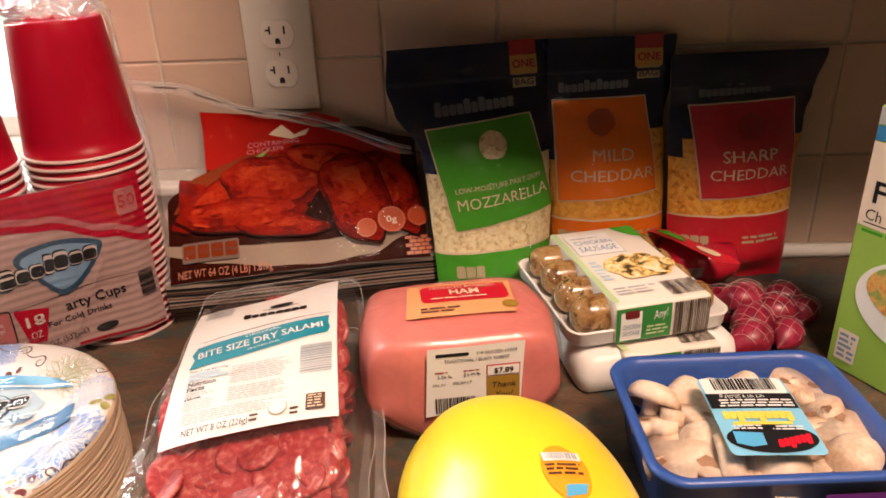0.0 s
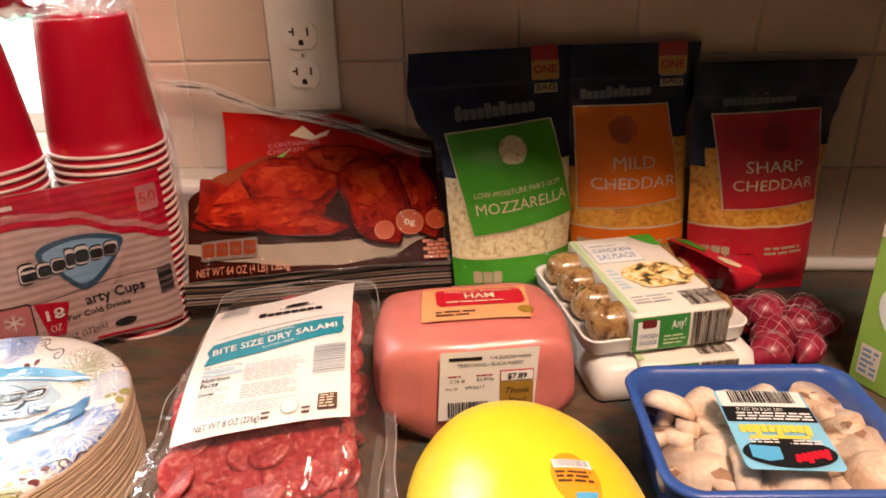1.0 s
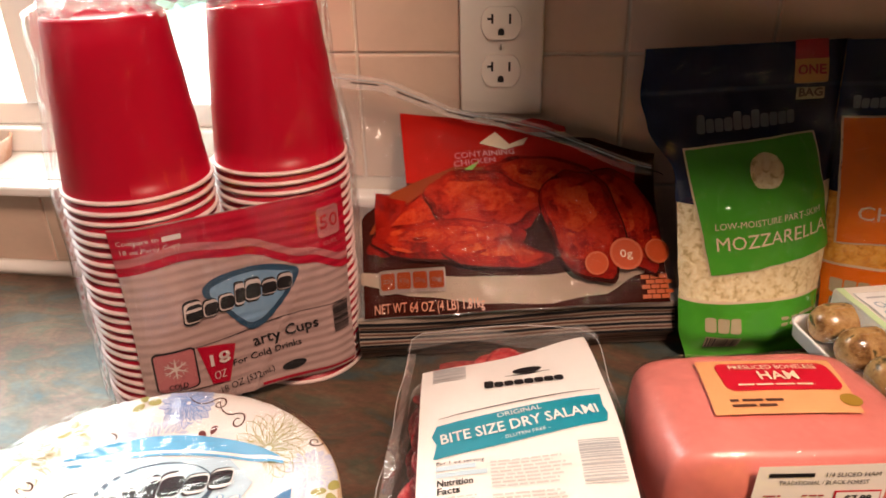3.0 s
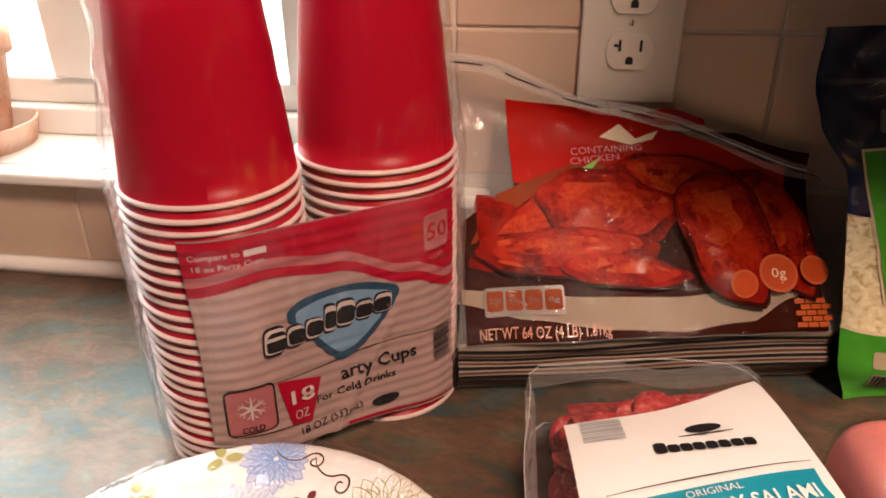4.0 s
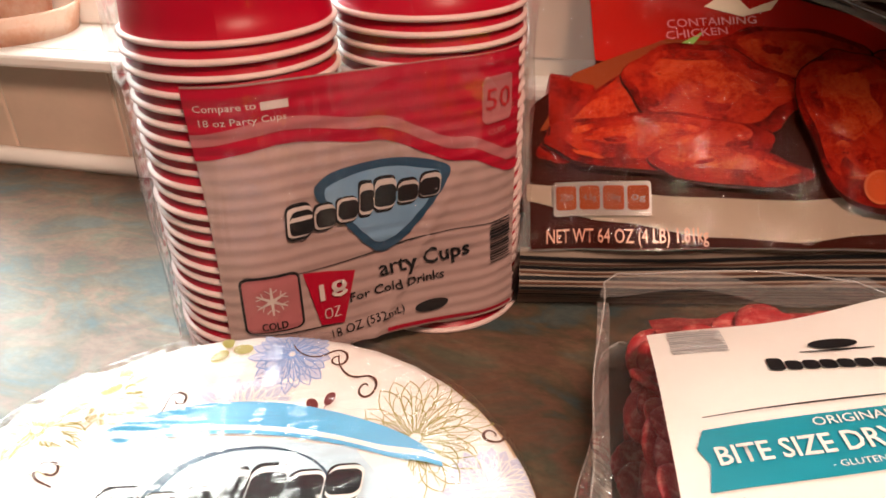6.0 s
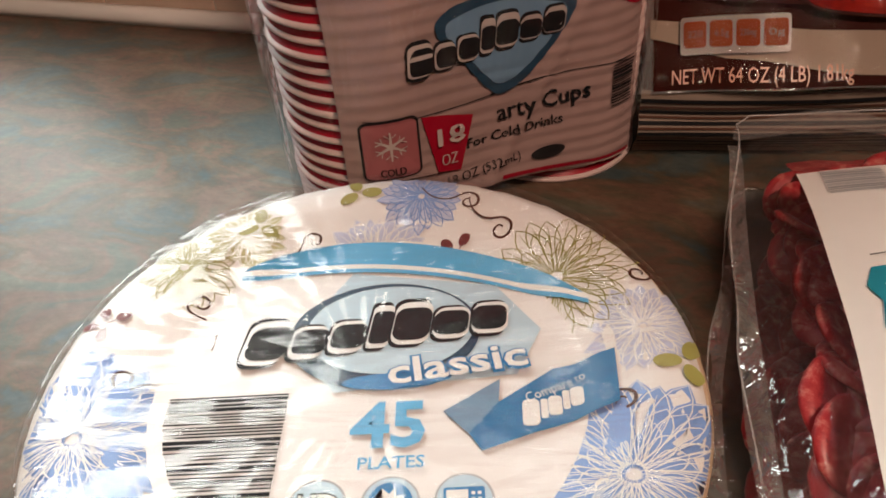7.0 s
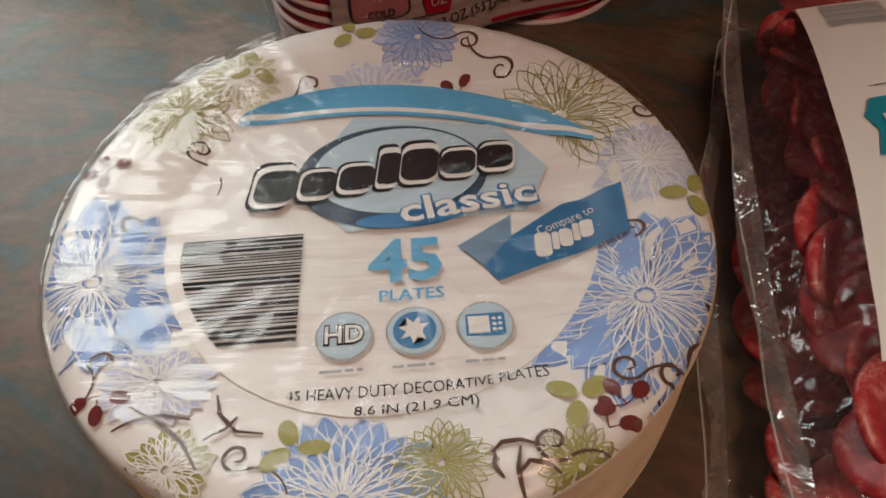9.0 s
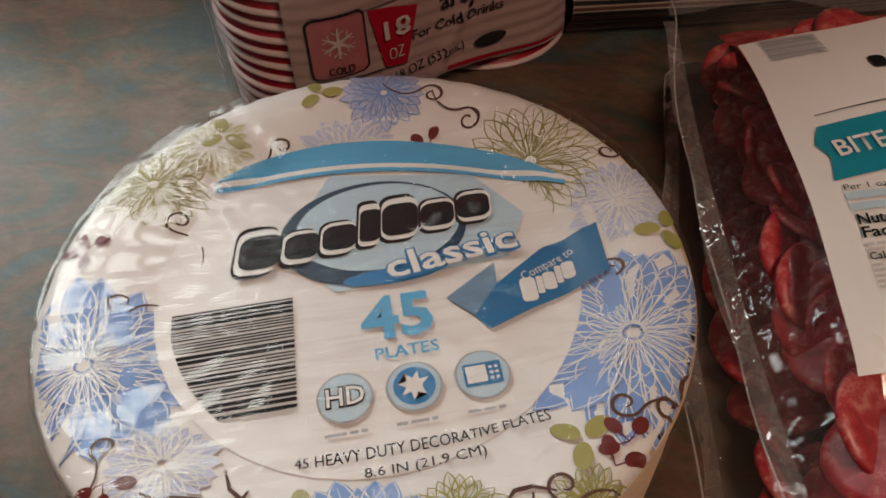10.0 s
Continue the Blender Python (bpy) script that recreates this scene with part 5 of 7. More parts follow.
for w_ in ((0.160, 0.108, 0.052, 0.028, -10, 6.0, 0.0022), (0.050, 0.080, 0.046, 0.018, 32, 1.0, 0.0031), (0.108, 0.093, 0.050, 0.027, -12, 2.0, 0.0040), (0.228, 0.075, 0.023, 0.050, 18, 5.0, 0.0049),
           (0.076, 0.062, 0.064, 0.017, -3, 3.0, 0.0058), (0.112, 0.046, 0.044, 0.0115, -6, 4.0, 0.0067), (0.188, 0.072, 0.031, 0.052, 14, 7.0, 0.0076)):
    wing(*w_)
for u, v, r in ((0.194, 0.034, 0.0100), (0.220, 0.041, 0.0140), (0.247, 0.043, 0.0105)):
    on_bag("badge", shape_ellipse(u, v, r, r, 28), 0.0088, I_ORANGE2, 1)
    on_bag("badge", shape_ellipse(u, v, r * 0.86, r * 0.86, 28), 0.0091, I_ORANGE3, 1)
on_bag("lettering", shape_text("0g", 0.2200, 0.0375, 0.0070, 0.0105), 0.0094, I_CREAM)
on_bag("facts_box", shape_rrect(0.017, 0.019, 0.071, 0.039, 0.002, 2), 0.0040, I_PLATEBOX)
for k in range(4):
    on_bag("facts_box", shape_rrect(0.0185 + 0.0132 * k, 0.0225, 0.0300 + 0.0132 * k, 0.0365, 0.002, 1), 0.0045, I_CARROT)
on_bag("lettering", merged([shape_text(w, 0.0243 + 0.0132 * k, 0.028, 0.0034, 0.0075) for k, w in enumerate(("220", "4.5g", "230mg", "0g"))]), 0.0050, I_BROWN)
on_bag("lettering", shape_text("NET WT 64 OZ (4 LB) 1.81kg", 0.0565, 0.0030, 0.0082, 0.0880), 0.0058, I_ORANGE4)
on_bag("brick_print", merged([shape_rect(0.232 + 0.008 * (a + 0.5 * (b % 2)), 0.004 + 0.0042 * b, 0.2392 + 0.008 * (a + 0.5 * (b % 2)), 0.0074 + 0.0042 * b) for a in range(3) for b in range(5)]), 0.0030, I_ORANGED)
zs = [-0.020 + 0.0068 * k for k in range(41)]
zipline = lambda u: bag_top(u) - 0.010 - 0.012 * smoothstep(0.0, 0.26, u)
printed("zip_strip", shape_band([(u, zipline(u) - 0.0075, zipline(u) + 0.0095) for u in zs]), bag_face, 0.0105, M_FILM_BAG2, wings, "clear ridged zip strip")
printed("zip_ridge", shape_band([(u, zipline(u) + 0.0030, zipline(u) + 0.0042) for u in zs]), bag_face, 0.0115, I_GREY, wings)
marks = []
for u0 in (0.002, 0.042, 0.082, 0.122, 0.162, 0.202, 0.238):
    marks.append(shape_band([(u0 + 0.0024 * k, zipline(u0 + 0.0024 * k) - 0.0008, zipline(u0 + 0.0024 * k) + 0.0008) for k in range(11) if k % 4 != 3]))
printed("zip_lettering", merged(marks), bag_face, 0.0112, M_BLACK, wings)
flap = part("bag_film", lumpy(grid_bm(lambda a, b: Vector(bag_sheet(a, b)) + Vector((-0.004 + 0.008 * a, -0.0100, 0.0095)), 60, 44), 0.0022, 45), M_FILM_BAGTOP, wings, "crinkled clear outer film")
flap.visible_shadow = False

# ---- bags of shredded cheese ----


def cheese_bag(nm, m, lean, outline, label_q, lab_ink, filling, bottom_v, words, brand, one, facts, picture, label):
    """outline: rows of (height, left, right)."""
    bag = thing("cheese_bag", m, label, "cheese", "cheese bags")

    def left(v):
        return lerp_table([(r[0], r[1]) for r in outline], v)

    def right(v):
        return lerp_table([(r[0], r[2]) for r in outline], v)

    top_v = outline[-1][0]

    def front(u, v):
        l, r = left(v), right(v)
        s = (2 * u - l - r) / (r - l)
        belly = 0.020 * max(0.0, 1 - s * s) ** 0.7 * smoothstep(0, 0.03, v) * (1 - 0.93 * smoothstep(0.12, 0.20, v))
        wr = 0.0016 * noise.noise(Vector((u * 40, v * 28, lean * 50))) + 0.0022 * abs(noise.noise(Vector((u * 46 + v * 30, v * 34 - u * 22, lean * 90))))
        return (u, lean * v - belly + 0.018 + wr, v + 0.0008)

    def sheet(v0, v1, nu, nv):
        return grid_bm(lambda a, b: (left(v0 + b * (v1 - v0)) + a * (right(v0 + b * (v1 - v0)) - left(v0 + b * (v1 - v0))), v0 + b * (v1 - v0), 0), nu, nv)

    b = sheet(0.0, top_v, 40, 60)
    for w in b.verts:
        w.co = Vector(front(w.co.x, w.co.y))
    back = sheet(0.0, top_v, 12, 20)
    for w in back.verts:
        u, v = w.co.x, w.co.y
        p = front(u, v)
        w.co = Vector((u, lean * v + 0.0185 + 0.008 * (1 - smoothstep(0.12, 0.2, v)) * (1 - ((2 * u - left(v) - right(v)) / (right(v) - left(v))) ** 2), v + 0.0008))
    for f in back.faces:
        f.normal_flip()
    part("back", back, I_NAVY, bag)
    body_ = part("cheese", b, filling, bag, "shredded cheese seen through clear film")

    def lay(n2, bm, lift, mm):
        return printed(n2, bm, front, lift, mm, body_)

    lay("navy_top", sheet(label_q[0][1] - 0.030, top_v, 40, 36), 0.0007, I_NAVY)
    lay("side_panel", grid_bm(lambda a, b_: (left(0.13 + 0.05 * b_) + a * 0.012, 0.13 + 0.05 * b_, 0), 4, 10), 0.0010, I_NAVY)
    lay("bottom_band", sheet(0.0, bottom_v, 30, 16), 0.0008, lab_ink)
    lay("seal_line", sheet(bottom_v, bottom_v + 0.0022, 30, 1), 0.0010, I_CREAM)
    (x0, y0), (x1, y1), (x2, y2), (x3, y3) = label_q

    def quad(g):
        return grid_bm(lambda a, b_: ((x3 + a * (x2 - x3)) * (1 - b_) + (x0 + a * (x1 - x0)) * b_ + (1 - 2 * a) * -g, (y3 + a * (y2 - y3)) * (1 - b_) + (y0 + a * (y1 - y0)) * b_ + (2 * b_ - 1) * g, 0), 26, 24)

    lay("label_edge", quad(0.0015), 0.0011, I_CREAM)
    lay("front_label", quad(0.0), 0.0018, lab_ink)
    for tx, u, v, h, w, tn in words:
        lay("lettering", shape_text(tx, u, v, h, w, turn=tn), 0.0024, I_CREAM)
    u, v, h, w = brand
    lay("brand_bar", shape_blobs(u, v, h, [w / 11] * 11, 0.05, 0.0, (0, 4, 6)), 0.0016, I_BRAND)
    if one:
        u, v, wd, ht = one
        lay("weight_badge", shape_rect(u - wd / 2, v + ht * 0.10, u + wd / 2, v + ht * 0.5, 4, 4), 0.0016, I_DKRED)
        lay("weight_badge", shape_rect(u - wd / 2, v - ht * 0.22, u + wd / 2, v + ht * 0.18, 4, 4), 0.0020, I_GOLD)
        lay("weight_badge", shape_rect(u - wd * 0.42, v - ht * 0.5, u + wd * 0.42, v - ht * 0.22, 4, 4), 0.0019, I_CREAMD)
        lay("lettering", shape_text("ONE", u, v - ht * 0.08, 0.0070, wd * 0.85, weight=0.03), 0.0025, I_DKRED)
        lay("lettering", shape_text("BAG", u, v - ht * 0.45, 0.0060, wd * 0.7, weight=0.03), 0.0025, I_BROWN)
    u, v = facts
    lay("facts_box", merged([shape_rrect(u + 0.0092 * k, v, u + 0.0082 + 0.0092 * k, v + 0.012, 0.002) for k in range(3)]), 0.0014, I_CREAMD)
    lay("bar_code", merged([shape_rect(u + 0.001, v - 0.016, u + 0.028, v - 0.004, 3, 2)]), 0.0014, I_CREAMD)
    lay("bar_code", shape_bars(u + 0.002, v - 0.0155, u + 0.027, v - 0.0045, 15, 5), 0.0019, M_BLACK)
    lay("small_print", shape_lines(u + 0.060, v + 0.002, u + 0.105, v + 0.012, 2, 3), 0.0014, I_CREAMD)
    pu, pv, pr, pm = picture
    lay("picture", shape_poly(blob(pu, pv, pr, pr * 0.9, pu * 100, 24), 1), 0.0023, pm)
    # zip ridge and the crimped top
    lay("zip_ridge", grid_bm(lambda a, b_: (left(top_v - 0.033) + a * (right(top_v - 0.033) - left(top_v - 0.033)), top_v - 0.034 + 0.003 * b_, 0), 30, 1), 0.0030, I_NAVY2)
    fl = grid_bm(lambda a, b_: Vector(front(left(b_ * top_v) + a * (right(b_ * top_v) - left(b_ * top_v)), b_ * top_v)) + Vector((0, -0.0035, 0.0010)), 44, 60)
    o = part("film", lumpy(fl, 0.0020, 60, lean), M_FILM_CHEESE, bag, "glossy clear bag film")
    o.visible_shadow = False
    return bag


cheese_bag("moz", pose(0, 0.648, 0, 0, 0, 16), 0.25, [(0.0, -0.020, 0.086), (0.03, -0.026, 0.094), (0.10, -0.028, 0.100), (0.15, -0.030, 0.103), (0.19, -0.054, 0.108), (0.21, -0.059, 0.112), (0.245, -0.055, 0.113)],
           [(-0.025, 0.170), (0.081, 0.177), (0.098, 0.088), (-0.006, 0.076)], I_GREEN, M_CHEESE, 0.053,
           [("MOZZARELLA", 0.0440, 0.0990, 0.0105, 0.094, 5), ("LOW-MOISTURE PART-SKIM", 0.0400, 0.1150, 0.0052, 0.088, 5)], (-0.015, 0.181, 0.010, 0.082), (0.079, 0.224, 0.028, 0.044), (-0.009, 0.029), (0.037, 0.153, 0.0145, M_CHEESE),
           "navy and green bag of shredded white cheese")
cheese_bag("mild", pose(0.149, 0.690, 0, 0, 0, 4), 0.17, [(0.0, -0.055, 0.054), (0.03, -0.058, 0.056), (0.10, -0.062, 0.056), (0.17, -0.064, 0.053), (0.20, -0.065, 0.060), (0.246, -0.064, 0.064)],
           [(-0.059, 0.187), (0.032, 0.188), (0.044, 0.098), (-0.054, 0.090)], I_ORANGE, M_CHEDDAR, 0.070,
           [("MILD", -0.002, 0.1300, 0.0110, 0.041, 0), ("CHEDDAR", -0.002, 0.1110, 0.0110, 0.083, 1)], (-0.054, 0.194, 0.008, 0.070), (0.036, 0.226, 0.028, 0.042), (-0.054, 0.047), (-0.012, 0.166, 0.014, I_ORANGED),
           "navy and orange bag of shredded mild cheddar")
cheese_bag("sharp", pose(0.277, 0.690, 0, 0, 0, 4), 0.17, [(0.0, -0.062, 0.054), (0.04, -0.068, 0.058), (0.10, -0.070, 0.060), (0.16, -0.071, 0.066), (0.19, -0.071, 0.074), (0.228, -0.072, 0.086)],
           [(-0.052, 0.178), (0.053, 0.182), (0.053, 0.095), (-0.040, 0.090)], I_RED, M_CHEDDAR, 0.071,
           [("SHARP", 0.0060, 0.1260, 0.0105, 0.056, 1), ("CHEDDAR", 0.0065, 0.1090, 0.0105, 0.080, 1)], (-0.043, 0.186, 0.008, 0.072), None, (-0.058, 0.040), (0.008, 0.157, 0.014, I_DKRED),
           "navy and red bag of shredded sharp cheddar")

# ---- print and wrap on the ham ----


def ham_front(u, v):
    return (u, -0.0478 - 0.0010 * (1 - (u / 0.075) ** 2), v)


def ham_top(u, v):
    f = 1 - 0.10 * (v / 0.047) ** 2
    return (u, v, 0.0425 + 0.0425 * f * (1 - 0.10 * abs(u / 0.072) ** 3) + 0.0014)


hl = printed("price_label", grid_bm(lambda a, b: (-0.030 + 0.067 * a + 0.003 * b, 0.0285 + 0.0050 * a + 0.0525 * b - 0.004 * a * b, 0), 12, 12), ham_front, 0.0012, M_PAPER, ham, "white printed price label")
on_h = lambda nm, bm, l, m: printed(nm, bm, ham_front, l, m, hl)
on_h("lettering", merged([shape_rect(-0.0215, 0.0748, 0.0010, 0.0772, 6, 1), shape_text("1/4 SLICED HAM", 0.0200, 0.0747, 0.0026, 0.0270), shape_text("TRADITIONAL / BLACK FOREST", 0.0065, 0.0700, 0.0026, 0.0450), shape_text("2.26 lb", -0.0160, 0.0585, 0.0024, 0.0100),
                      shape_text("$3.49/lb", 0.0030, 0.0588, 0.0024, 0.0115), shape_text("SELL BY", -0.0200, 0.0528, 0.0018, 0.0090), shape_text("09/20/17", -0.0040, 0.0530, 0.0024, 0.0130)]), 0.0018, M_BLACK)
on_h("price_box", shape_rect(0.0130, 0.0575, 0.0365, 0.0660, 4, 2), 0.0018, I_RED)
on_h("price_box", shape_rect(0.0137, 0.0582, 0.0358, 0.0653, 4, 2), 0.0022, I_WHITE)
on_h("lettering", shape_text("$7.89", 0.0248, 0.0598, 0.0040, 0.0135, weight=0.02), 0.0027, M_BLACK)
on_h("thanks_box", shape_rect(0.0130, 0.0360, 0.0362, 0.0568, 4, 3), 0.0018, I_GOLDD)
on_h("lettering", merged([shape_text("Thank", 0.0245, 0.0482, 0.0045, 0.0170, shear=0.25), shape_text("You!", 0.0245, 0.0405, 0.0045, 0.0120, shear=0.25)]), 0.0023, M_BLACK)
on_h("bar_code", shape_bars(-0.0230, 0.0310, 0.0050, 0.0430, 22, 9), 0.0018, M_BLACK)
on_h("small_print", merged([shape_lines(-0.0225, 0.0622, -0.0110, 0.0640, 1, 2), shape_lines(-0.0030, 0.0622, 0.0090, 0.0640, 1, 4)]), 0.0018, I_DKRED)
tl = printed("top_label", grid_bm(lambda a, b: (-0.034 + 0.079 * a - 0.004 * (1 - b), -0.018 + 0.048 * b, 0), 16, 12), ham_top, 0.0008, I_HAMGOLD, ham, "translucent golden label")
printed("red_panel", shape_rrect(-0.0250, 0.0000, 0.0400, 0.0255, 0.005, 2), ham_top, 0.0014, I_RED, tl)
printed("lettering", merged([shape_text("PRESLICED BONELESS", 0.0075, 0.0185, 0.0042, 0.0500), shape_text("HAM", 0.0075, 0.0085, 0.0080, 0.0220, weight=0.02), shape_lines(-0.0180, 0.0025, 0.0330, 0.0055, 1, 5)]), ham_top, 0.0021, I_CREAM, tl)
printed("small_print", shape_lines(-0.0270, -0.0140, 0.0050, -0.0060, 2, 6), ham_top, 0.0014, I_BROWN, tl)
printed("stamp", shape_ellipse(0.0385, -0.0085, 0.0060, 0.0050, 20), ham_top, 0.0014, I_GOLDD, tl)
hw = grid_bm(lambda a, b: Vector(ham_body(a, 0.0 + b)) * 1.0, 80, 30, True)
for w in hw.verts:
    c = Vector((0, 0, 0.0425))
    d = w.co - c
    w.co = c + d * 1.025 + noise.noise_vector(w.co * 60) * 0.0012
    w.co.z = max(0.0008, w.co.z)
ho = part("wrap", hw, M_FILM_HAM, ham, "tight clear film")
ho.visible_shadow = False
seam = part("wrap_seam", tube_bm([(-0.073 + 0.004 * math.sin(k * 0.8), -0.045 + 0.004 * k, 0.040 - 0.0035 * k + 0.002 * math.sin(k)) for k in range(9)], 0.0013, 6), M_FILM_HAM, ham)

# ---- sticker on the squash ----


def squash_skin(u, v):
    u, v = u + 0.003, v - 0.013
    x, y = u / 0.0661, v / 0.093
    return (u, v, 0.0588 + 0.0588 * math.sqrt(max(0.02, 1 - x * x - y * y)) + 0.0006)


st = printed("sticker", shape_poly(blob(0.013, -0.006, 0.0115, 0.0165, 2.0, 26, 0, 0.05), 2), squash_skin, 0.0006, I_ORANGE5, squash, "small orange and white fruit sticker")
printed("bar_panel", shape_rect(0.0035, 0.000, 0.0225, 0.0055, 6, 3), squash_skin, 0.0011, I_WHITE, st)
printed("bar_code", shape_bars(0.0050, 0.0008, 0.0210, 0.0048, 14, 2), squash_skin, 0.0015, I_GREY, st)
printed("small_print", shape_lines(0.0035, -0.0090, 0.0220, -0.0010, 3, 3), squash_skin, 0.0011, I_BROWN, st)
printed("blue_panel", shape_poly([(0.008, -0.021), (0.0185, -0.019), (0.021, -0.0135), (0.010, -0.0145)], 1), squash_skin, 0.0011, I_SKY, st)

# ---- film and label on the mushroom tray ----
tf = grid_bm(lambda a, b: Vector((-0.0775 + 0.155 * a, -0.0645 + 0.129 * b, 0.0625 + 0.0035 * math.sin(math.pi * a) * math.sin(math.pi * b) + 0.0008 * noise.noise(Vector((a * 16, b * 12, 1))))), 50, 40)
fo = part("film", tf, M_FILM_THIN, tray, "clear stretch film")
fo.visible_shadow = False


def tray_film(u, v):
    return (u, v, 0.0645 + 0.0030 * math.cos(u * 18) * math.cos(v * 20))


def tl_map(bm):
    """The label lies turned round, so that it reads from behind."""
    for v in bm.verts:
        x, y = v.co.x, v.co.y
        a = radians(180 - 3)
        x, y = x * 0.78, y * 0.86
        v.co.x, v.co.y = -0.001 + math.cos(a) * x - math.sin(a) * y, -0.013 + math.sin(a) * x + math.cos(a) * y
    return bm


ml = printed("label", tl_map(shape_rrect(-0.036, -0.043, 0.036, 0.045, 0.005, 2)), tray_film, 0.0008, I_SKYL, tray, "blue, black and white printed label")
on_m = lambda nm, bm, l, m: printed(nm, tl_map(bm), tray_film, l, m, ml)
on_m("white_panel", shape_rrect(-0.034, -0.042, 0.034, -0.022, 0.003, 1), 0.0012, I_WHITE)
on_m("bar_code", shape_bars(-0.026, -0.041, 0.026, -0.026, 24, 8), 0.0016, M_BLACK)
on_m("black_panel", shape_rect(-0.035, -0.022, 0.035, -0.004, 8, 4), 0.0012, M_BLACK)
on_m("lettering", shape_text("NET WT 8 OZ (227 g)", 0.006, -0.0195, 0.0034, 0.036), 0.0016, I_WHITE)
on_m("small_print", shape_lines(-0.032, -0.0150, 0.030, -0.0050, 3, 3), 0.0016, I_WHITE)
on_m("brand_bar", shape_blobs(-0.026, 0.0000, 0.0085, [0.0055] * 10, 0.0, 0.1, (0, 4, 7)), 0.0016, I_YELLOW)
on_m("yellow_bar", shape_rect(-0.022, 0.0115, 0.024, 0.0148, 6, 1), 0.0014, I_YELLOW)
on_m("black_panel", shape_ellipse(0.000, 0.0290, 0.0345, 0.0145, 40), 0.0013, M_BLACK)
on_m("brand_bar", shape_blobs(-0.030, 0.0250, 0.0080, [0.0046] * 6, 0.25, 0.2, (0, 3)), 0.0018, I_RED)
on_m("crest", shape_poly([(0.006, 0.024), (0.028, 0.022), (0.029, 0.034), (0.018, 0.038), (0.007, 0.036)], 1), 0.0018, I_SKY)
on_m("small_print", shape_lines(0.004, 0.0150, 0.028, 0.0205, 2, 7), 0.0018, I_WHITE)
on_m("small_print", shape_lines(-0.028, 0.0160, -0.004, 0.0215, 2, 9), 0.0018, I_WHITE)
side_l = printed("side_label", shape_rect(0.022, 0.018, 0.070, 0.046, 8, 4), lambda u, v: (u, -0.0515 - 0.0100 * v / 0.054 - 0.0012, v), 0.0015, I_PURPLE, tray, "purple printed side label")
printed("small_print", shape_lines(0.028, 0.026, 0.064, 0.042, 3, 4), lambda u, v: (u, -0.0515 - 0.0100 * v / 0.054 - 0.0012, v), 0.0020, I_PINK, side_l)

# ---- chicken sausage packs ----


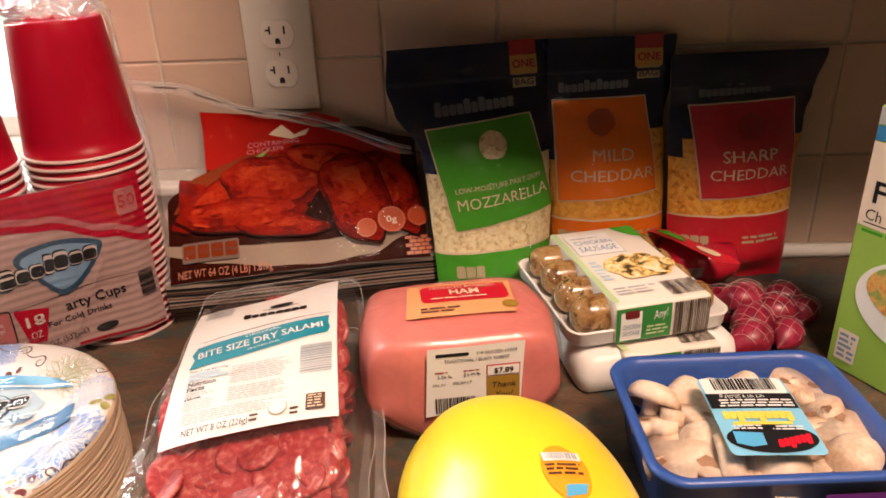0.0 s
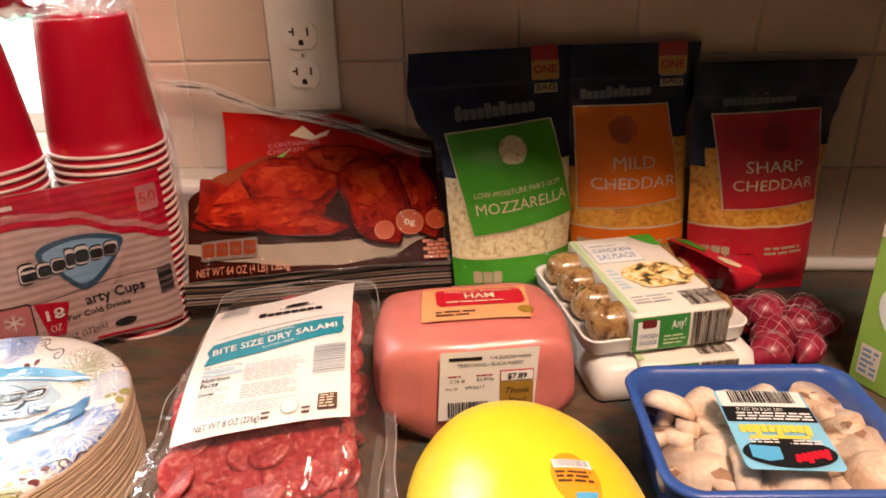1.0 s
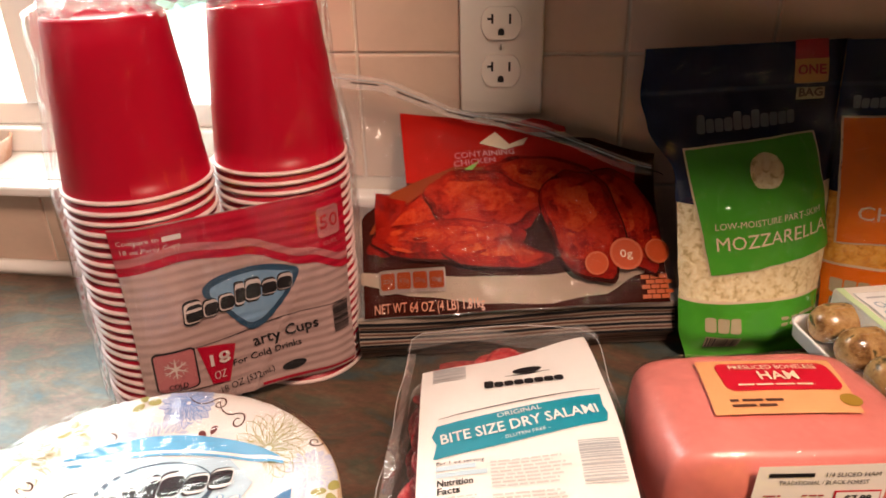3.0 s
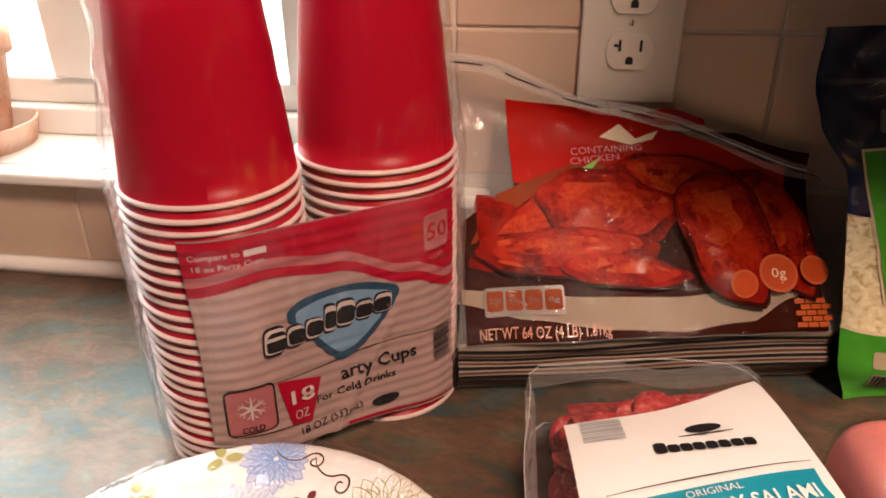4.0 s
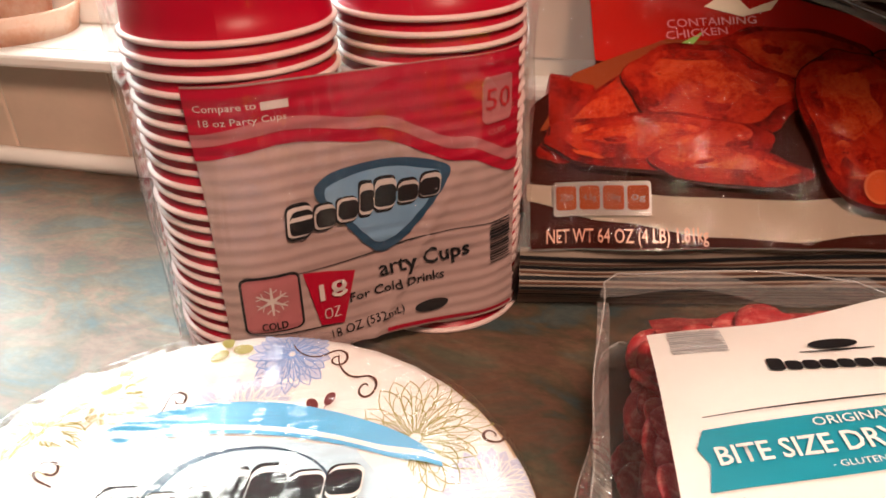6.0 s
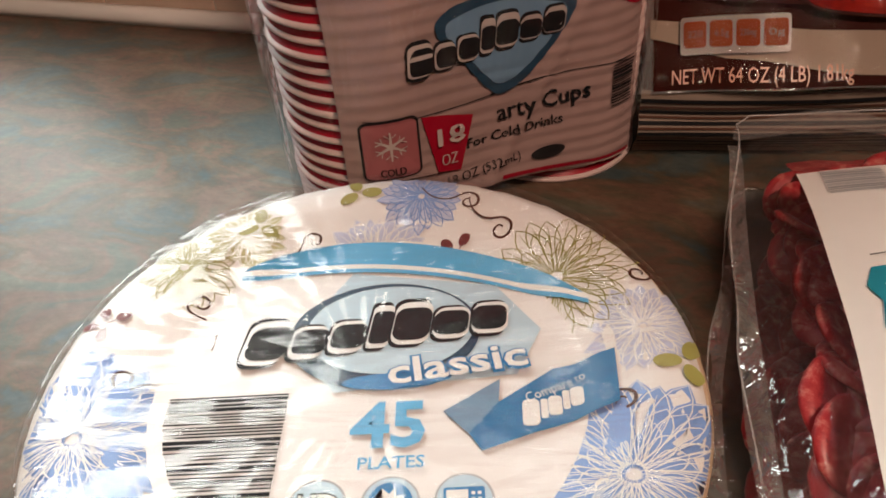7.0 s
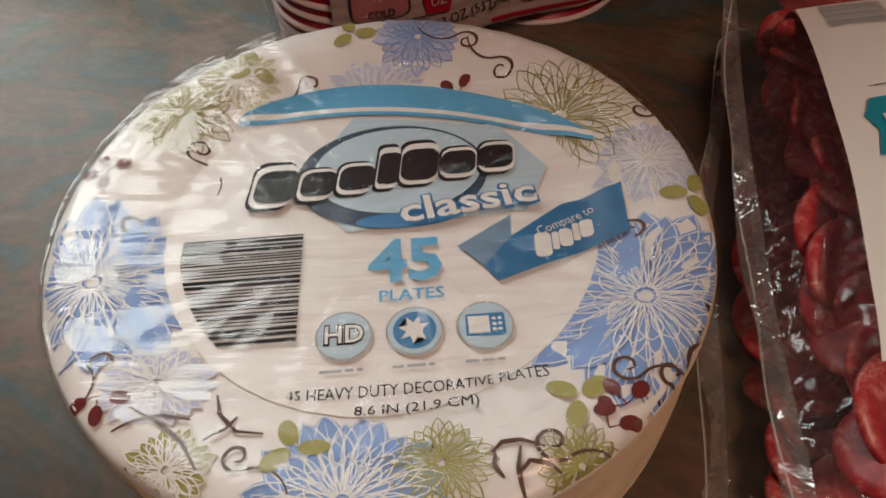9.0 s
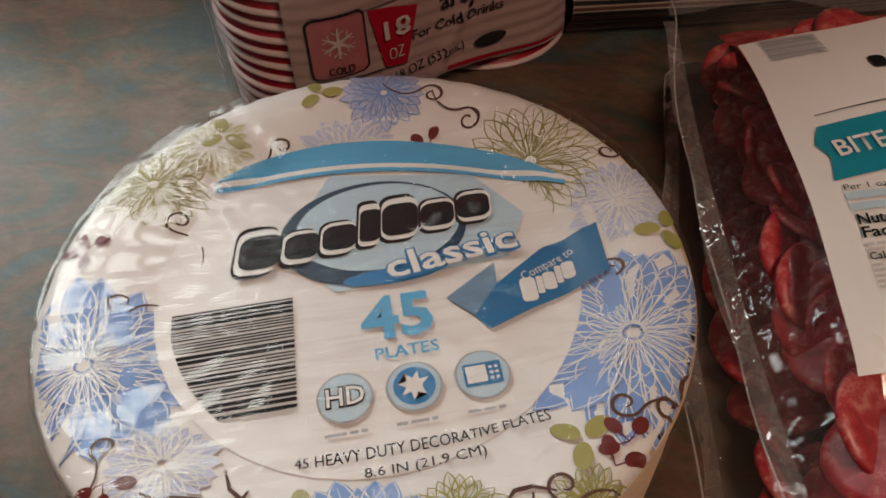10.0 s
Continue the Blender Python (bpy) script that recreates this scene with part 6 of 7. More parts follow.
def sausage_pack(m, label, shown):
    pk = thing("sausage_package", m, label, "sausages", "stacked sausage packs")
    tr = rect_shell([(0.078, 0.070, 0.012, 0.0006), (0.0805, 0.0725, 0.014, 0.003), (0.0820, 0.0740, 0.015, 0.0135), (0.0830, 0.0750, 0.015, 0.0150), (0.0800, 0.0720, 0.014, 0.0150), (0.0780, 0.0700, 0.012, 0.006)] if shown else
                    [(0.078, 0.070, 0.012, 0.0006), (0.0805, 0.0725, 0.014, 0.003), (0.0825, 0.0745, 0.016, 0.016), (0.0800, 0.0720, 0.018, 0.029), (0.0740, 0.0660, 0.018, 0.0335)])
    bmesh.ops.translate(tr, verts=tr.verts[:], vec=(0.0815, 0.074, 0))
    part("tray" if shown else "wrapped_tray", lumpy(tr, 0.0012 if shown else 0.0026, 40), I_WHITE, pk, "white plastic tray" if shown else "crumpled white wrapping")
    for k in range(4 if shown else 0):
        y = 0.022 + 0.0345 * k
        pr = [(0.0, -0.072)] + [(0.0158 * math.sin(radians(a)) ** 0.7 if a < 90 else 0.0158 - 0.0004, -0.072 + 0.016 * (1 - math.cos(radians(a)))) for a in (15, 35, 60, 88)]
        pr += [(0.0160, -0.03), (0.0155, 0.0), (0.0160, 0.03)] + [(0.0158 * math.sin(radians(a)) ** 0.7, 0.072 - 0.016 * (1 - math.cos(radians(a)))) for a in (88, 60, 35, 15)] + [(0.0, 0.072)]
        s = revolve_bm(pr, 20)
        for v in s.verts:
            v.co = Vector((v.co.z, v.co.x, v.co.y))
        lumpy(s, 0.0016, 45, k * 3.1 + m.translation.z * 70)
        bmesh.ops.translate(s, verts=s.verts[:], vec=(0.080, y, 0.0195))
        part("sausage", s, M_SAUSAGE, pk)

    def sl_top(u, v):
        return (u, v, 0.0362 + 0.0006 * math.sin(v * 180))

    def sl_front(u, v):
        return (u, -0.0022 - 0.001 * math.sin(v * 90), v)

    sleeve_ = part("sleeve", merged([box_bm(0.040, -0.0022, 0.002, 0.136, 0.1500, 0.0362, 0.003, 3)]), M_CARD, pk, "printed cardboard sleeve")
    pt = lambda nm, bm, fn, l, mm: printed(nm, bm, fn, l, mm, sleeve_)
    pt("green_edge", shape_rect(0.0402, 0.004, 0.0470, 0.146, 1, 10), sl_top, 0.0008, I_LIMEP)
    pt("name_panel", shape_rect(0.0500, 0.0930, 0.1020, 0.1380, 4, 4), sl_top, 0.0008, I_GREY)
    pt("name_panel", shape_rect(0.0508, 0.0938, 0.1012, 0.1372, 4, 4), sl_top, 0.0012, I_WHITE)
    pt("lettering", merged([shape_text("CHICKEN", 0.0760, 0.1130, 0.0090, 0.0420), shape_text("SAUSAGE", 0.0760, 0.1000, 0.0090, 0.0420)]), sl_top, 0.0016, I_STEEL)
    pt("small_print", shape_lines(0.056, 0.1270, 0.096, 0.1320, 1, 2), sl_top, 0.0016, I_GREY)
    pt("green_corner", shape_poly([(0.108, 0.146), (0.1358, 0.146), (0.1358, 0.118), (0.126, 0.125)], 1), sl_top, 0.0008, I_GREEN)
    pt("picture", shape_poly(blob(0.0960, 0.062, 0.0350, 0.0260, 4.0, 30, 0, 0.35), 2), sl_top, 0.0012, M_PASTA)
    pt("small_print", shape_lines(0.051, 0.040, 0.062, 0.080, 6, 3), sl_top, 0.0008, I_PALEBLUE)
    pt("small_print", shape_lines(0.052, 0.014, 0.095, 0.030, 3, 5), sl_top, 0.0008, I_GREY)
    pt("bar_code", shape_bars(0.100, 0.004, 0.134, 0.030, 20, 4), sl_top, 0.0008, M_BROWNBAR)
    pt("green_panel", shape_rect(0.0400, 0.0045, 0.0950, 0.0345, 6, 4), sl_front, 0.0008, I_GREEN2)
    pt("white_panel", shape_rect(0.0440, 0.0060, 0.0650, 0.0310, 3, 3), sl_front, 0.0012, I_WHITE)
    pt("crest", shape_rrect(0.0480, 0.0255, 0.0620, 0.0325, 0.002, 1), sl_front, 0.0016, I_MAROON)
    pt("lettering", merged([shape_text("CHICKEN", 0.0545, 0.0165, 0.0042, 0.0170), shape_text("SAUSAGE", 0.0545, 0.0105, 0.0042, 0.0170)]), sl_front, 0.0016, I_STEEL)
    pt("lettering", shape_text("Any!", 0.0840, 0.0230, 0.0075, 0.0150, turn=8, shear=0.2), sl_front, 0.0012, I_WHITE)
    pt("small_print", shape_lines(0.070, 0.0080, 0.0930, 0.0180, 3, 6), sl_front, 0.0012, I_LIMEP)
    pt("bar_code", shape_bars(0.0980, 0.0035, 0.1345, 0.0345, 22, 4), sl_front, 0.0008, M_BROWNBAR)
    if not shown:
        return pk
    fl = grid_bm(lambda a, c: Vector((0.001 + 0.038 * a, 0.001 + 0.146 * c, 0.0135 + 0.0235 * smoothstep(0, 0.45, a) * (0.55 + 0.45 * abs(math.sin(math.pi * (0.14 + 4.28 * c) * 1.0))))), 16, 50)
    o = part("film", lumpy(fl, 0.0008, 70), M_FILM_FOOD, pk, "clear film over the sausages")
    o.visible_shadow = False
    return pk


sausage_pack(pose(0.0860, 0.4990, 0, 0, 0, 11) @ Matrix.Diagonal((0.87, 1, 1, 1)), "lower chicken sausage pack with green and white sleeve", False)
sausage_pack(pose(0.0800, 0.5090, 0.0372, 0, 0, 14) @ Matrix.Diagonal((0.87, 1, 1, 1)), "upper chicken sausage pack with green and white sleeve", True)

# ---- salami packs ----


def salami_pack(m, crown, half_u, v0, v1, label, printed_label, seed, edge_z, roll=0.0):
    """crown: rows of (v, height) along the middle; the film flattens towards its edges."""
    pk = thing("salami_package", m, label, "salami", "stacked salami packs")
    rng = random.Random(seed)

    def ridge(v):
        return sum(lerp_table(crown, v + d) for d in (-0.016, -0.008, 0.0, 0.008, 0.016)) / 5

    def flat_top(u, v):
        return (u, v, ridge(v) + roll * u + 0.0010 - 2.2 * max(0.0, abs(u) - 0.025) ** 2 + 0.0007 * math.sin(60 * v + 40 * u))

    def height(u, v):
        s = abs(u) / half_u
        k = 1 - smoothstep(0.64, 0.96, s)
        return edge_z + (ridge(v) + roll * u - edge_z) * k

    def top(u, v):
        w = 0.0026 * noise.noise(Vector((u * 26, v * 26, seed))) + 0.0030 * abs(noise.noise(Vector((u * 60, v * 48, seed + 3))))
        w += 0.0016 * smoothstep(0.5, 0.8, abs(u) / half_u) * noise.noise(Vector((u * 60, v * 150, seed)))
        return (u, v, height(u, v) + w)

    def taper(v):
        return 1 - 0.13 * smoothstep(0.0, v1, v)

    # a heap of round slices inside
    sl = revolve_bm([(0.0, 0.0014), (0.012, 0.0014), (0.0152, 0.0011), (0.0158, 0.0), (0.0152, -0.0011), (0.012, -0.0014), (0.0, -0.0014)], 20)
    lumpy(sl, 0.0008, 90, seed)
    me = bpy.data.meshes.new("salami_slice")
    sl.to_mesh(me)
    sl.free()
    me.materials.append(M_SALAMI)
    me.polygons.foreach_set("use_smooth", [True] * len(me.polygons))
    for v in [v0 + 0.030 + 0.0155 * k for k in range(int((v1 - v0 - 0.053) / 0.0155))]:
        for u in [-0.045 + 0.0150 * k for k in range(7)]:
            uu, vv = u + rng.uniform(-0.004, 0.004), v + rng.uniform(-0.004, 0.004)
            hh = height(uu, vv) - edge_z
            if hh < 0.004 or (printed_label and abs(uu) > 0.052 and vv > -0.085):
                continue
            o = new("salami_slice", me)
            o.parent = pk
            tilt = radians(rng.uniform(12, 48))
            o.location = (uu, vv, height(uu, vv) - 0.0060 - 0.0165 * math.sin(tilt) - rng.uniform(0, 0.003) - (0.007 if printed_label and abs(uu) > 0.030 and vv > -0.09 else 0.0))
            o.rotation_euler = (tilt, radians(rng.uniform(-14, 14)), rng.uniform(-0.6, 0.6))
            o.scale = (rng.uniform(0.82, 1.0),) * 2 + (rng.uniform(0.9, 1.3),)
    # slices standing along both flanks, pressed against the film
    for sgn in ((-1,) if printed_label else (-1, 1)):
        v = v0 + 0.030
        while v < v1 - 0.060:
            o = new("salami_slice", me)
            o.parent = pk
            uu = sgn * half_u * taper(v) * rng.uniform(0.60, 0.68)
            o.location = (uu, v, max(edge_z + 0.006, height(uu, v) - 0.0210))
            o.rotation_euler = (radians(rng.uniform(-14, 14)), sgn * radians(rng.uniform(20, 36)), rng.uniform(0, 6))
            o.scale = (rng.uniform(1.0, 1.25),) * 2 + (1.1,)
            v += rng.uniform(0.010, 0.016)
    core = grid_bm(lambda a, b: Vector((half_u * 0.60 * (2 * a - 1), v0 + 0.012 + (v1 - v0 - 0.024) * b, max(0.0015, height(half_u * 0.60 * (2 * a - 1), v0 + 0.012 + (v1 - v0 - 0.024) * b) - 0.0125))), 30, 40)
    part("slices_below", lumpy(core, 0.0018, 70, seed), M_SALAMI, pk)
    fl = grid_bm(lambda a, b: Vector(top(half_u * taper(v0 + (v1 - v0) * b) * (2 * a - 1) * (1 - 0.10 * max(0, abs(2 * b - 1) - 0.92) / 0.08), v0 + (v1 - v0) * b)), 100, 140)
    film = part("film", fl, M_FILM_SALAMI, pk, "clear crinkled vacuum film")
    film.visible_shadow = False
    for sgn in (-1, 1):
        part("sealed_edge", grid_bm(lambda a, b: Vector((sgn * half_u * taper(v0 + (v1 - v0) * b) * (0.95 + 0.09 * a + 0.012 * math.sin(11 * b + seed)), v0 - 0.004 + (v1 - v0 + 0.008) * b, edge_z + 0.0005 + 0.0040 * math.sin(17 * b + sgn + seed) * a - 0.003 * a)), 6, 60), M_FILM_EDGE, pk, "flat sealed film margin").visible_shadow = False
    part("sealed_edge", grid_bm(lambda a, b: Vector((half_u * 0.90 * (1 - 0.10 * b * b) * (2 * a - 1), v1 - 0.006 + 0.024 * b, lerp_table(crown, v1) * 0.7 + 0.3 * edge_z + 0.004 + 0.004 * math.sin(9 * a + seed) - 0.003 * b)), 50, 8), M_FILM_EDGE, pk, "flat sealed film margin").visible_shadow = False
    # the front seal, turned down in a fold
    part("sealed_edge", grid_bm(lambda a, b: Vector((half_u * 1.02 * (2 * a - 1), v0 + 0.006 - 0.020 * b + 0.002 * math.sin(7 * a + seed), edge_z + 0.0045 + 0.0050 * math.sin(math.pi * b) * (0.6 + 0.4 * math.sin(13 * a + seed)) - 0.0050 * b)), 60, 10), M_FILM_EDGE, pk, "flat sealed film margin").visible_shadow = False
    rim = [(q * half_u * w * taper(v), v) for q, w, v in ((1, 1.04, v0 + 0.004), (1, 1.04, -0.06), (1, 1.04, 0.0), (1, 1.04, 0.05), (1, 1.03, v1 - 0.02), (1, 1.0, v1 + 0.008), (1, 0.88, v1 + 0.018), (-1, 0.88, v1 + 0.018), (-1, 1.0, v1 + 0.008), (-1, 1.03, v1 - 0.02), (-1, 1.04, 0.05), (-1, 1.04, 0.0), (-1, 1.04, -0.06), (-1, 1.04, v0 + 0.004))]
    pts = []
    for (ua, va), (ub, vb) in zip(rim, rim[1:]):
        for k in range(12):
            f = k / 12
            u, v = ua + (ub - ua) * f, va + (vb - va) * f
            pts.append((u + 0.0012 * math.sin(70 * v + seed), v, edge_z + (lerp_table(crown, v1) * 0.7 - 0.7 * edge_z + 0.003) * smoothstep(v1 - 0.04, v1, v) + 0.0028 * math.sin(55 * v + 40 * u + seed)))
    part("film_rim", tube_bm(pts, 0.00045, 6), M_FILM_HAZY, pk, "rolled clear film edge").visible_shadow = False
    if not printed_label:
        return pk
    lab = lambda nm, bm, l, mm, par: printed(nm, bm, flat_top, l, mm, par)
    hi = lambda a: 0.076 + 0.030 * a ** 2.2
    base_l = lab("label", grid_bm(lambda a, b: (-0.0585 + 0.0010 * b + (0.1145 - 0.0030 * b) * a, -0.080 + b * (hi(a) + 0.080), 0), 50, 60), 0.0026, M_PAPER, pk)
    base_l["label"] = "white and teal printed paper label"
    L = lambda nm, bm, l, mm: lab(nm, bm, l + 0.0016, mm, base_l)
    L("bar_code", shape_bars(-0.050, 0.0560, -0.0290, 0.0745, 14, 3, upright=False), 0.0018, I_GREY)
    L("crest", merged([shape_ellipse(0.010, 0.0600, 0.0095, 0.0036, 20, 8), shape_stroke([(-0.004, 0.0535), (0.010, 0.0552), (0.024, 0.0570)], 0.0014)]), 0.0018, M_BLACK)
    L("brand_bar", shape_blobs(-0.0180, 0.0410, 0.0062, [0.0062] * 8, 0.05, 0.0, (0,)), 0.0018, M_BLACK)
    L("rule", shape_stroke([(-0.046 + 0.0096 * k, 0.0185 + 0.0012 * k) for k in range(11)], 0.0008), 0.0018, M_BLACK)
    L("teal_panel", shape_poly([(-0.0490, -0.0140), (0.0485, 0.0000), (0.0500, 0.0070), (0.0485, 0.0140), (0.0490, 0.0250), (-0.0470, 0.0125), (-0.0500, 0.0040), (-0.0470, -0.0030)], 3), 0.0018, I_TEAL)
    L("lettering", merged([shape_text("ORIGINAL", 0.0010, 0.0128, 0.0038, 0.0260, turn=7), shape_text("BITE SIZE DRY SALAMI", 0.0005, 0.0015, 0.0078, 0.0900, turn=7, weight=0.015), shape_text("- GLUTEN FREE -", 0.0030, -0.0040, 0.0024, 0.0280, turn=7)]), 0.0026, I_WHITE)
    L("serving_bar", shape_rect(-0.0475, -0.0225, -0.0260, -0.0195, 4, 1), 0.0018, I_PALEBLUE)
    L("serving_bar", shape_rect(-0.0475, -0.0270, -0.0200, -0.0240, 4, 1), 0.0018, I_PALEBLUE)
    L("lettering", merged([shape_text("Per 1 oz serving", -0.0475, -0.0185, 0.0024, 0.0260, "LEFT"), shape_text("Nutrition", -0.0470, -0.0325, 0.0040, 0.0190, "LEFT", weight=0.02), shape_text("Facts", -0.0470, -0.0375, 0.0040, 0.0120, "LEFT", weight=0.02), shape_text("Calories", -0.0470, -0.0455, 0.0026, 0.0110, "LEFT", weight=0.02), shape_text("NET WT 8 OZ (226g)", -0.0230, -0.0755, 0.0044, 0.0420)]), 0.0018, M_BLACK)
    L("small_print", merged([shape_lines(-0.0470, -0.0430, -0.0260, -0.0390, 2, 3), shape_lines(-0.0470, -0.0560, -0.0240, -0.0465, 5, 5), shape_lines(-0.0180, -0.0370, 0.0260, -0.0190, 8, 6), shape_lines(-0.0180, -0.0540, 0.0230, -0.0400, 6, 7), shape_lines(-0.0460, -0.0680, 0.0240, -0.0575, 5, 8)]), 0.0018, I_FAINT)
    L("bar_code", shape_bars(0.0300, -0.0400, 0.0520, -0.0120, 16, 6, upright=False), 0.0018, I_GREY)
    L("stamp", shape_ellipse(0.0170, -0.0680, 0.0062, 0.0062, 24), 0.0018, I_CREAMD)
    L("stamp", shape_ellipse(0.0170, -0.0680, 0.0056, 0.0056, 24), 0.0022, I_WHITE)
    L("code_panel", shape_rrect(0.0350, -0.0740, 0.0475, -0.0600, 0.001, 1), 0.0018, I_BROWN)
    L("code_panel", shape_lines(0.0362, -0.0730, 0.0470, -0.0610, 5, 9), 0.0022, I_CREAM)
    L("small_print", merged([shape_lines(-0.0010, -0.0760, 0.0060, -0.0690, 2, 4), shape_lines(0.0250, -0.0760, 0.0310, -0.0690, 2, 4)]), 0.0018, I_BROWN)
    return pk


salami_pack(pose(-0.1600, 0.4480, 0, 0, 0, 4), [(-0.125, 0.008), (-0.10, 0.024), (0.0, 0.034), (0.10, 0.028), (0.135, 0.008)], 0.080, -0.130, 0.130, "lower clear pack of salami slices lying flat", False, 2.0, 0.0035)
salami_pack(pose(-0.1540, 0.4600, 0, 0, 0, 8), [(-0.125, 0.032), (-0.105, 0.050), (-0.080, 0.066), (0.0, 0.077), (0.035, 0.077), (0.075, 0.072), (0.11, 0.064), (0.14, 0.050)], 0.080, -0.130, 0.140, "upper clear pack of bite size dry salami with white label", True, 5.0, 0.0360, 0.12)

# ---- shallots in a net ----
net = thing("shallot_net", pose(0.270, 0.590, 0), "red shallots in a white net bag with a red tag", "shallots")
bulbs = []
for k, (x, y, z, r, tn) in enumerate(((-0.040, 0.034, 0.021, 0.021, 20), (-0.022, -0.010, 0.022, 0.022, -40), (0.012, 0.016, 0.020, 0.020, 70), (-0.006, 0.050, 0.019, 0.020, 10), (-0.034, -0.040, 0.020, 0.020, 110), (0.048, 0.026, 0.015, 0.016, 100), (0.040, 0.058, 0.016, 0.017, 60), (-0.030, 0.012, 0.040, 0.017, 60), (0.010, -0.024, 0.016, 0.017, 140))):
    b = revolve_bm([(0.0, -1.28), (0.07, -1.22), (0.16, -1.08), (0.48, -0.86), (0.86, -0.45), (1.0, 0.0), (0.90, 0.42), (0.60, 0.76), (0.24, 0.95), (0.12, 1.02), (0.0, 1.03)], 22)
    r, x, y = r * 0.82, x * 0.84, y * 0.84
    bmesh.ops.scale(b, verts=b.verts[:], vec=(r, r, r * 1.30))
    bmesh.ops.rotate(b, verts=b.verts[:], matrix=Matrix.Rotation(radians(80), 3, "X"))
    bmesh.ops.rotate(b, verts=b.verts[:], matrix=Matrix.Rotation(radians(tn), 3, "Z"))
    bmesh.ops.translate(b, verts=b.verts[:], vec=(x, y, z * 0.80))
    part("shallot", b, M_SHALLOT, net)
    bulbs.append(Vector((x, y, z * 0.80)).to_4d())
    bulbs[-1].w = r


def net_z(x, y):
    h = 0.0015
    for q in bulbs:
        d2 = (x - q.x) ** 2 + (y - q.y) ** 2
        rr = (q.w * 1.18) ** 2
        if d2 < rr:
            h = max(h, q.z + math.sqrt(rr - d2) * 0.93)
    return h + 0.0012


strands = []
for k in range(-7, 8):
    for sgn in (-1, 1):
        pts = []
        for j in range(46):
            t = -0.085 + 0.17 * j / 45
            x, y = (t + sgn * 0.0) * 0.7071 - sgn * 0.0 + 0.0085 * k * 0.7071, sgn * (t * 0.7071 - 0.0085 * k * 0.7071)
            if (x / 0.064) ** 2 + ((y - 0.006) / 0.068) ** 2 < 1:
                if net_z(x, y) > 0.006:
                    pts.append((x + 0.0012 * math.sin(90 * y), y, net_z(x, y)))
        if len(pts) > 4:
            strands.append(tube_bm(pts, 0.00016, 4))
part("net", merged(strands), M_NET, net, "fine white net mesh")
tag = printed("tag", shape_poly([(-0.090, 0.125), (-0.078, 0.100), (-0.040, 0.038), (-0.020, 0.030), (-0.022, 0.052), (-0.060, 0.118)], 2), lambda u, v: (u, v, 0.062 - 0.10 * (v - 0.03) + 0.004 * math.sin(u * 60)), 0.0, I_RED, net, "red and green card tag")
printed("tag_panel", shape_poly([(-0.080, 0.112), (-0.068, 0.092), (-0.056, 0.080), (-0.054, 0.096), (-0.066, 0.114)], 1), lambda u, v: (u, v, 0.062 - 0.10 * (v - 0.03) + 0.004 * math.sin(u * 60)), 0.0010, I_GREEN, tag)
printed("brand_bar", shape_ellipse(-0.040, 0.062, 0.014, 0.007, 20, -60), lambda u, v: (u, v, 0.062 - 0.10 * (v - 0.03) + 0.004 * math.sin(u * 60)), 0.0010, I_CREAM, tag)
for k, (x, y) in enumerate(((-0.052, 0.118), (-0.022, 0.112))):
    pf = revolve_bm([(0.0, 0.0), (0.022, 0.004), (0.026, 0.018), (0.020, 0.030), (0.0, 0.034)], 20)
    lumpy(pf, 0.006, 45, k + 2.0)
    bmesh.ops.translate(pf, verts=pf.verts[:], vec=(x, y - 0.016, 0.014))
    part("net_end", pf, I_REDFILM, net, "bunched red printed film")
printed("bar_code", shape_bars(-0.062, 0.020, -0.030, 0.032, 16, 3), lambda u, v: (u, 0.079 - 0.3 * (v - 0.02), v), 0.0, I_GREY, net)

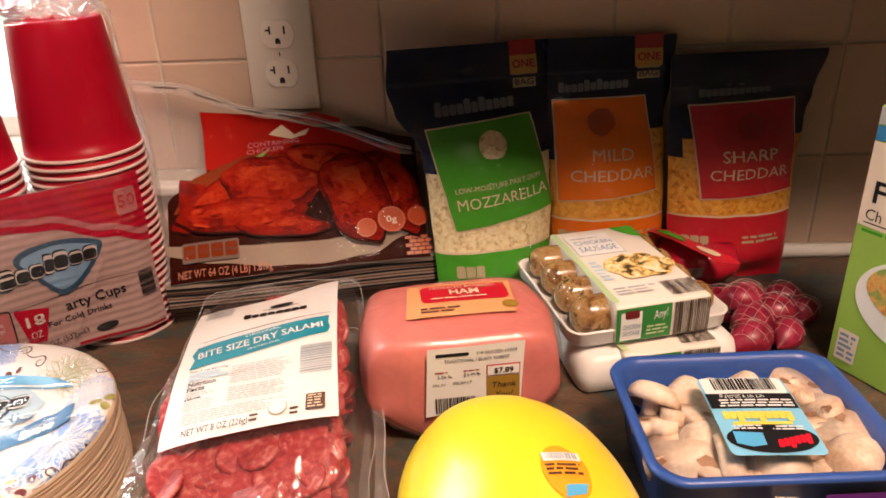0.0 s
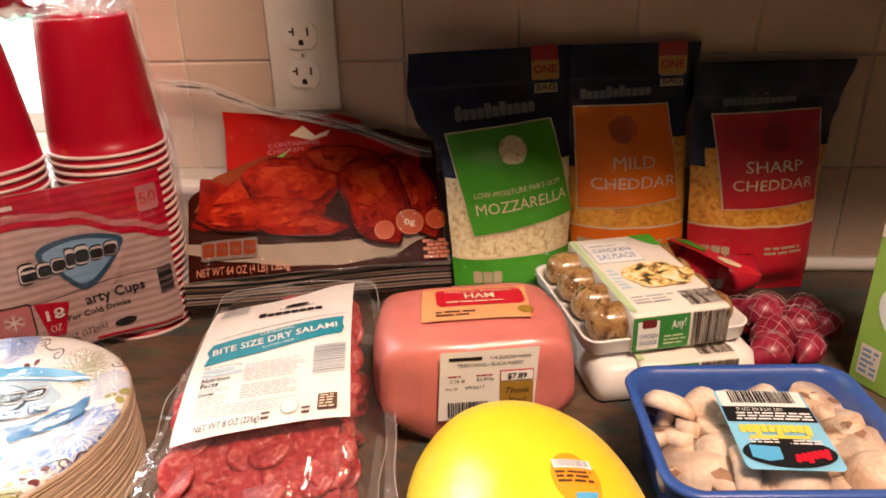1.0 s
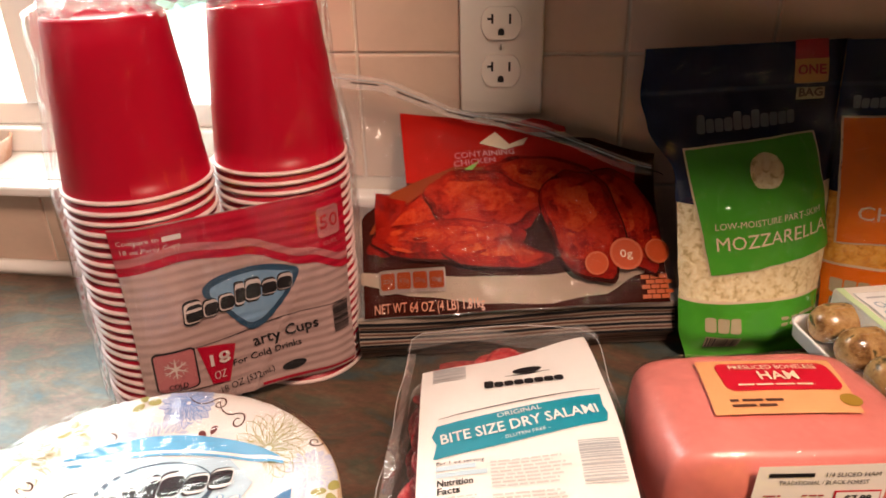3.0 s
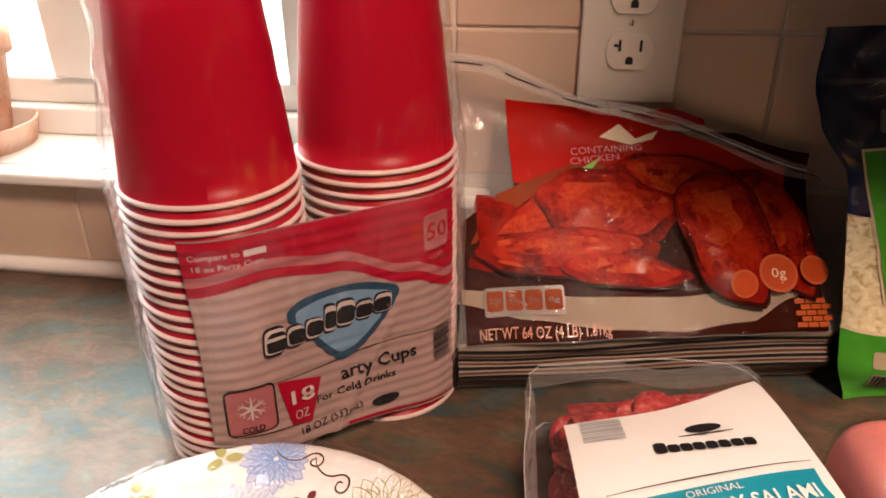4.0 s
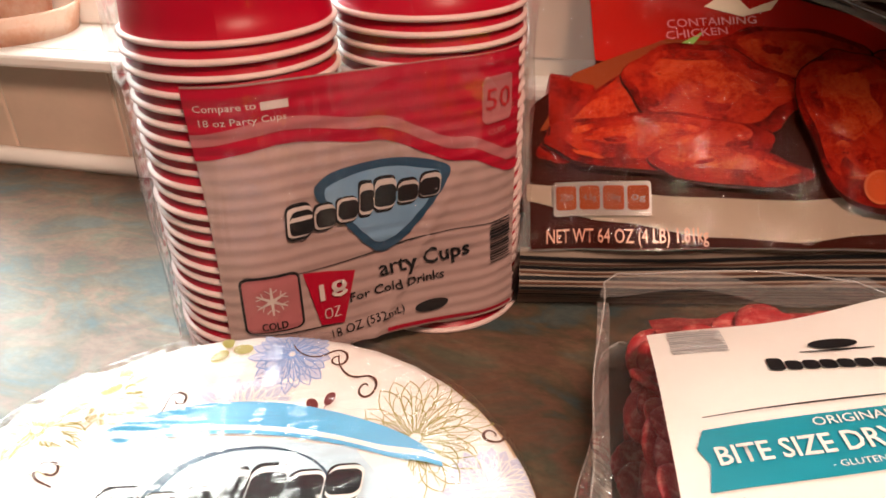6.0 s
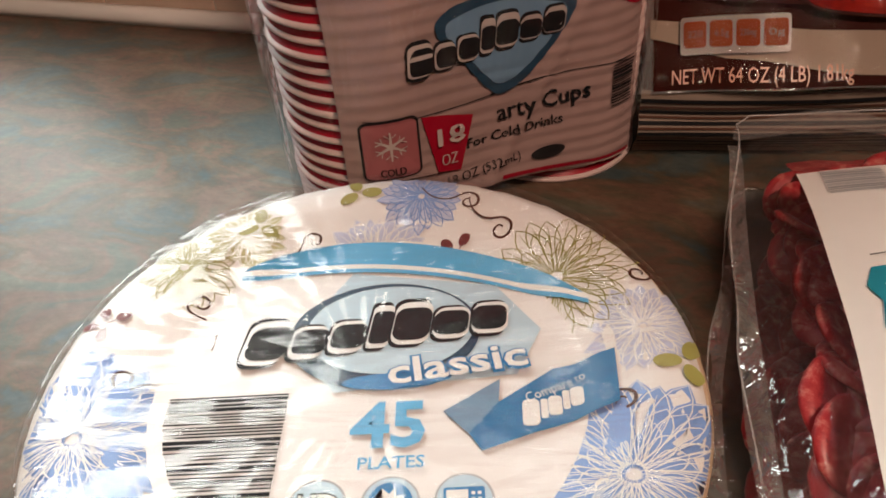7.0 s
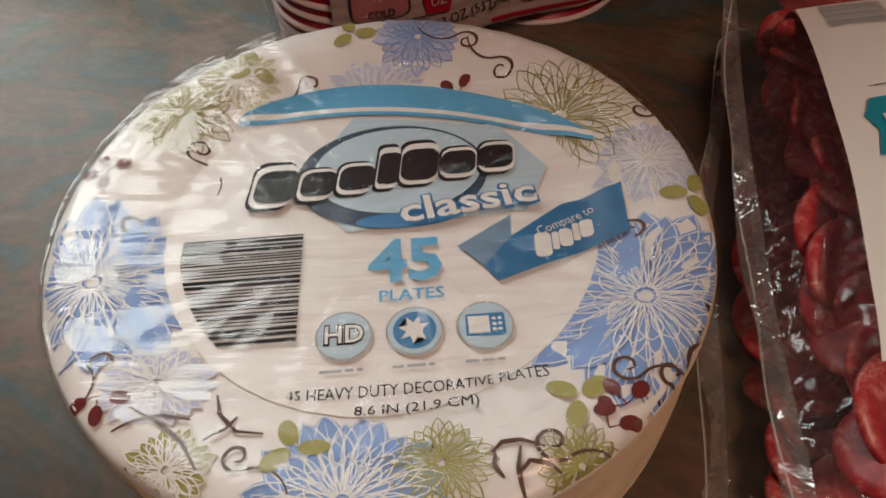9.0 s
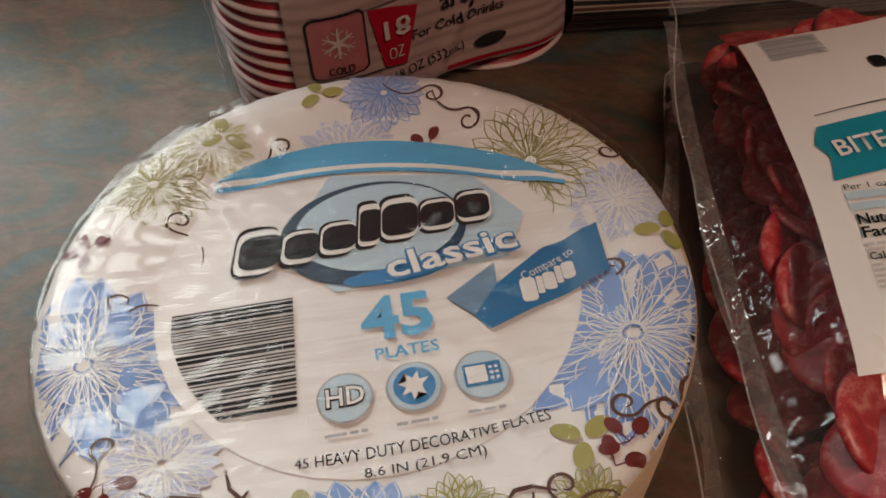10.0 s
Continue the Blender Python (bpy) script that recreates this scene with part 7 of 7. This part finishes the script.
# ---- soup box ----
bx = thing("soup_box", pose(0.303, 0.545, 0, 0, 0, -63), "green and white soup carton standing upright", "carton")
carton = part("carton", box_bm(0.0, 0.0, 0.0005, 0.150, 0.055, 0.223, 0.0015, 2), I_BOXGREEN, bx, smooth=False)
BXF = lambda u, v: (u, 0.0, v)
pb = lambda nm, bm, l, mm: printed(nm, bm, BXF, l, mm, carton)
pb("white_panel", shape_poly([(0.001, 0.130), (0.001, 0.196), (0.148, 0.196), (0.148, 0.150), (0.060, 0.128)]), 0.0006, I_CREAMB)
pb("blue_band", shape_rect(0.001, 0.197, 0.149, 0.208), 0.0006, I_BLUE)
pb("grey_band", shape_rect(0.001, 0.209, 0.149, 0.2215), 0.0006, I_GREY)
pb("lettering", shape_text("F", 0.0080, 0.1500, 0.0170, 0.0100, "LEFT", weight=0.02), 0.0010, M_BLACK)
pb("lettering", shape_text("Ch", 0.0060, 0.1355, 0.0090, 0.0130, "LEFT"), 0.0010, M_BLACK)
pb("rule", shape_rect(0.006, 0.1325, 0.060, 0.1335), 0.0010, M_BLACK)
pb("small_print", shape_lines(0.006, 0.1240, 0.040, 0.1290, 1, 2), 0.0010, I_GREEN)
pb("bowl_print", shape_ellipse(0.070, 0.078, 0.058, 0.038, 48), 0.0008, I_WHITE)
pb("soup_print", shape_ellipse(0.070, 0.086, 0.050, 0.026, 48), 0.0012, M_SOUP)
pb("facts_box", shape_rrect(0.006, 0.010, 0.024, 0.038, 0.001), 0.0008, I_CREAMB)
pb("small_print", shape_lines(0.008, 0.012, 0.023, 0.036, 5, 4), 0.0012, I_STEEL)

# ---- flower pot on the sill ----
pot = thing("flower_pot", pose(-0.792, 0.806, SILL_Z), "terracotta flower pot on a saucer on the window sill", "flower pot")
part("saucer", revolve_bm([(0.0, 0.0006), (0.050, 0.0006), (0.056, 0.004), (0.061, 0.022), (0.0635, 0.024), (0.0650, 0.022), (0.059, 0.0), (0.0, 0.0)][::-1], 48), M_TERRA, pot)
part("pot", revolve_bm([(0.0, 0.008), (0.038, 0.008), (0.040, 0.010), (0.052, 0.085), (0.058, 0.086), (0.060, 0.115), (0.056, 0.116), (0.052, 0.105), (0.0, 0.102)], 48), M_TERRA, pot)
stalk = thing("pot_plant", pose(-0.792, 0.806, SILL_Z + 0.102), "thin bare plant stem in the pot", "plant")
part("stem", tube_bm([(0.03, -0.01, 0), (0.034, -0.012, 0.03), (0.030, -0.016, 0.06), (0.022, -0.02, 0.10)], 0.0022, 8), I_BROWN, stalk)
